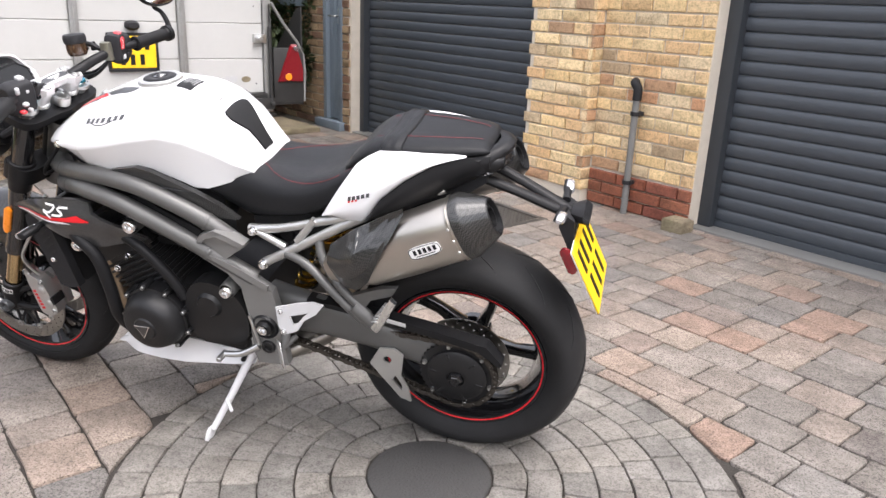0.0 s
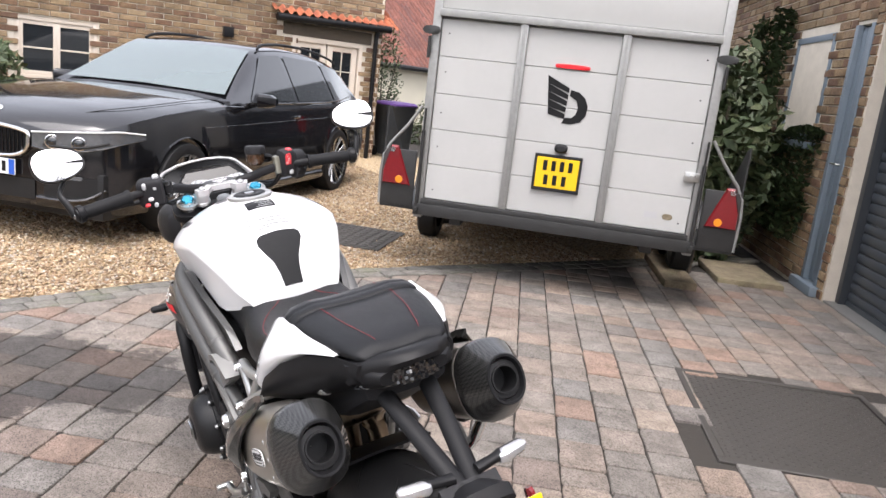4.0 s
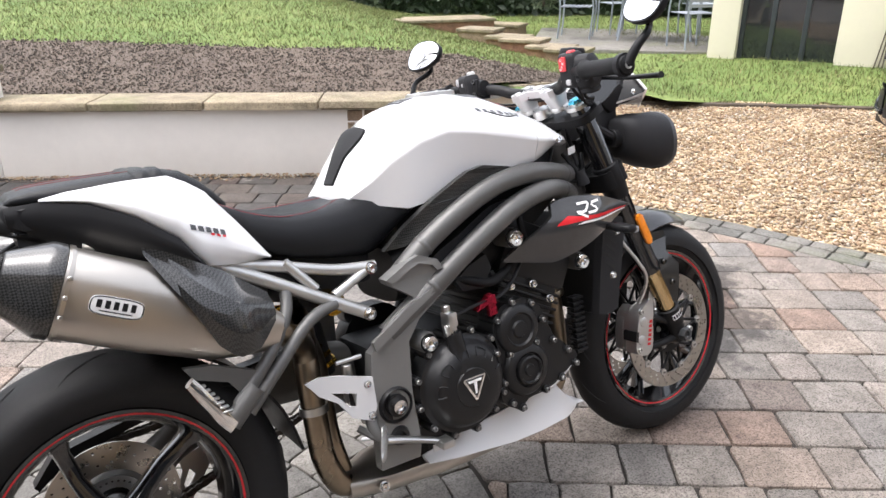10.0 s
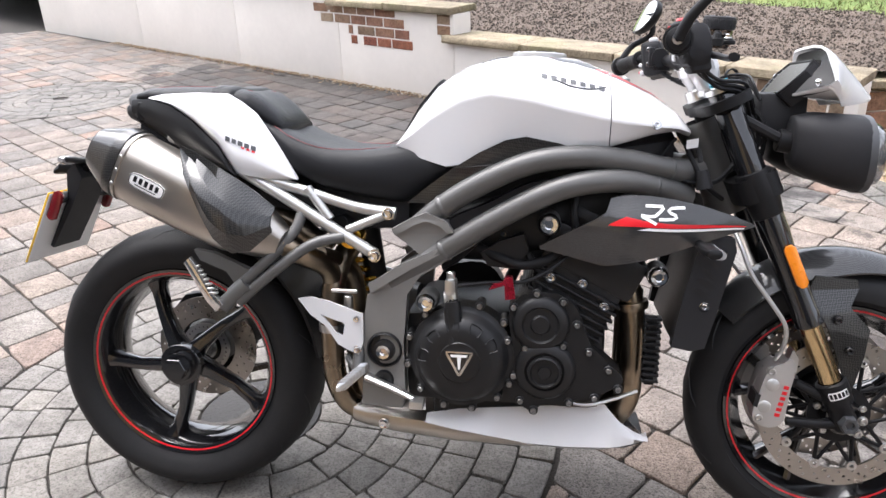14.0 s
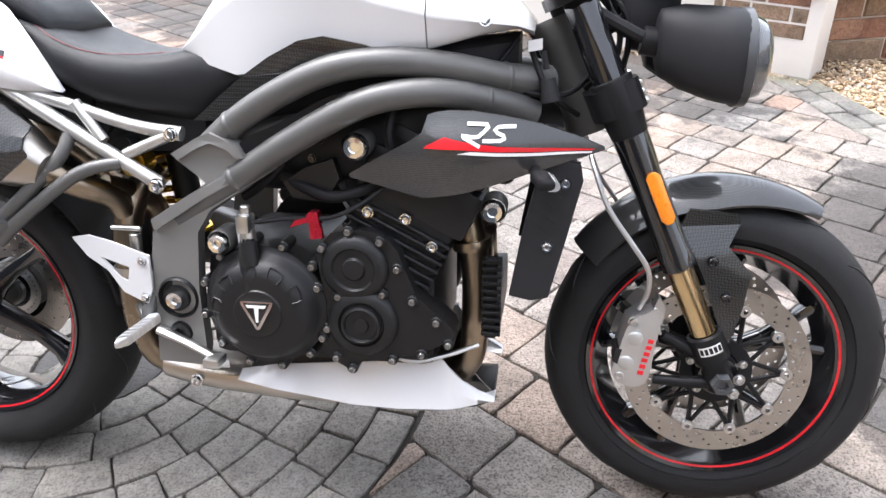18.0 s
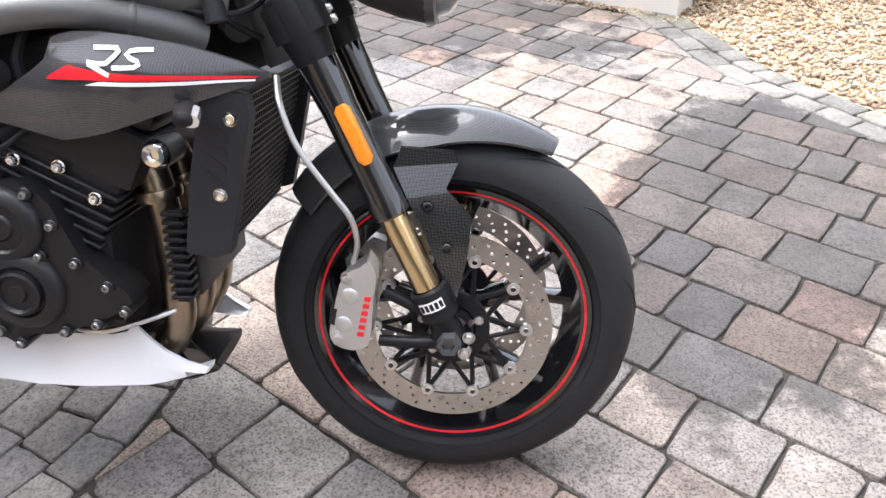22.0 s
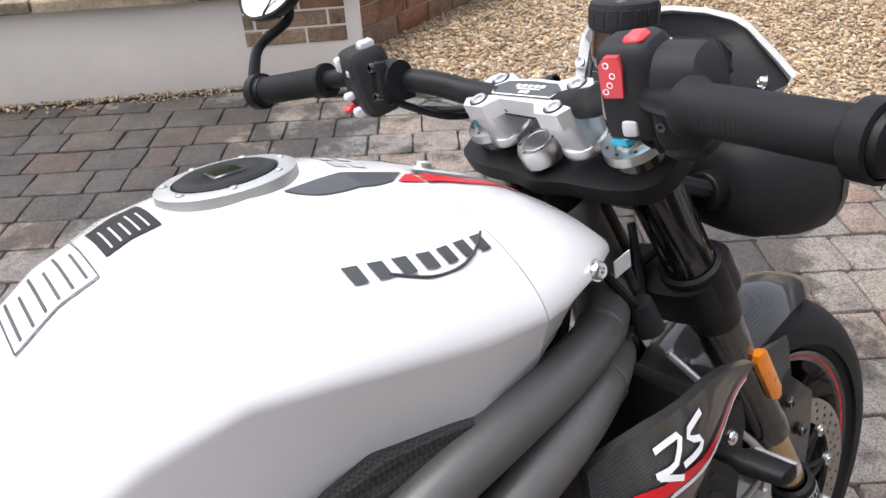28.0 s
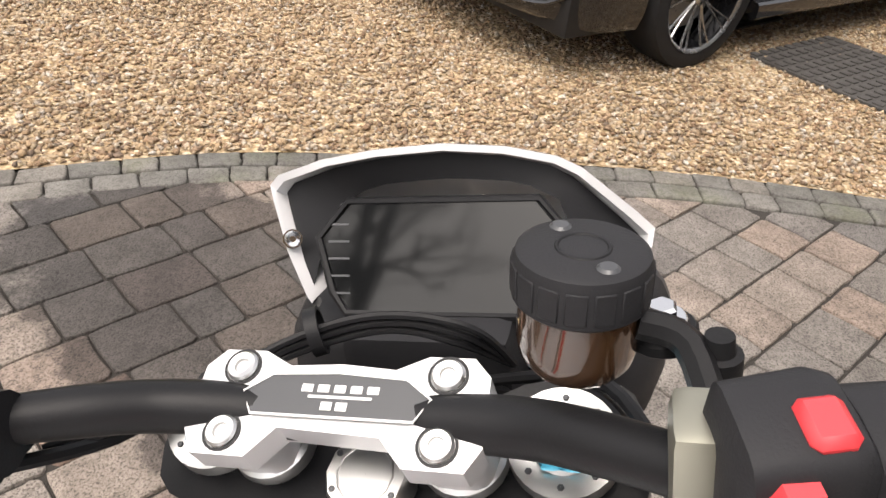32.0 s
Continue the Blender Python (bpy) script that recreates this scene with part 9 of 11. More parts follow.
for s in (-1, 1):
    part("corner_post", box(-0.03, s * 0.888, 0.40, 0.03, s * 0.945, 2.18, 0.006), "galvanised", trailer)
    part("tail_gas_strut", join(cyl((-0.05, s * 0.925, 0.45), (-0.05, s * 0.925, 1.0), 0.013, 10), cyl((-0.05, s * 0.925, 1.0), (-0.05, s * 0.925, 1.15), 0.007, 8), cyl((-0.09, s * 0.925, 0.46), (-0.03, s * 0.925, 0.46), 0.016, 8)), "dark_steel", trailer, "dark tailgate spring strut")
    part("marker_lamp", join(loft([oval((-0.06, s * (0.93 + 0.02 * t), 1.66), 0.055, 0.028, 12, 2.2, (0.3, 1, 0), (0, 0, 1)) for t in (0, 1)]), cyl((-0.05, s * 0.95, 1.62), (-0.05, s * 0.95, 1.48), 0.011, 8)), "dark_steel", trailer, "dark hinge lamp")
    wing = part("side_wing", plate([(0.02, 0.46), (0.02, 1.14), (0.10, 1.12), (0.75, 0.62), (0.75, 0.46)], s * 1.195, s * 1.205), "dark_steel", trailer, "steel mudguard flank")
    part("wing_top", box(0.0, s * 0.945, 0.44, 0.75, s * 1.20, 0.47, 0.004), "dark_steel", wing)
    part("wing_edge", tube([(0.0, s * 0.96, 1.16), (0.0, s * 1.05, 1.02), (0.0, s * 1.20, 0.80), (0.0, s * 1.205, 0.46)], 0.011, 8, 3), "galvanised", wing)
    part("lamp_board", box(-0.01, s * 0.965, 0.46, 0.015, s * 1.20, 0.85, 0.006), "dark_steel", trailer)
    tl = part("rear_lamp", loft([[(-0.03, s * 1.00, 0.615), (-0.03, s * 1.185, 0.615), (-0.03, s * 1.185, 0.70), (-0.03, s * 1.14, 0.86), (-0.03, s * 1.10, 0.86)], [(-0.012, s * 0.99, 0.605), (-0.012, s * 1.195, 0.605), (-0.012, s * 1.195, 0.70), (-0.012, s * 1.145, 0.875), (-0.012, s * 1.095, 0.875)]]), "red_lens", trailer, "triangular red rear lamp")
    part("amber_lens", cyl((-0.030, s * 1.07, 0.645), (-0.038, s * 1.07, 0.645), 0.026, 14), "amber", tl)
    part("white_lens", cyl((-0.030, s * 1.13, 0.845), (-0.040, s * 1.13, 0.845), 0.018, 14), "clear_lens", tl)
    for x in (1.30, 2.02):
        wh = part("wheel", lathe([(0.17, -0.075), (0.235, -0.08), (0.262, -0.06), (0.266, 0), (0.262, 0.06), (0.235, 0.08), (0.17, 0.075)], 40, (x, s * 1.06, 0.266), "y"), "tyre_rubber", trailer, "small black trailer tyre")
        part("rim", lathe([(0.17, 0.075), (0.16, 0.05), (0.08, 0.03), (0.0001, 0.04)], 28, (x, s * 1.06, 0.266), "y"), "galvanised", wh)
    part("mudguard", loft([[(1.66 + 0.66 * math.cos(a) * (1 if abs(math.cos(a)) < 0.99 else 1), s * 0.95, 0.27 + 0.34 * min(1, 1.35 * math.sin(a))), (1.66 + 0.66 * math.cos(a), s * 1.19, 0.27 + 0.34 * min(1, 1.35 * math.sin(a)))] for a in [radians(5 + 17 * i) for i in range(11)]], False, False), "dark_steel", trailer)
part("ramp_frame", join(box(-0.06, -0.945, 0.42, 0.06, 0.945, 0.50, 0.006), box(-0.045, -0.90, 0.495, 0.0, 0.90, 0.535, 0.004)), "dark_steel", trailer, "dark steel tail frame")
part("chassis", join(box(0.06, -0.70, 0.36, 3.3, -0.62, 0.50), box(0.06, 0.62, 0.36, 3.3, 0.70, 0.50), box(0.05, -0.88, 0.44, 3.3, 0.88, 0.50)), "dark_steel", trailer)
part("axle", join(cyl((1.30, -1.02, 0.27), (1.30, 1.02, 0.27), 0.035, 12), cyl((2.02, -1.02, 0.27), (2.02, 1.02, 0.27), 0.035, 12)), "dark_steel", trailer)
part("drawbar", join(tube([(3.3, 0.5, 0.44), (4.4, 0.05, 0.46)], 0.04, 8, 1), tube([(3.3, -0.5, 0.44), (4.4, -0.05, 0.46)], 0.04, 8, 1)), "dark_steel", trailer)
tp = part("number_plate", box(-0.030, -0.140, 0.722, -0.020, 0.140, 0.925, 0.003), "plate_yellow", trailer, "yellow square number plate in a black surround")
part("surround", join(box(-0.028, -0.158, 0.700, -0.004, 0.158, 0.722, 0.005), box(-0.028, -0.158, 0.925, -0.004, 0.158, 0.945, 0.005), box(-0.028, -0.158, 0.722, -0.004, -0.140, 0.925, 0.005), box(-0.028, 0.140, 0.722, -0.004, 0.158, 0.925, 0.005)), "black_plastic", tp)
for y, z in ((0.062, 0.838), (0.006, 0.838), (-0.050, 0.838), (-0.106, 0.838), (0.048, 0.742), (-0.012, 0.742), (-0.072, 0.742)):
    part("plate_bar", box(-0.0315, y + 0.007, z, -0.0300, y + 0.035, z + 0.067, 0.0), "black_satin", tp)
part("plate_lamp", loft([oval((-0.004 - 0.055 * t, -0.005, 0.990), 0.045 * k, 0.030 * k, 14, 2.6) for t, k in ((0, 1), (0.7, 0.95), (1, 0.6))]), "black_plastic", trailer, "black plate lamp")
part("brake_strip", loft([oval((-0.004 - 0.012 * t, -0.005, 1.520), 0.115 * k, 0.015 * k, 14, 4) for t, k in ((0, 1), (0.8, 1), (1, 0.85))]), "red_paint", trailer, "red strip lamp")
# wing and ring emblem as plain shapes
emb = []
for i in range(5):
    t = i / 5
    emb.append(plate([(0.145 - 0.030 * t, 1.455 - 0.050 * i), (-0.004 + 0.01 * t, 1.385 - 0.042 * i), (-0.004 + 0.01 * t, 1.353 - 0.042 * i), (0.138 - 0.030 * t, 1.405 - 0.050 * i)], 0.0, 0.002))
D_o = [(-0.015, 1.375), (-0.07, 1.365), (-0.115, 1.33), (-0.137, 1.28), (-0.132, 1.22), (-0.10, 1.175), (-0.04, 1.155), (0.02, 1.158), (0.0, 1.195), (-0.04, 1.195), (-0.065, 1.22), (-0.075, 1.265), (-0.06, 1.31), (-0.012, 1.335)]
emb.append(plate(D_o, 0.0, 0.002))
to_tail = Matrix(((0, -1, 0, -0.006), (1, 0, 0, 0), (0, 0, 1, 0), (0, 0, 0, 1)))
part("wing_emblem", shift(join(*emb), to_tail), "black_satin", trailer, "dark wing and ring emblem")
part("door_latch", join(box(-0.04, -0.905, 0.885, -0.004, -0.815, 0.945, 0.004), cyl((-0.04, -0.855, 0.915), (-0.06, -0.855, 0.915), 0.016, 14)), "alloy", trailer, "bright tailgate latch")
part("maker_sticker", box(-0.0056, -0.69, 0.615, -0.0046, -0.605, 0.655, 0.0), "grey_paint", trailer)
part("oval_sticker", shift(loft([oval((0, 0, h), 0.034, 0.021, 20, 2.2, (1, 0, 0), (0, 1, 0)) for h in (0.0046, 0.0056)]), Matrix.Translation((0, -0.755, 0.632)) @ Matrix(((0, 0, -1, 0), (1, 0, 0, 0), (0, 1, 0, 0), (0, 0, 0, 1)))), "cap_stone", trailer)
part("screws", join(*[lathe([(0.0001, 0.003), (0.006, 0.0)], 6, m=along((-0.004, y, z), (-1, y, z))) for y in (-0.83, 0.83) for z in (0.6, 0.9, 1.13, 1.4, 1.65)]), "dark_steel", trailer)

# ---- the van that tows it ----
van = thing("van", "dark grey panel van parked ahead of the trailer", "van", m=pose(6.47, -4.87, 0, 0, 0, -34.7))
vp = [(0.0, 0.35), (0.0, 1.2), (0.05, 2.0), (0.25, 2.38), (3.2, 2.42), (3.9, 2.1), (4.6, 1.25), (5.3, 1.05), (5.45, 0.6), (5.4, 0.35)]
part("body", loft([[(x, y * (0.93 if 1.5 < z else 1.0), z) for x, z in vp] for y in (-1.0, -0.98, 0.98, 1.0)]), "van_paint", van, "dark grey van body")
for s in (-1, 1):
    part("tail_lamp", loft([oval((-0.01 + 0.02 * t, s * 0.955, 0.96), 0.055, 0.26, 14, 4) for t in (0, 1)]), "red_lens", van, "tall red tail lamp")
    for x in (0.95, 4.4):
        vw = part("wheel", lathe([(0.20, -0.11), (0.33, -0.11), (0.345, 0), (0.33, 0.11), (0.20, 0.11)], 36, (x, s * 0.88, 0.345), "y"), "tyre_rubber", van)
        part("rim", lathe([(0.20, 0.11), (0.15, 0.06), (0.0001, 0.08)], 24, (x, s * 0.88, 0.345), "y"), "galvanised", vw)
    part("wing_mirror", loft([oval((3.9, s * (1.08 + 0.14 * t), 1.22), 0.07 * k, 0.15 * k, 12, 3, (1, 0, 0), (0, 0, 1)) for t, k in ((0, 0.8), (0.5, 1), (1, 0.8))]), "black_plastic", van, "black wing mirror")
part("rear_window", join(box(-0.012, 0.10, 1.35, 0.02, 0.80, 2.0, 0.01), box(-0.012, -0.80, 1.35, 0.02, -0.10, 2.0, 0.01)), "window_dark", van)
part("bumper", box(-0.12, -0.98, 0.38, 0.05, 0.98, 0.58, 0.03), "black_plastic", van)

rnd0 = random.Random(2)

# ---- houses ----
def wall_frame(a, b):
    """x from a to b along the wall, y out of its back, z up."""
    a, b = Vector((*a, 0)), Vector((*b, 0))
    d = (b - a).normalized()
    n = Vector((-d.y, d.x, 0))
    return Matrix(((d.x, n.x, 0, a.x), (d.y, n.y, 0, a.y), (0, 0, 1, 0), (0, 0, 0, 1))), (b - a).length


def casement(parent, x0, x1, z0, z1, cols_, rows_, name="window", mt="cream_joinery", y=0.0):
    w = new(name)
    w.parent = parent
    w.empty_display_size = 0.1
    f = 0.055
    part("frame", join(box(x0, y - 0.02, z0, x0 + f, y + 0.05, z1, 0.006), box(x1 - f, y - 0.02, z0, x1, y + 0.05, z1, 0.006), box(x0, y - 0.018, z0, x1, y + 0.05, z0 + f, 0.006), box(x0, y - 0.018, z1 - f, x1, y + 0.05, z1, 0.006)), mt, w, "painted timber frame")
    cw = (x1 - x0 - 2 * f) / cols_
    for i in range(cols_):
        xa, xb = x0 + f + i * cw, x0 + f + (i + 1) * cw
        part("sash", join(box(xa, y - 0.006, z0 + f, xa + 0.04, y + 0.035, z1 - f, 0.004), box(xb - 0.04, y - 0.006, z0 + f, xb, y + 0.035, z1 - f, 0.004), box(xa, y - 0.004, z0 + f, xb, y + 0.035, z0 + f + 0.05, 0.004), box(xa, y - 0.004, z1 - f - 0.05, xb, y + 0.035, z1 - f, 0.004)), mt, w)
        for j in range(rows_):
            za, zb = z0 + f + (z1 - z0 - 2 * f) * j / rows_, z0 + f + (z1 - z0 - 2 * f) * (j + 1) / rows_
            part("pane", box(xa + 0.03, y + 0.012, za, xb - 0.03, y + 0.018, zb, 0.0), "window_dark", w, "dark glass pane")
            if j:
                part("glazing_bar", box(xa, y - 0.002, za - 0.011, xb, y + 0.03, za + 0.011, 0.003), mt, w)
    return w


# brick house behind the car
HM, HL = wall_frame((9.55, 1.75), (10.0, -4.32))
house = thing("brick_house", "old mottled brick house wall with cream windows behind the car", "house", m=HM)
openings = [(1.05, 1.98, 0.80, 1.56), (4.62, 5.72, -0.1, 1.70)]
cores = []
for x0, x1, z0, z1 in ((0.65, 1.05, -0.2, 2.5), (1.05, 1.98, -0.2, 0.80), (1.05, 1.98, 1.56, 2.5), (1.98, 4.62, -0.2, 2.5), (4.62, 5.72, 1.70, 2.5), (5.72, HL, -0.2, 2.5)):
    cores.append(box(x0, 0.012, z0, x1, 0.30, z1, 0.0))
part("wall_core", join(*cores), "mortar", house)
part("room_back", box(0.7, 1.5, 0, HL - 0.2, 1.55, 2.4), "bin_trim", house)
casement(house, 1.05, 1.98, 0.80, 1.56, 2, 2, y=0.04)
part("window_sill", box(1.0, -0.04, 0.745, 2.03, 0.06, 0.80, 0.008), "cap_stone", house)
fd_ = new("french_doors")
fd_.parent = house
for i in range(2):
    xa, xb = 4.66 + i * 0.52, 5.16 + i * 0.52
    part("door_leaf", join(box(xa, 0.03, 0.05, xa + 0.085, 0.08, 1.68, 0.005), box(xb - 0.085, 0.03, 0.05, xb, 0.08, 1.68, 0.005), box(xa, 0.032, 0.05, xb, 0.08, 0.42, 0.005), box(xa, 0.032, 1.60, xb, 0.08, 1.68, 0.005)), "cream_joinery", fd_, "cream painted glazed door")
    for j in range(4):
        for k in range(2):
            za, xk = 0.42 + j * 0.295, xa + 0.085 + k * 0.165
            part("pane", box(xk + 0.008, 0.05, za + 0.008, xk + 0.157, 0.056, za + 0.287, 0.0), "window_dark", fd_)
            part("glazing_bar", join(box(xk - 0.008, 0.036, za, xk + 0.008, 0.07, za + 0.295, 0.003), box(xk, 0.037, za - 0.008, xk + 0.165, 0.07, za + 0.008, 0.003)), "cream_joinery", fd_)
part("door_frame", join(box(4.60, 0.0, 0.0, 4.66, 0.09, 1.74, 0.005), box(5.70, 0.0, 0.0, 5.76, 0.09, 1.74, 0.005), box(4.60, 0.002, 1.68, 5.76, 0.09, 1.75, 0.005)), "cream_joinery", fd_)
part("lintel", box(4.45, -0.004, 1.755, 5.9, 0.1, 1.93, 0.006), "bark", house, "weathered timber lintel")
part("down_pipe", tube([(0.72, -0.05, 1.2), (0.72, -0.05, 2.5)], 0.034, 10, 1), "black_satin", house, "black rainwater pipe")
part("down_pipe", tube([(5.95, -0.05, -0.1), (5.95, -0.05, 1.80), (5.98, -0.03, 1.9), (6.0, 0.0, 2.0)], 0.034, 10, 3), "black_satin", house)
part("gutter", tube([(4.3, -0.12, 1.98), (6.15, -0.12, 2.02)], 0.055, 10, 1), "black_satin", house, "black gutter")
wl_ = part("wall_lamp", join(box(3.56, -0.10, 1.60, 3.70, -0.02, 1.74, 0.01), tube([(3.63, 0.02, 1.66), (3.63, -0.05, 1.66)], 0.02, 8, 1)), "black_satin", house, "black wall flood lamp")
tiles = []
for r in range(9):
    for c in range(15):
        x = 4.25 + c * 0.135
        y0, z0 = -0.16 + r * 0.17, 2.03 + r * 0.105
        tiles.append(loft([[(x + 0.0225 * k, y, z + 0.028 * math.sin(k / 6 * 2 * math.pi) + 0.012 * (0 if e else 1)) for k in range(7)] for e, (y, z) in enumerate(((y0, z0 + 0.01), (y0 + 0.20, z0 + 0.125)))], False, False))
tagged(part("pantile_field", join(*tiles), "roof_tile", house, "orange clay pantiles", fix=False), kind="stuff")
part("eaves", box(-0.3, -0.2, 2.5, 4.3, 0.4, 2.62, 0.02), "bark", house)
# side return of the brick house
HM2, HL2 = wall_frame((10.0, -4.32), (15.0, -6.2))
house_side = thing("house_side", "brick side wall of the old house", "house", m=HM2)
part("wall_core", box(0, 0.012, -0.2, HL2, 0.3, 2.6, 0.0), "mortar", house_side)

# cream rendered wing with tall glazing
CM, CLN = wall_frame((7.55, 5.55), (9.05, 2.22))
wing_h = thing("garden_room", "cream rendered garden room with tall dark glazing", "house", m=CM)
part("end_pillar", box(0.78, 0.0, -0.2, 1.105, 0.45, 2.6, 0.01), "cream_wall", wing_h, "cream rendered pillar")
for x0, x1 in ((2.19, 2.89), (2.95, 3.39), (4.31, 4.88)):
    part("wall_panel", box(x0, 0.0, -0.2, x1, 0.45, 2.6, 0.01), "cream_wall", wing_h, "cream rendered wall")
part("wall_panel", box(3.39, 0.0, 1.56, 4.31, 0.45, 2.6, 0.01), "cream_wall", wing_h)
part("pipe_recess", box(2.88, 0.06, -0.2, 2.96, 0.4, 2.6, 0.004), "garage_frame", wing_h)
for xa, xb in ((1.105, 1.44), (1.44, 1.80), (1.80, 2.19)):
    part("mullion", box(xa, 0.12, -0.1, xa + 0.055, 0.2, 2.5, 0.005), "garage_frame", wing_h)
    part("pane", box(xa + 0.055, 0.15, -0.1, xb, 0.158, 2.5, 0.0), "window_dark", wing_h, "tall dark pane")
part("curtain", loft([[(1.21 + 0.012 * i, 0.20 + 0.01 * (i % 2), z) for i in range(8)] for z in (0.0, 2.4)], False, False), "cream_joinery", wing_h, "pale curtain edge behind the glass")
part("room_back", box(1.1, 1.6, -0.1, 2.2, 1.65, 2.5), "bin_trim", wing_h)
part("lintel", box(1.1, 0.0, 2.3, 2.2, 0.45, 2.6, 0.01), "cream_wall", wing_h)
part("down_pipe", tube([(2.92, 0.03, 0.0), (2.92, 0.03, 2.6)], 0.028, 10, 1), "black_satin", wing_h, "black rainwater pipe")
CLN = 4.88
part("fascia", box(0.7, -0.2, 2.6, CLN + 0.2, 0.5, 2.75), "garage_frame", wing_h)
vine = thing("bare_climber", "bare climbing stems trained up the cream wall", "plant", m=CM)
for i in range(5):
    x = 2.60 + 0.045 * i
    part("stem", tube([(x, -0.04, 0), (x + rnd0.uniform(-0.08, 0.08), -0.03, 0.6), (x + rnd0.uniform(-0.12, 0.12), -0.05, 1.2), (x + rnd0.uniform(-0.18, 0.18), -0.03, 1.9), (x + rnd0.uniform(-0.2, 0.2), -0.04, 2.4)], [0.008, 0.007, 0.006, 0.005, 0.003], 6, 4), "bark", vine)
# herringbone panel joins it to the brick house
PM, PLN = CM @ Matrix.Translation((3.39, 0.03, 0)), 0.92
pan = thing("herringbone_panel", "buff brick herringbone panel framed by cream render", "wall", kind="structure", m=PM)
part("panel_core", box(0, 0.02, -0.2, PLN, 0.3, 1.56, 0.0), "mortar", pan)

# far cottage, hedges
KM, KL = wall_frame((17.0, -6.2), (21.0, -13.0))
cottage = thing("cottage", "pale rendered cottage with a red pantile roof across the lane", "house", m=KM)
part("wall", box(0, 0, -1.5, 16, 0.4, 1.70, 0.02), "cream_wall", cottage)
rt = []
for r in range(12):
    for c in range(66):
        x, y0, z0 = -0.3 + c * 0.25, -0.25 + r * 0.26, 1.62 + r * 0.27
        rt.append(loft([[(x + 0.0417 * k, y, z + 0.05 * math.sin(k / 6 * 2 * math.pi)) for k in range(7)] for y, z in ((y0, z0 + 0.02), (y0 + 0.30, z0 + 0.31))], False, False))
tagged(part("pantile_field", join(*rt), "roof_old", cottage, "weathered red pantiles", fix=False), kind="stuff")
part("gutter", tube([(0, -0.28, 1.60), (16, -0.28, 1.60)], 0.07, 8, 1), "black_satin", cottage)
casement(cottage, 8.45, 9.9, 1.80, 2.52, 2, 3, y=-0.36, mt="plate_white")
part("dormer", box(8.28, -0.33, 1.72, 10.1, 1.0, 2.62, 0.02), "cream_wall", cottage)
part("door", join(box(6.75, -0.03, -1.4, 7.95, 0.0, 0.98, 0.01), box(6.9, -0.05, -0.9, 7.3, -0.03, 0.0, 0.01), box(7.4, -0.05, -0.9, 7.8, -0.03, 0.0, 0.01)), "plate_white", cottage, "white cottage door")

# wheeled bin
def wheeled_bin(m):
    b = thing("wheeled_bin", "grey wheeled bin with a purple lid beside the house", "bin", "wheeled bins", m=m)
    part("bin_body", loft([oval((0, 0, z), a, c, 16, 6, (1, 0, 0), (0, 1, 0)) for z, a, c in ((0.05, 0.24, 0.28), (0.2, 0.25, 0.30), (0.95, 0.29, 0.35), (0.98, 0.31, 0.37), (1.0, 0.31, 0.37))]), "bin_plastic", b)
    part("bin_lid", loft([oval((0, 0, z), a, c, 16, 5, (1, 0, 0), (0, 1, 0)) for z, a, c in ((1.0, 0.32, 0.38), (1.03, 0.32, 0.38), (1.06, 0.28, 0.33), (1.07, 0.2, 0.25))]), "bin_lid", b, "purple lid")
    for s in (-1, 1):
        part("bin_wheel", lathe([(0.02, -0.03), (0.095, -0.03), (0.10, 0), (0.095, 0.03), (0.02, 0.03)], 20, (0.22, s * 0.28, 0.10), "y"), "rubber", b)
    part("bin_handle", tube([(0.33, -0.3, 1.0), (0.37, -0.25, 1.02), (0.37, 0.25, 1.02), (0.33, 0.3, 1.0)], 0.014, 8, 3), "bin_plastic", b)
    return b


b1 = wheeled_bin(pose(10.38, -4.85, 0, 0, 0, 20) @ Matrix.Scale(0.86, 4))


# leaves and shrubs
def leaf_cloud(n, centre, size, seed, leaf=0.05, shape=None, gap=0.35):
    r = random.Random(seed)
    vs, fs = [], []
    for i in range(n):
        while True:
            p = Vector((r.uniform(-1, 1), r.uniform(-1, 1), r.uniform(-1, 1)))
            if p.length > 1 or p.length < 0.45:
                continue
            if noise.noise(p * 2.4 + Vector((seed, 0, 0))) < -gap + 0.3 * r.random():
                continue
            break
        bulge = 1 + 0.28 * noise.noise(p.normalized() * 2.0 + Vector((0, seed, 0)))
        c = Vector(centre) + Vector((p.x * size[0], p.y * size[1], p.z * size[2])) * bulge
        d = Vector((r.uniform(-1, 1), r.uniform(-1, 1), r.uniform(-0.3, 1))).normalized()
        e = d.orthogonal().normalized()
        L = leaf * r.uniform(0.6, 1.4)
        o = len(vs)
        vs += [tuple(c - d * L), tuple(c + e * L * 0.35), tuple(c + d * L), tuple(c - e * L * 0.35 + Vector((0, 0, L * 0.15)))]
        fs += [(o, o + 1, o + 2), (o, o + 2, o + 3)]
    return vs, fs


def shrub(name, label, p, size, n, seed, mt, leaf=0.05):
    s = thing(name, label, "shrub", m=Matrix.Translation(p))
    r = random.Random(seed)
    for i in range(6):
        a = r.uniform(0, 6.28)
        part("branch", tube([(0, 0, -size[2] * 0.9), (0.3 * size[0] * math.cos(a), 0.3 * size[1] * math.sin(a), -size[2] * 0.2), (0.8 * size[0] * math.cos(a), 0.8 * size[1] * math.sin(a), size[2] * 0.5)], [0.02, 0.012, 0.005], 6, 4), "bark", s)
    tagged(part("leaves", leaf_cloud(n, (0, 0, 0), size, seed, leaf), mt, s, fix=False), kind="stuff")
    return s


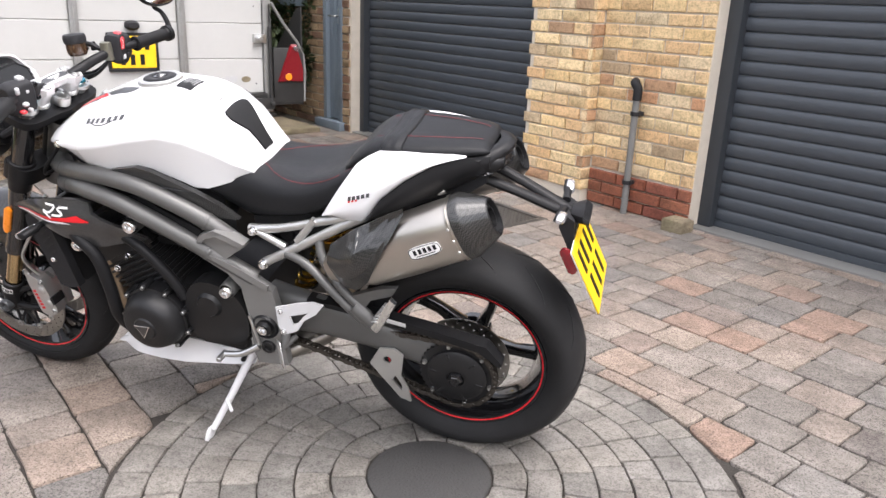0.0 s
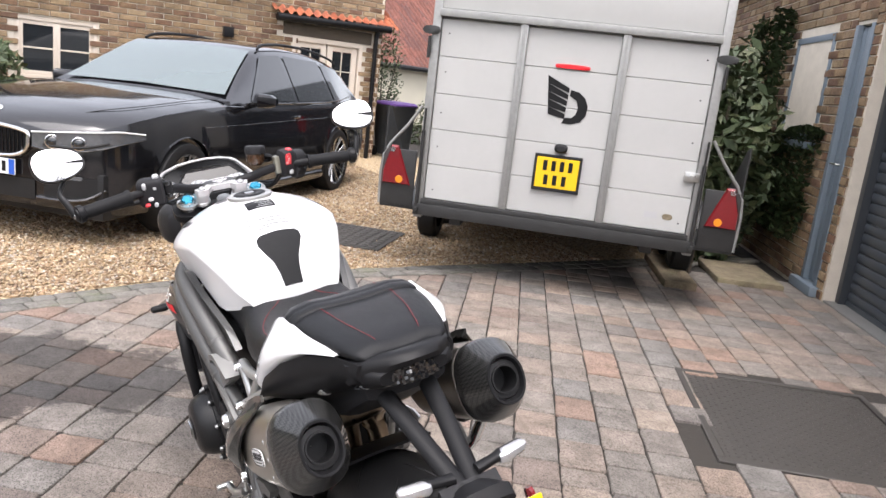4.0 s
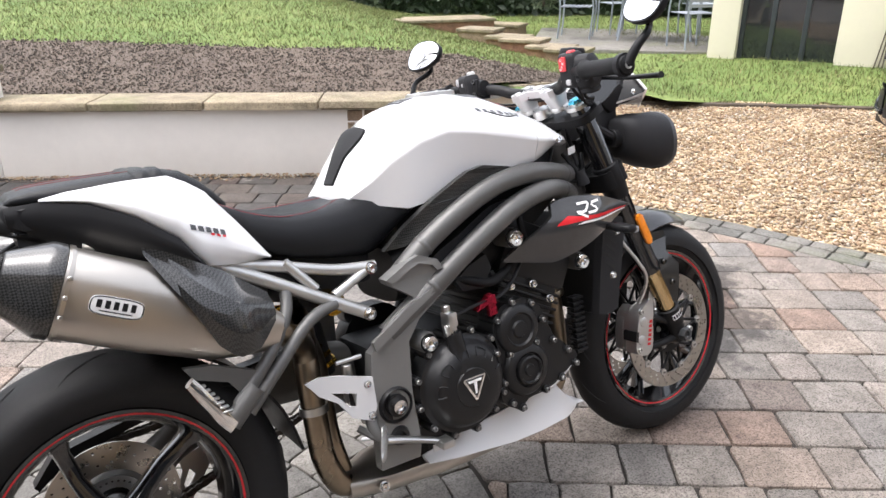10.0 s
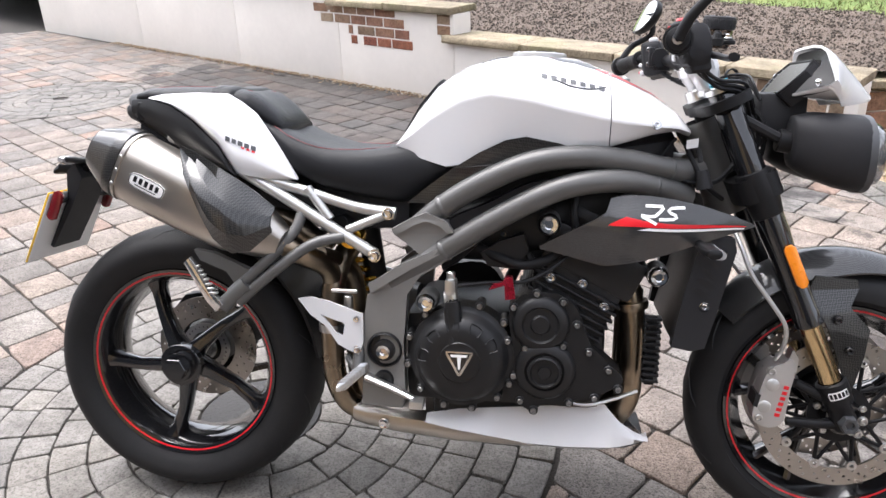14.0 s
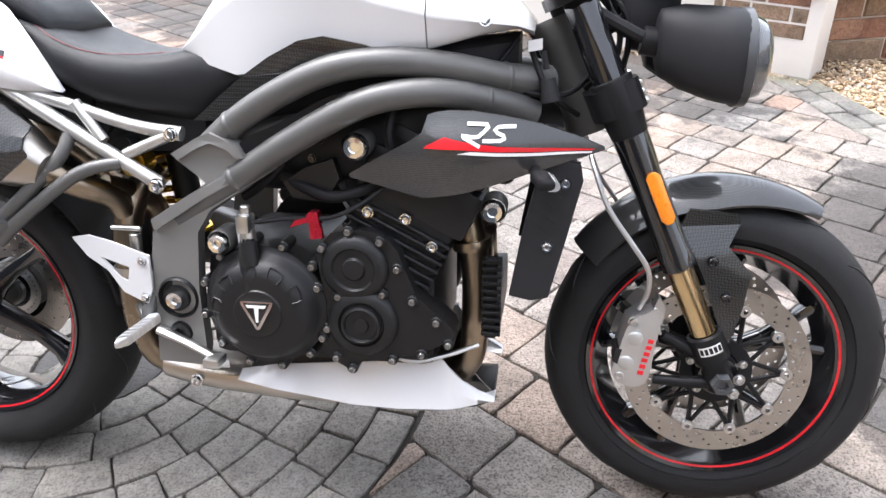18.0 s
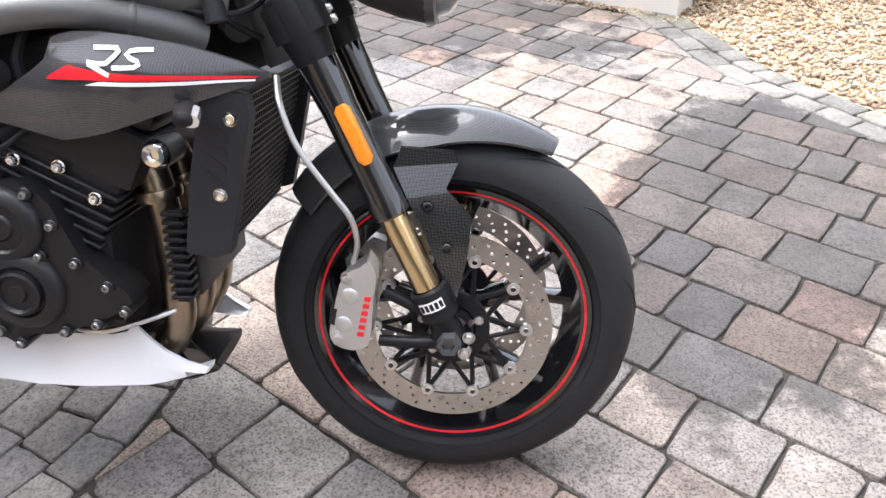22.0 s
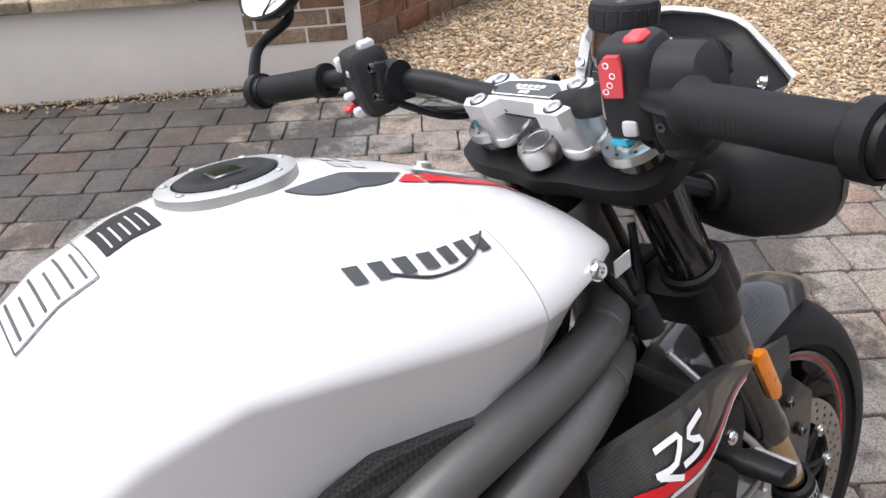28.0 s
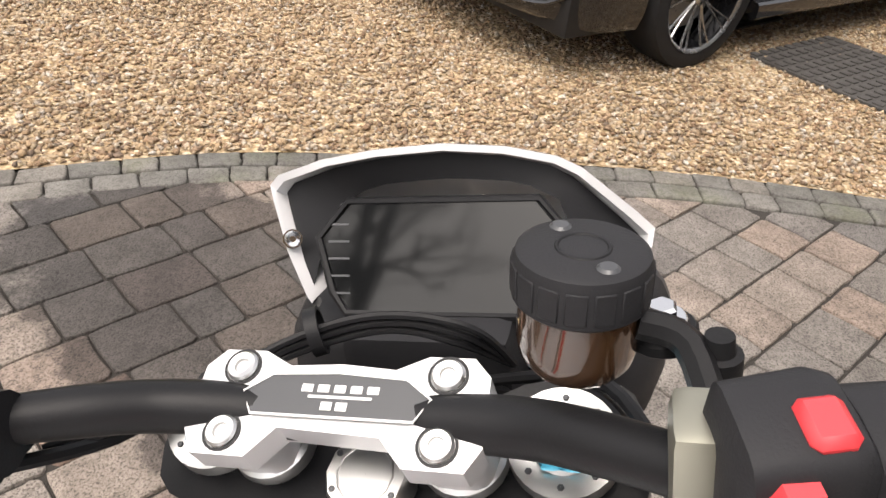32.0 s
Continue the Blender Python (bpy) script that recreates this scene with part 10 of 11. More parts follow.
rs = shrub("mahonia_shrub", "spiky evergreen shrub against the brick house", (8.75, 1.35, 0.75), (0.75, 0.7, 0.75), 5200, 3, "leaf_shrub", 0.06)
shrub("conifer_shrub", "dark feathery evergreen beside the trailer", at(-5.9, -1.75, 0.9), (0.55, 0.55, 1.0), 5200, 4, "leaf_shrub", 0.07)
shrub("rosemary_shrub", "loose grey-green shrub by the side door", at(-6.9, -1.6, 0.6), (0.6, 0.5, 0.7), 2600, 14, "leaf_shrub", 0.06)
shrub("garden_shrub", "small evergreen by the terrace", (8.2, 8.3, 0.85), (0.3, 0.3, 0.45), 900, 5, "leaf_shrub", 0.05)
shrub("climber", "tangled climber on the corner of the house", (11.2, -4.95, 1.2), (0.3, 0.35, 1.1), 1500, 8, "leaf_shrub", 0.035)
shrub("far_hedge_bush", "dark clipped evergreen near the cottage", (13.2, -7.0, 0.2), (0.35, 0.45, 0.7), 1800, 9, "leaf_shrub", 0.035)


def leaf_wall(a, b, z0, z1, depth, n, seed, leaf):
    r = random.Random(seed)
    a, b = Vector((*a, 0)), Vector((*b, 0))
    d = (b - a)
    nn = Vector((-d.y, d.x, 0)).normalized()
    vs, fs = [], []
    for i in range(n):
        t, z = r.random(), r.uniform(0, 1)
        w = noise.noise(Vector((t * d.length * 1.3, z * 3, seed)))
        c = a + d * t + nn * (depth * (0.5 * r.random() ** 2 - 0.5 * w * 0.8)) + Vector((0, 0, z0 + (z1 - z0 + 0.3 * w) * z))
        q = Vector((r.uniform(-1, 1), r.uniform(-1, 1), r.uniform(-0.6, 1))).normalized()
        e = q.orthogonal().normalized()
        L = leaf * r.uniform(0.6, 1.4)
        o = len(vs)
        vs += [tuple(c - q * L), tuple(c + e * L * 0.5), tuple(c + q * L), tuple(c - e * L * 0.5)]
        fs += [(o, o + 1, o + 2), (o, o + 2, o + 3)]
    return vs, fs


hedge = thing("garden_hedge", "tall dark evergreen hedge across the end of the lawn", "hedge")
part("hedge_core", shift(box(-0.0, 0.35, -0.4, 17.0, 0.9, 3.0, 0.2), wall_frame((4.5, 17.0), (14.5, 4.5))[0]), "leaf_dark", hedge)
tagged(part("leaves", leaf_wall((4.5, 17.0), (14.5, 4.5), -0.2, 3.3, 0.9, 15000, 6, 0.09), "leaf_dark", hedge, fix=False), kind="stuff")
ivy = thing("wall_ivy", "dense dark ivy climbing the brick wall by the side door", "ivy", m=UV)
tagged(part("leaves", leaf_wall((-6.55, VF + 0.06), (-5.2, VF + 0.06), 0.35, 1.22, 0.22, 2600, 7, 0.035), "leaf_dark", ivy, fix=False), kind="stuff")
tagged(part("upper_leaves", leaf_wall((-7.4, VF + 0.06), (-6.3, VF + 0.06), 0.2, 2.4, 0.25, 2200, 17, 0.04), "leaf_dark", ivy, fix=False), kind="stuff")
sw_ = thing("side_window", "grey-blue framed window in the brick wall", "window", kind="structure", m=UV)
casement(sw_, -6.34, -5.44, 1.19, 2.10, 2, 2, "casement", "grey_joinery", VF - 0.05)
part("window_sill", box(-6.40, VF - 0.05, 1.12, -5.38, VF + 0.05, 1.18, 0.008), "grey_joinery", sw_)
solid("stepping_slab", shift(box(-5.5, VF + 0.22, -0.02, -4.75, VF + 0.75, 0.045, 0.02), UV), "cap_stone", "worn stone slab before the side door", "slab")
posts = thing("log_edging", "short timber posts edging the planting bed", "edging", m=UV)
for i in range(6):
    part("post", cyl((-5.5 + 0.10 * i, VF + 0.95, -0.03), (-5.5 + 0.10 * i, VF + 0.95, 0.16 + 0.04 * (i % 3)), 0.04, 10), "bark", posts)
solid("bed_stone", shift(box(-5.35, VF + 1.0, -0.02, -4.35, VF + 1.25, 0.06, 0.02), UV), "cap_stone", "flat stone edging the planting bed", "stone")


# patio table and chairs
def garden_chair(m):
    c = thing("garden_chair", "weathered grey slatted metal garden chair", "chair", "chairs round the patio table", m=m)
    for x in (-0.22, 0.22):
        part("leg", tube([(x, -0.22, 0), (x, -0.22, 0.62), (x, 0.2, 0.64)], 0.013, 8, 3), "metal_furniture", c)
        part("back_post", tube([(x, 0.24, 0), (x, 0.22, 0.45), (x, 0.30, 0.92)], 0.013, 8, 3), "metal_furniture", c)
    for i in range(7):
        part("seat_slat", box(-0.22, -0.20 + i * 0.062, 0.435, 0.22, -0.155 + i * 0.062, 0.447, 0.002), "metal_furniture", c)
    for i in range(6):
        part("back_slat", box(-0.22, 0.23 + 0.014 * i, 0.52 + i * 0.066, 0.22, 0.242 + 0.014 * i, 0.56 + i * 0.066, 0.002), "metal_furniture", c)
    return c


PT = Vector((8.6, 6.35, garden_z(8.6, 6.35)))
ptab = thing("patio_table", "weathered grey oval metal patio table", "table", m=Matrix.Translation(PT) @ pose(0, 0, 0, 0, 0, -45))
part("tabletop", loft([oval((0, 0, z), a, b, 28, 2.4, (1, 0, 0), (0, 1, 0)) for z, a, b in ((0.70, 0.78, 0.46), (0.72, 0.80, 0.48), (0.735, 0.79, 0.47))]), "metal_furniture", ptab)
for x, y in ((-0.5, -0.25), (0.5, -0.25), (-0.5, 0.25), (0.5, 0.25)):
    part("leg", tube([(x, y, 0), (x * 0.9, y * 0.9, 0.4), (x * 0.95, y, 0.7)], 0.018, 8, 3), "metal_furniture", ptab)
ch0 = garden_chair(Matrix.Translation(PT) @ pose(0.25, 0.95, 0, 0, 0, -20))
for x, y, a in ((0.85, -0.75, 215), (-0.75, 0.80, 40), (1.15, 0.1, 265), (-0.35, -0.95, 160)):
    copy_thing(ch0, Matrix.Translation(PT) @ pose(x, y, 0, 0, 0, a))
solid("patio", shift(box(-1.7, -1.3, -0.2, 1.8, 1.5, -0.005, 0.02), Matrix.Translation(PT) @ pose(0, 0, 0, 0, 0, -45)), "border_stone", "grey mossy stone patio under the table", "patio", kind="structure")

# terrace steps of brick and pale slabs on the lawn
steps = thing("garden_steps", "low brick and stone terrace steps on the lawn", "steps")
for i, (x, y, L, a) in enumerate(((6.35, 8.35, 1.5, -15), (6.15, 7.25, 0.55, -60), (6.25, 6.75, 0.55, -60), (6.10, 6.25, 0.55, -60), (6.15, 5.80, 0.55, -60), (6.05, 5.38, 0.50, -60), (6.8, 9.0, 1.3, -15), (7.3, 8.6, 1.2, -60))):
    z = garden_z(x, y)
    h = 0.16 if i in (0, 6) else 0.13 + 0.02 * (i % 2)
    m = pose(x, y, z, 0, 0, a)
    part("riser", shift(box(-L / 2 + 0.02, -0.12, -0.05, L / 2 - 0.02, 0.25, h - 0.04, 0.01), m), "rubble_stone", steps, "brick riser")
    part("slab", shift(box(-L / 2, -0.16, h - 0.04, L / 2, 0.28, h, 0.008), m), "cap_stone", steps, "pale stone slab")

# mesh mats on the gravel
def grid_mat(m, a, b, name_label):
    g = thing("ground_mat", name_label, "mat", "gravel mats", m=m)
    part("mat_sheet", box(-a / 2, -b / 2, 0.004, a / 2, b / 2, 0.020, 0.004), "mat_rubber", g)
    nx, ny = int(a / 0.075), int(b / 0.075)
    bumps = []
    for i in range(nx):
        for j in range(ny):
            x, y = -a / 2 + 0.04 + i * 0.075, -b / 2 + 0.04 + j * 0.075
            bumps.append(box(x, y, 0.018, x + 0.050, y + 0.050, 0.027, 0.004))
    tagged(part("mat_studs", join(*bumps), "mat_rubber", g, fix=False), kind="stuff")
    return g


A_, B_ = Vector((4.27, -1.94, 0)), Vector((5.18, -0.95, 0))
ang = math.degrees(math.atan2(B_.y - A_.y, B_.x - A_.x))
mid = (A_ + B_) / 2
grid_mat(pose(mid.x, mid.y, 0.0, 0, 0, ang), 1.35, 0.78, "brown-black studded rubber mat lying on the gravel")
mm = A_ + (B_ - A_) * 1.42
grid_mat(pose(mm.x + 0.1, mm.y + 0.1, 0.0, 0, 0, ang + 2), 0.75, 0.78, "grey studded rubber mat lying on the gravel")

# low stone wall of the bed, towards the lawn
WM2, WL2 = wall_frame((W2A.x, W2A.y), (W2B.x, W2B.y))
stone_wall = thing("stone_wall", "low mossy stone retaining wall of the bed", "wall", kind="structure", m=WM2)
part("wall_core", loft([[(x, 0.02, -0.05), (x, 0.20, -0.05), (x, 0.20, h), (x, 0.02, h)] for x, h in ((0.0, 0.33), (1.3, 0.28), (2.2, 0.18), (WL2, 0.10))]), "mortar", stone_wall)
solid("lawn_edging", tube([(x, y, 0.015) for x, y in LE], 0.022, 6, 4), "bark", "thin timber edging between lawn and gravel", "edging", kind="structure")

# bare trees beyond the drive, seen in the mirrors
def bare_tree(name, p, h, seed):
    t = thing(name, "tall bare winter tree beyond the drive", "tree", "bare trees", m=Matrix.Translation(p))
    r = random.Random(seed)
    limbs = []

    def grow(a, d, L, rad, depth):
        b = a + d * L
        mid_ = a.lerp(b, 0.5) + Vector((r.uniform(-1, 1), r.uniform(-1, 1), 0)) * L * 0.06
        limbs.append((tube([a, mid_, b], [rad, rad * 0.85, rad * 0.65], 5 if depth < 4 else 4, 2), depth))
        if depth >= 6:
            return
        for k in range(3 if depth < 5 else 2):
            e = (d + Vector((r.uniform(-1, 1), r.uniform(-1, 1), r.uniform(-0.2, 0.8))) * 0.62).normalized()
            grow(a.lerp(b, r.uniform(0.75, 1.0)), e, L * r.uniform(0.58, 0.82), rad * 0.60, depth + 1)
    grow(Vector((0, 0, -0.2)), Vector((r.uniform(-0.05, 0.05), r.uniform(-0.05, 0.05), 1)).normalized(), h * 0.24, h * 0.013, 0)
    part("trunk", join(*[g for g, d in limbs if d < 2]), "bark", t, fix=False)
    part("crown", join(*[g for g, d in limbs if d >= 2]), "bark", t, "bare twiggy crown", fix=False)


for i, (x, y, h) in enumerate(((-13, -4, 15), (-6.8, 6.4, 21), (-18, 23, 27), (-15, -9, 12))):
    bare_tree("bare_tree", (x, y, 0), h, 40 + i)
solid("field_hedge", leaf_wall((-16, 14), (-15, -14), -0.2, 1.8, 1.2, 5000, 23, 0.12), "leaf_dark", "far field hedge across the lane", "hedge", kind="stuff", fix=False)

# ---- pieces: pavers, setts, bricks, gravel, grass ----
CIRC = (Vector((0.05, 0.26, 0)), 0.83)
CIRC2 = (Vector((-3.0, 3.95, 0)), 0.62)
DRAIN = [Vector(p) for p in ((1.47, -2.26, 0), (0.66, -1.63, 0), (0.098, -2.40, 0), (0.893, -3.08, 0))]
rnd = random.Random(5)


def clip(poly, p, n):
    """Keeps the side of a polygon that n points to from p."""
    out = []
    for i in range(len(poly)):
        a, b = poly[i], poly[(i + 1) % len(poly)]
        da, db = (a - p).dot(n), (b - p).dot(n)
        if da >= 0:
            out.append(a)
        if (da >= 0) != (db >= 0):
            out.append(a + (b - a) * (da / (da - db)))
    return out


def worn_block(poly, top=0.0, gap=0.0040, cham=0.0030, depth=0.03, jit=0.0030, tilt_=0.0012, ax=None, ay=None, easy=0.011):
    """A tumbled block: rounded corners and an eased, uneven rim."""
    c = sum(poly, Vector((0, 0, 0))) / len(poly)
    pts = []
    m = len(poly)
    for i, p in enumerate(poly):
        a, b = poly[i - 1], poly[(i + 1) % m]
        la, lb = (a - p).length, (b - p).length
        turn = 1 - abs((a - p).normalized().dot((b - p).normalized())) if la > 1e-6 and lb > 1e-6 else 0
        if turn > 0.35:
            r = min(easy * rnd.uniform(0.5, 1.6), la * 0.3, lb * 0.3)
            pts += [p + (a - p) * (r / la), p + ((a - p) * (r / la) + (b - p) * (r / lb)) * 0.3, p + (b - p) * (r / lb)]
        else:
            pts.append(p)
        if lb > 0.08:
            pts += [p.lerp(b, rnd.uniform(0.24, 0.42)), p.lerp(b, rnd.uniform(0.58, 0.76))]
    ax, ay = ax or U, ay or V
    ha = max(1e-3, max(abs((p - c).dot(ax)) for p in pts))
    hb_ = max(1e-3, max(abs((p - c).dot(ay)) for p in pts))
    tx_, ty_ = rnd.uniform(-tilt_, tilt_) * 8, rnd.uniform(-tilt_, tilt_) * 8
    wob = [Vector((rnd.uniform(-jit, jit), rnd.uniform(-jit, jit), 0)) for p in pts]
    vs = []
    for off, z in ((gap, -depth), (gap, -cham), (gap + cham * 0.35, -cham * 0.35), (gap + cham * 1.2, 0.0)):
        for p, w in zip(pts, wob):
            d = p - c
            q = c + ax * (d.dot(ax) * max(0.2, 1 - off / ha)) + ay * (d.dot(ay) * max(0.2, 1 - off / hb_)) + w
            vs.append((q.x, q.y, top + z + (q.x - c.x) * tx_ + (q.y - c.y) * ty_))
    n = len(pts)
    fs = [(i * n + j, i * n + (j + 1) % n, (i + 1) * n + (j + 1) % n, (i + 1) * n + j) for i in range(3) for j in range(n)]
    fs.append(tuple(range(3 * n, 4 * n)))
    return vs, fs


def lay_paving():
    near, far = [], []
    v = -2.60
    course = 0
    while v < 4.6:
        w = 0.176
        u = -5.2 + rnd.uniform(0, 0.2)
        while u < 9.0:
            L = rnd.choice((0.135, 0.176, 0.176, 0.222, 0.222, 0.205))
            poly = [U * a + V * b for a, b in ((u, v), (u + L, v), (u + L, v + w), (u, v + w))]
            c = sum(poly, Vector((0, 0, 0))) / 4
            u += L
            s, d = wall_s_d(c.x, c.y)
            if d > 0.08 or c.x > edge_x(c.y) - 0.12 or c.y < -5.6:
                continue
            cut = False
            for cc, r in (CIRC, CIRC2):
                q = c - cc
                if q.length < r + 0.14:
                    nrm = q.normalized()
                    poly = clip(poly, cc + nrm * (r + 0.006), nrm)
                    cut = True
            if len(poly) < 3:
                continue
            ex = edge_x(c.y) - 0.215
            if c.x > ex - 0.14:
                t = Vector((edge_x(c.y + 0.05) - edge_x(c.y - 0.05), 0.1, 0)).normalized()
                nrm = Vector((-t.y, t.x, 0))
                poly = clip(poly, Vector((ex, c.y, 0)), nrm)
                if len(poly) < 3:
                    continue
            inside = all((DRAIN[(i + 1) % 4] - DRAIN[i]).cross(c - DRAIN[i]).z > -0.02 for i in range(4)) or all((DRAIN[(i + 1) % 4] - DRAIN[i]).cross(c - DRAIN[i]).z < 0.02 for i in range(4))
            if inside:
                continue
            if d > -0.14:
                poly = clip(poly, W0 - WN * 0.07, -WN)
                if len(poly) < 3:
                    continue
            area = sum(poly[i].cross(poly[(i + 1) % len(poly)]).z for i in range(len(poly))) / 2
            if abs(area) < 0.0035:
                continue
            (near if (c - Vector((0.9, 0.1, 0))).length < 1.85 else far).append((c, poly))
        v += w
        course += 1
    return near, far


paving = tagged(part("paving", shift(box(-5.3, -2.62, -0.034, 9.2, 3.5, -0.0105, 0.002), UV), "joint_dirt", None), "tumbled concrete block paving in straight courses", "paving", kind="structure")
near, far = lay_paving()
near.sort(key=lambda q: (q[0] - Vector((0.9, -0.1, 0))).length)
far += near[300:]
for c, poly in near[:300]:
    part("paver", mesh_of("paver", worn_block(poly, rnd.uniform(-0.002, 0.002)), "paver_stone", 50, fix=False), None, paving)
rest = join(*[worn_block(poly, rnd.uniform(-0.002, 0.002)) for c, poly in far])
tagged(part("paver_field", rest, "paver_far", paving, sharp=50, fix=False), kind="stuff")

# ring of small setts round a tarmac disc
circle = solid("sett_circle", lathe([(0.0001, -0.0095), (0.83, -0.0095)], 48, tuple(CIRC[0])), "joint_dirt", "ring of grey setts laid round a tarmac-filled cover", "sett circle", kind="structure")
lid = part("tarmac_cover", lathe([(0.0001, 0.001), (0.150, 0.001), (0.166, -0.004), (0.170, -0.02)], 48, tuple(CIRC[0])), "tarmac", circle, "dark tarmac disc")


def sett_rings(cc, r0, r1, rings_, size):
    out = []
    for k in range(rings_):
        a0, a1 = r0 + (r1 - r0) * k / rings_, r0 + (r1 - r0) * (k + 1) / rings_
        n = max(6, int(2 * math.pi * (a0 + a1) / 2 / size))
        o = rnd.uniform(0, 1)
        ws = [rnd.uniform(0.75, 1.3) for i in range(n)]
        tot, acc = sum(ws), 0.0
        for w in ws:
            t0, t1 = (acc / tot + o) * 2 * math.pi, ((acc + w) / tot + o) * 2 * math.pi
            acc += w
            poly = [cc + Vector((r * math.cos(t), r * math.sin(t), 0)) for r, t in ((a0, t0), (a1, t0), (a1, (t0 + t1) / 2), (a1, t1), (a0, t1), (a0, (t0 + t1) / 2))]
            out.append(poly)
    return out


for poly in sett_rings(CIRC[0], 0.172, 0.828, 7, 0.112):
    part("sett", mesh_of("sett", worn_block(poly, rnd.uniform(-0.002, 0.002), 0.0026, 0.0026, jit=0.0018, easy=0.006, ay=(poly[2] - poly[5]).normalized(), ax=(poly[2] - poly[5]).normalized().cross(Vector((0, 0, 1)))), "sett_stone", 50, fix=False), None, circle)
circle2 = solid("sett_circle", lathe([(0.0001, -0.0095), (0.62, -0.0095)], 40, tuple(CIRC2[0])), "joint_dirt", "smaller ring of dark setts by the garden wall", "sett circle", kind="structure")
for poly in sett_rings(CIRC2[0], 0.06, 0.618, 6, 0.115):
    part("sett", mesh_of("sett", worn_block(poly, rnd.uniform(-0.002, 0.002), 0.0026, 0.0026, jit=0.0018, easy=0.006, ay=(poly[2] - poly[5]).normalized(), ax=(poly[2] - poly[5]).normalized().cross(Vector((0, 0, 1)))), "sett_stone", 50, fix=False), None, circle2)

# two courses of edging setts along the gravel
border = solid("border", box(3.3, -1.0, -0.034, 3.4, -0.9, -0.03, 0.001), "joint_dirt", "double course of grey edging setts along the gravel", "edging", kind="structure")
run_ = [0.0]
for a, b in zip(EDGE_LINE, EDGE_LINE[1:]):
    run_.append(run_[-1] + (b - a).length)


def edge_at(s):
    x = float(np.interp(s, run_, [p.x for p in EDGE_LINE]))
    y = float(np.interp(s, run_, [p.y for p in EDGE_LINE]))
    x2 = float(np.interp(s + 0.02, run_, [p.x for p in EDGE_LINE]))
    y2 = float(np.interp(s + 0.02, run_, [p.y for p in EDGE_LINE]))
    t = Vector((x2 - x, y2 - y, 0)).normalized()
    return Vector((x, y, 0)), Vector((t.y, -t.x, 0))


for o0, o1, size in ((0.0, 0.098, 0.135), (0.102, 0.205, 0.150)):
    s = 1.2
    while s < run_[-1] - 0.3:
        L = size * rnd.uniform(0.8, 1.2)
        (a, na), (b, nb) = edge_at(s), edge_at(s + L)
        na, nb = (na if na.x < 0 else -na), (nb if nb.x < 0 else -nb)
        part("edging_sett", mesh_of("edging_sett", worn_block([a + na * o0, b + nb * o0, b + nb * o1, a + na * o1], 0.004 + rnd.uniform(-0.002, 0.003), 0.003, 0.006, ax=(b - a).normalized(), ay=na), "border_stone", 50, fix=False), None, border)
        s += L

# chequered cast cover in the paving
dc = sum(DRAIN, Vector((0, 0, 0))) / 4
du, dv = (DRAIN[1] - DRAIN[0]).normalized(), (DRAIN[2] - DRAIN[1]).normalized()
DMX = Matrix(((du.x, dv.x, 0, dc.x), (du.y, dv.y, 0, dc.y), (0, 0, 1, 0), (0, 0, 0, 1)))
cover = tagged(new("access_cover"), "worn cast iron chequer-plate access cover set in the paving", "manhole cover", kind="structure")
cover.matrix_world = DMX
part("cover_frame", join(box(-0.52, -0.48, -0.03, -0.48, 0.48, 0.002, 0.003), box(0.48, -0.48, -0.03, 0.52, 0.48, 0.002, 0.003), box(-0.48, -0.48, -0.03, 0.48, -0.445, 0.002, 0.003), box(-0.48, 0.445, -0.03, 0.48, 0.48, 0.002, 0.003)), "cast_cover", cover)
part("cover_plate", box(-0.475, -0.44, -0.03, 0.475, 0.44, -0.004, 0.002), "cast_cover", cover)
studs = []
for i in range(30):
    for j in range(27):
        x, y = -0.455 + i * 0.0312, -0.42 + j * 0.0322
        a = 0.011 if (i + j) % 2 else 0.005
        b = 0.005 if (i + j) % 2 else 0.011
        studs.append(([(x - a, y, -0.0045), (x, y - b, -0.0045), (x + a, y, -0.0045), (x, y + b, -0.0045), (x - a * 0.5, y, 0.0), (x, y - b * 0.5, 0.0), (x + a * 0.5, y, 0.0), (x, y + b * 0.5, 0.0)], [(0, 1, 5, 4), (1, 2, 6, 5), (2, 3, 7, 6), (3, 0, 4, 7), (4, 5, 6, 7)]))
tagged(part("cover_studs", join(*studs), "cast_cover", cover, fix=False), kind="stuff")


# brickwork
def brick_shapes():
    out = []
    for k in range(6):
        g = box(-0.1065, -0.012, -0.0315, 0.1065, 0.012, 0.0315, 0.005)
        out.append([(x + rnd.uniform(-0.002, 0.002), y + rnd.uniform(-0.0015, 0.0015), z + rnd.uniform(-0.002, 0.002)) for x, y, z in g[0]])
    return out, g[1]


def brick_boxes(u0, u1, z0, z1, holes=(), ph=0.0):
    """Stretcher bond: (centre, length) of each brick in a wall face."""
    out = []
    row = 0
    z = z0
    while z < z1 - 0.03:
        u = u0 - (0.1125 if row % 2 else 0.0) + ph
        while u < u1:
            a, b = max(u, u0), min(u + 0.215, u1)
            u += 0.225
            if b - a < 0.04:
                continue
            zc = z + 0.0325
            if any(h[0] < (a + b) / 2 < h[1] and h[2] < zc < h[3] for h in holes):
                continue
            out.append(((a + b) / 2, zc, b - a))
        z += 0.075
        row += 1
    return out


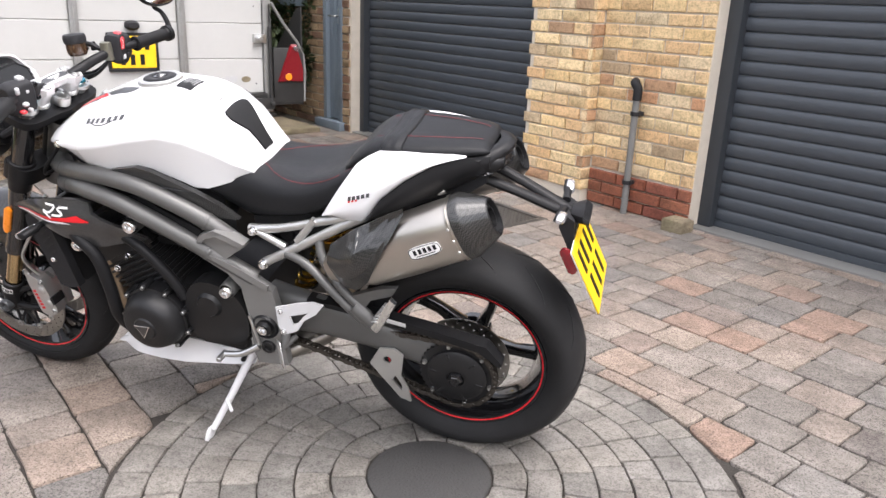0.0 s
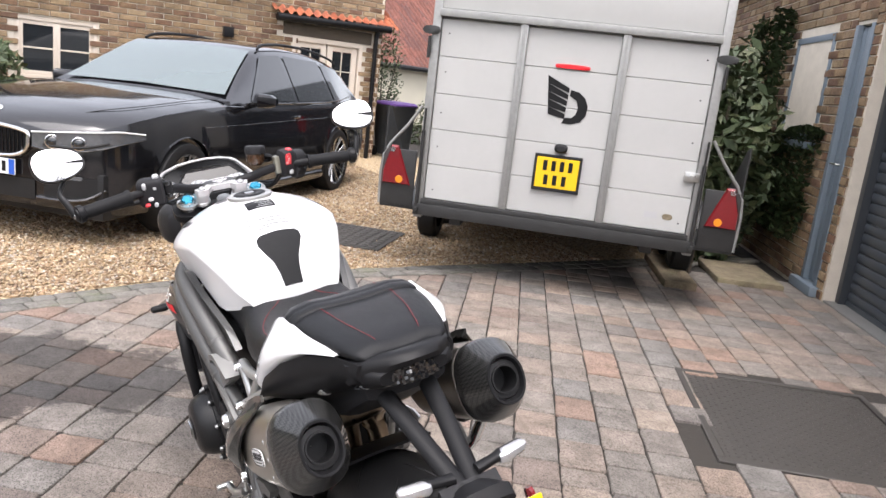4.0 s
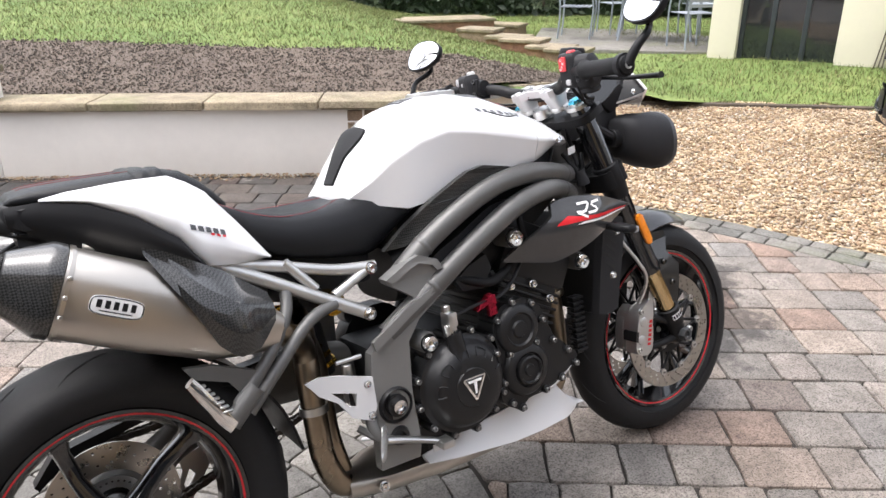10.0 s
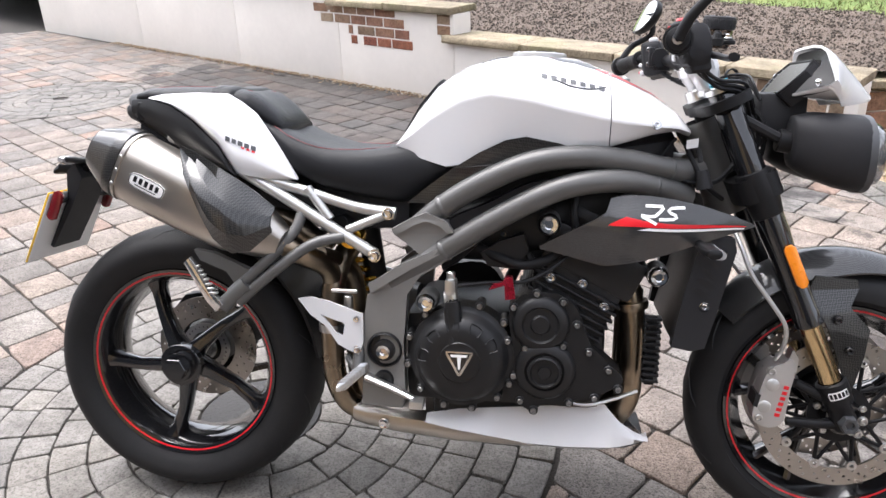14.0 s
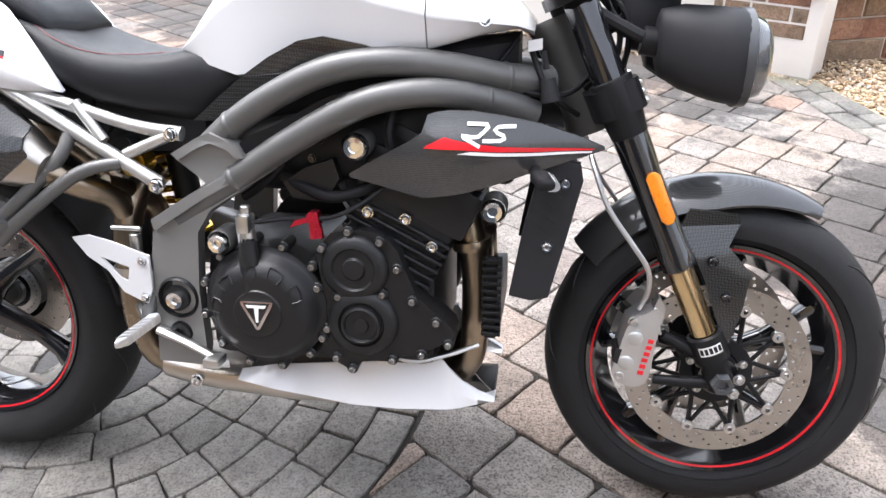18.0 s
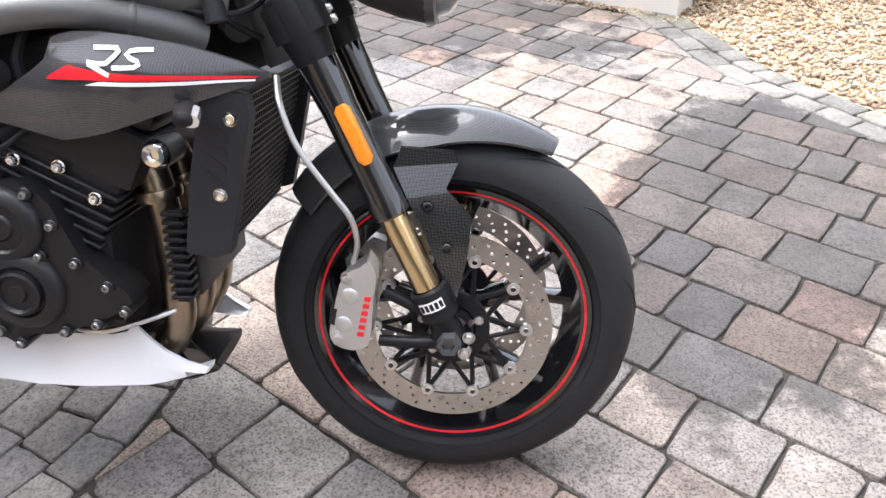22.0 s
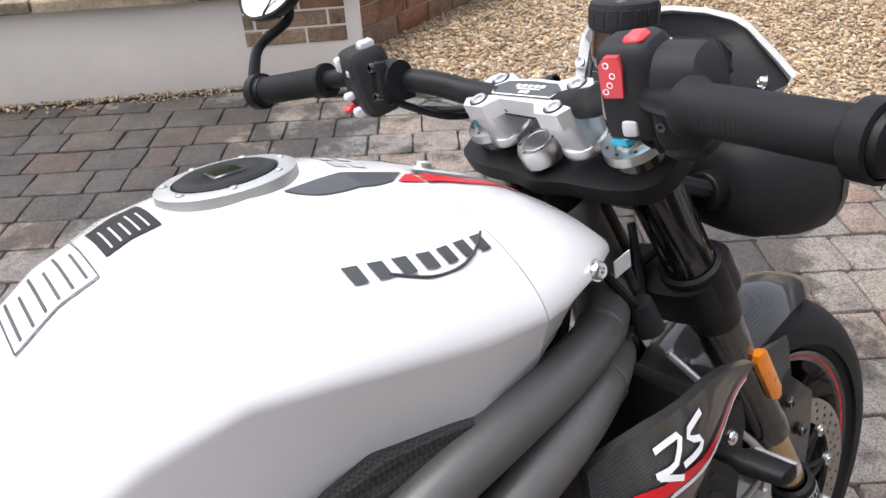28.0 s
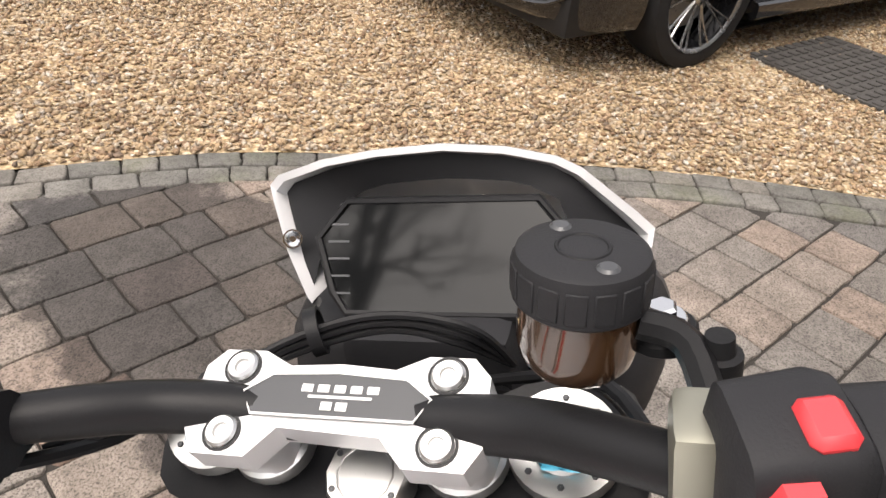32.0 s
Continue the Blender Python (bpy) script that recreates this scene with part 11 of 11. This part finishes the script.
def low_brick(L, h=0.065, d=0.024):
    """A cheap brick face with eased edges."""
    c = 0.005
    a, b = L / 2, h / 2
    j = lambda: rnd.uniform(-0.0025, 0.0025)
    outer = [(-a, -b), (a, -b), (a, b), (-a, b)]
    inner = [(-a + c, -b + c), (0, -b + c), (a - c, -b + c), (a - c, b - c), (0, b - c), (-a + c, b - c)]
    vs = [(x + j() * 0.5, -d, z + j() * 0.5) for x, z in outer] + [(x, -0.005, z) for x, z in outer] + [(x + j() * 0.5, j() * 0.6, z + j() * 0.5) for x, z in inner]
    fs = [(0, 1, 5, 4), (1, 2, 6, 5), (2, 3, 7, 6), (3, 0, 4, 7), (4, 5, 10, 9, 8), (5, 6, 11, 10), (6, 7, 13, 12, 11), (7, 4, 8, 13), (8, 9, 12, 13), (9, 10, 11, 12)]
    return vs, fs


# pier between the shutters, in single bricks; the quoin on its far side stands proud
for uc, zc, L in brick_boxes(-1.66, -0.905, 0.235, 2.25):
    b = part("brick", mesh_of("brick", low_brick(L), "brick_buff", 40, fix=False), None, garage)
    b.location = (uc, VF + rnd.uniform(-0.003, 0.003), zc)
for uc, zc, L in brick_boxes(-2.22, -1.665, 0.08, 2.25, ph=0.05):
    b = part("brick", mesh_of("brick", low_brick(L), "brick_buff", 40, fix=False), None, garage)
    b.location = (uc, VF + 0.085 + rnd.uniform(-0.004, 0.004), zc)
part("quoin_core", box(-2.21, VF - 0.02, -0.02, -1.672, VF + 0.072, 2.3, 0.003), "mortar", garage)
for i in range(29):
    z = 0.1125 + i * 0.075
    b = part("brick", mesh_of("brick", low_brick(0.085 + 0.03 * (i % 2)), "brick_buff", 40, fix=False), None, garage)
    b.matrix_local = Matrix.Translation((-1.662 + rnd.uniform(-0.004, 0.004), VF + 0.04, z)) @ Matrix.Rotation(radians(-90), 4, 'Z')
for uc, zc, L in brick_boxes(-1.66, -0.905, 0.005, 0.215):
    b = part("red_brick", mesh_of("brick", low_brick(L), "brick_red", 40, fix=False), None, garage)
    b.location = (uc, VF + 0.012, zc)
fb = []
for uc, zc, L in brick_boxes(-9.0, -5.06, 0.005, 3.1, holes=((-6.36, -5.42, 1.17, 2.15),)) + brick_boxes(-4.72, -4.60, 0.005, 3.1) + brick_boxes(-5.06, -4.72, 2.15, 3.1) + brick_boxes(-4.60, 1.6, 2.32, 3.1) + brick_boxes(1.56, 3.4, 0.0, 3.1):
    fb.append(shift(low_brick(L), Matrix.Translation((uc, VF + rnd.uniform(-0.003, 0.003), zc))))
tagged(part("brick_field", join(*fb), "brick_far", garage, fix=False), kind="stuff")

# far brickwork joined into one field a wall
hb = []
for uc, zc, L in brick_boxes(0.65, HL, 0.0, 2.5, holes=openings + [(4.4, 5.95, 1.70, 1.95)]):
    hb.append(shift(mirror_y(low_brick(L)), Matrix.Translation((uc, rnd.uniform(-0.003, 0.003), zc))))
tagged(part("brick_field", join(*hb), "brick_far", house, fix=False), kind="stuff")
hb = [shift(mirror_y(low_brick(L)), Matrix.Translation((uc, rnd.uniform(-0.003, 0.003), zc))) for uc, zc, L in brick_boxes(0.0, HL2, 0.0, 2.6)]
tagged(part("brick_field", join(*hb), "brick_far", house_side, fix=False), kind="stuff")
hz = []
for i in range(8):
    for j in range(22):
        x, z = 0.06 + i * 0.115, j * 0.088 - 0.15
        if z < 1.50:
            hz.append(shift(mirror_y(low_brick(0.150, 0.055)), Matrix.Translation((x, 0.0, z)) @ Matrix.Rotation(radians(40 if i % 2 else -40), 4, 'Y')))
tagged(part("herringbone_field", join(*hz), "brick_buff", pan, fix=False), kind="stuff")

# garden wall: caps, brick patches, corner pier
for a, b, z in STEPS:
    n = max(1, round((b - a) / 0.62))
    for i in range(n):
        x0, x1 = a + (b - a) * i / n, a + (b - a) * (i + 1) / n
        g = box(x0 + 0.003, -0.055, z - 0.05, x1 - 0.003, 0.27, z, 0.012)
        g = [(x, y + rnd.uniform(-0.006, 0.006), q + rnd.uniform(-0.003, 0.003)) for x, y, q in g[0]], g[1]
        part("cap_stone", g, "cap_stone", garden_wall, "rough buff cap stone")
def wall_brick(x, z, L, mt, nm="brick", d=0.006):
    b = part(nm, mesh_of(nm, mirror_y(low_brick(L)), mt, 40, fix=False), None, garden_wall)
    b.location = (x, -d, z)


for r, (x0, x1, z) in enumerate(((0.0, 0.46, 0.215), (0.0, 0.46, 0.29), (0.0, 0.46, 0.365))):
    x = x0 - (0.08 if r % 2 else 0)
    while x < x1 - 0.03:
        L = rnd.uniform(0.13, 0.22)
        a, b = max(x, x0), min(x + L, x1)
        if b - a > 0.04:
            wall_brick((a + b) / 2, z, b - a - 0.012, "rubble_stone", "rubble")
        x += L
for z, x0, x1, mt in ((0.575, 3.14, 4.05, "rubble_stone"), (0.50, 3.05, 3.98, "rubble_stone"), (0.425, 3.0, 3.62, "rubble_stone"), (0.35, 2.97, 3.58, "brick_red")):
    x = x0
    while x < x1 - 0.05:
        L = rnd.uniform(0.15, 0.23)
        wall_brick(x + L / 2, z, min(L, x1 - x) - 0.012, mt)
        x += L
for a, b, z in STEPS[1:]:
    for k in range(2):
        wall_brick(a + 0.09, z - 0.09 - 0.075 * k, 0.12, "rubble_stone", "rubble")
lamp = solid("solar_lamp", shift(join(lathe([(0.0001, 0.09), (0.05, 0.085), (0.06, 0.06), (0.055, 0.0), (0.0001, 0.0)], 16), lathe([(0.03, 0.09), (0.07, 0.09), (0.07, 0.10), (0.0001, 0.105)], 16)), WALL @ Matrix.Translation((4.28, 0.10, 0.755))), "black_satin", "small black lamp sitting on the wall cap", "lamp")

# stones of the low wall
for r in range(3):
    x = -0.1 * (r % 2)
    while x < WL2:
        L = rnd.uniform(0.2, 0.42)
        h = interp([(0, 0.33), (1.3, 0.28), (2.2, 0.18), (WL2, 0.10)], x)
        zc = 0.05 + r * 0.11
        if zc + 0.04 < h:
            b = part("stone", mesh_of("stone", mirror_y(low_brick(L - 0.015, 0.10)), "rubble_stone", 40, fix=False), None, stone_wall)
            b.location = (max(x, 0) + L / 2, 0.006, zc)
        x += L
x = 0.0
while x < WL2 - 0.1:
    L = rnd.uniform(0.45, 0.7)
    h0, h1 = (interp([(0, 0.40), (1.3, 0.35), (2.2, 0.25), (WL2, 0.17)], q) for q in (x, x + L))
    g = box(x + 0.004, -0.05, -0.05, min(x + L, WL2) - 0.004, 0.30, 0.0, 0.014)
    g = [(a, b + rnd.uniform(-0.01, 0.01), c + h0 + (h1 - h0) * (a - x) / L) for a, b, c in g[0]], g[1]
    part("cap_stone", g, "cap_stone", stone_wall, "mossy flat cap stone")
    x += L


# loose gravel, soil clods and grass
def scatter(pts, size, seed, flat=0.6):
    r = np.random.RandomState(seed)
    n = len(pts)
    base = np.array([(1, 0, 0), (-1, 0, 0), (0, 1, 0), (0, -1, 0), (0, 0, 1), (0, 0, -1)], float)
    tri = np.array([(0, 2, 4), (2, 1, 4), (1, 3, 4), (3, 0, 4), (2, 0, 5), (1, 2, 5), (3, 1, 5), (0, 3, 5)])
    sc = size * r.uniform(0.45, 1.25, (n, 1)) * np.ones((n, 3)) * r.uniform(0.7, 1.3, (n, 3))
    sc[:, 2] *= flat
    v = base[None] * sc[:, None] + r.uniform(-0.35, 0.35, (n, 6, 3)) * sc[:, None]
    a = r.uniform(0, 6.283, n)
    ca, sa = np.cos(a)[:, None], np.sin(a)[:, None]
    x, y = v[:, :, 0] * ca - v[:, :, 1] * sa, v[:, :, 0] * sa + v[:, :, 1] * ca
    t = r.uniform(-0.5, 0.5, (n, 1))
    v = np.stack([x, y, v[:, :, 2] + t * x], -1) + np.asarray(pts)[:, None]
    f = tri[None] + (np.arange(n) * 6)[:, None, None]
    return v.reshape(-1, 3), f.reshape(-1, 3)


def heap(name, vf, material, label, category):
    me = bpy.data.meshes.new(name)
    v, f = vf
    k = f.shape[1]
    me.vertices.add(len(v))
    me.vertices.foreach_set("co", np.asarray(v, np.float32).ravel())
    me.loops.add(f.size)
    me.loops.foreach_set("vertex_index", f.ravel().astype(np.int32))
    me.polygons.add(len(f))
    me.polygons.foreach_set("loop_start", (np.arange(len(f)) * k).astype(np.int32))
    me.update(calc_edges=True)
    me.materials.append(MATS[material])
    return tagged(new(name, me), label, category, kind="stuff")


rg = np.random.RandomState(11)
ny_ = 105000
gy = rg.uniform(-3.6, 4.4, ny_)
gd = rg.power(0.9, ny_) * 5.4
gxv = np.array([edge_x(y) for y in gy]) + 0.012 + gd
keep = np.array([not (in_garden(x, y) and y > 1.0) for x, y in zip(gxv, gy)])
gz = np.array([0.003 + 0.009 * noise.noise(Vector((x * 2.2, y * 2.2, 0))) for x, y in zip(gxv, gy)]) + rg.uniform(-0.004, 0.006, ny_)
heap("gravel_stones", scatter(np.stack([gxv, gy, gz], 1)[keep], 0.0135, 12), "gravel_stones", "loose golden flint gravel stones", "gravel")
# thin line of strays at the foot of the wall and on the setts
ns = 2600
s_ = rg.uniform(-0.1, 7.5, ns)
dd = -np.abs(rg.normal(0, 0.045, ns)) - 0.005
px = W0.x + WD.x * s_ + WN.x * dd
py = W0.y + WD.y * s_ + WN.y * dd
heap("stray_gravel", scatter(np.stack([px, py, 0.004 + 0 * px], 1), 0.009, 13), "gravel_stones", "stray gravel along the foot of the garden wall", "gravel")
nc = 46000
cs, cd = rg.uniform(-2.0, 8.0, nc), rg.uniform(0.22, 2.9, nc)
cx2, cy2 = W0.x + WD.x * cs + WN.x * cd, W0.y + WD.y * cs + WN.y * cd
ok = np.array([is_soil(x, y) for x, y in zip(cx2, cy2)])
cz2 = np.array([garden_z(x, y) for x, y in zip(cx2, cy2)]) + rg.uniform(-0.01, 0.02, nc)
heap("soil_clods", scatter(np.stack([cx2, cy2, cz2], 1)[ok], 0.0085, 14, 0.8), "soil_clods", "crumbled dark soil clods with pale chips", "soil")
ng = 170000
gx_, gy_ = rg.uniform(-5, 13, ng), rg.uniform(1.0, 15, ng)
okg = np.array([in_garden(x, y) and not is_soil(x, y) for x, y in zip(gx_, gy_)])
gx_, gy_ = gx_[okg], gy_[okg]
gz_ = np.array([garden_z(x, y) - 0.03 for x, y in zip(gx_, gy_)])
n_ = len(gx_)
hh = rg.uniform(0.004, 0.022, n_) * np.where((gx_ > 4.8) & (gx_ < 8.5) & (gy_ < 4.5), 1.7, 1.0)
aa = rg.uniform(0, 6.283, n_)
wd = rg.uniform(0.0025, 0.0065, n_)
lean = rg.uniform(-0.04, 0.04, (n_, 2))
v0 = np.stack([gx_ - wd * np.cos(aa), gy_ - wd * np.sin(aa), gz_], 1)
v1 = np.stack([gx_ + wd * np.cos(aa), gy_ + wd * np.sin(aa), gz_], 1)
v2 = np.stack([gx_ + lean[:, 0], gy_ + lean[:, 1], gz_ + 0.03 + hh], 1)
heap("grass", (np.stack([v0, v1, v2], 1).reshape(-1, 3), np.arange(3 * n_).reshape(-1, 3)), "grass_blade", "short patchy lawn grass", "grass")
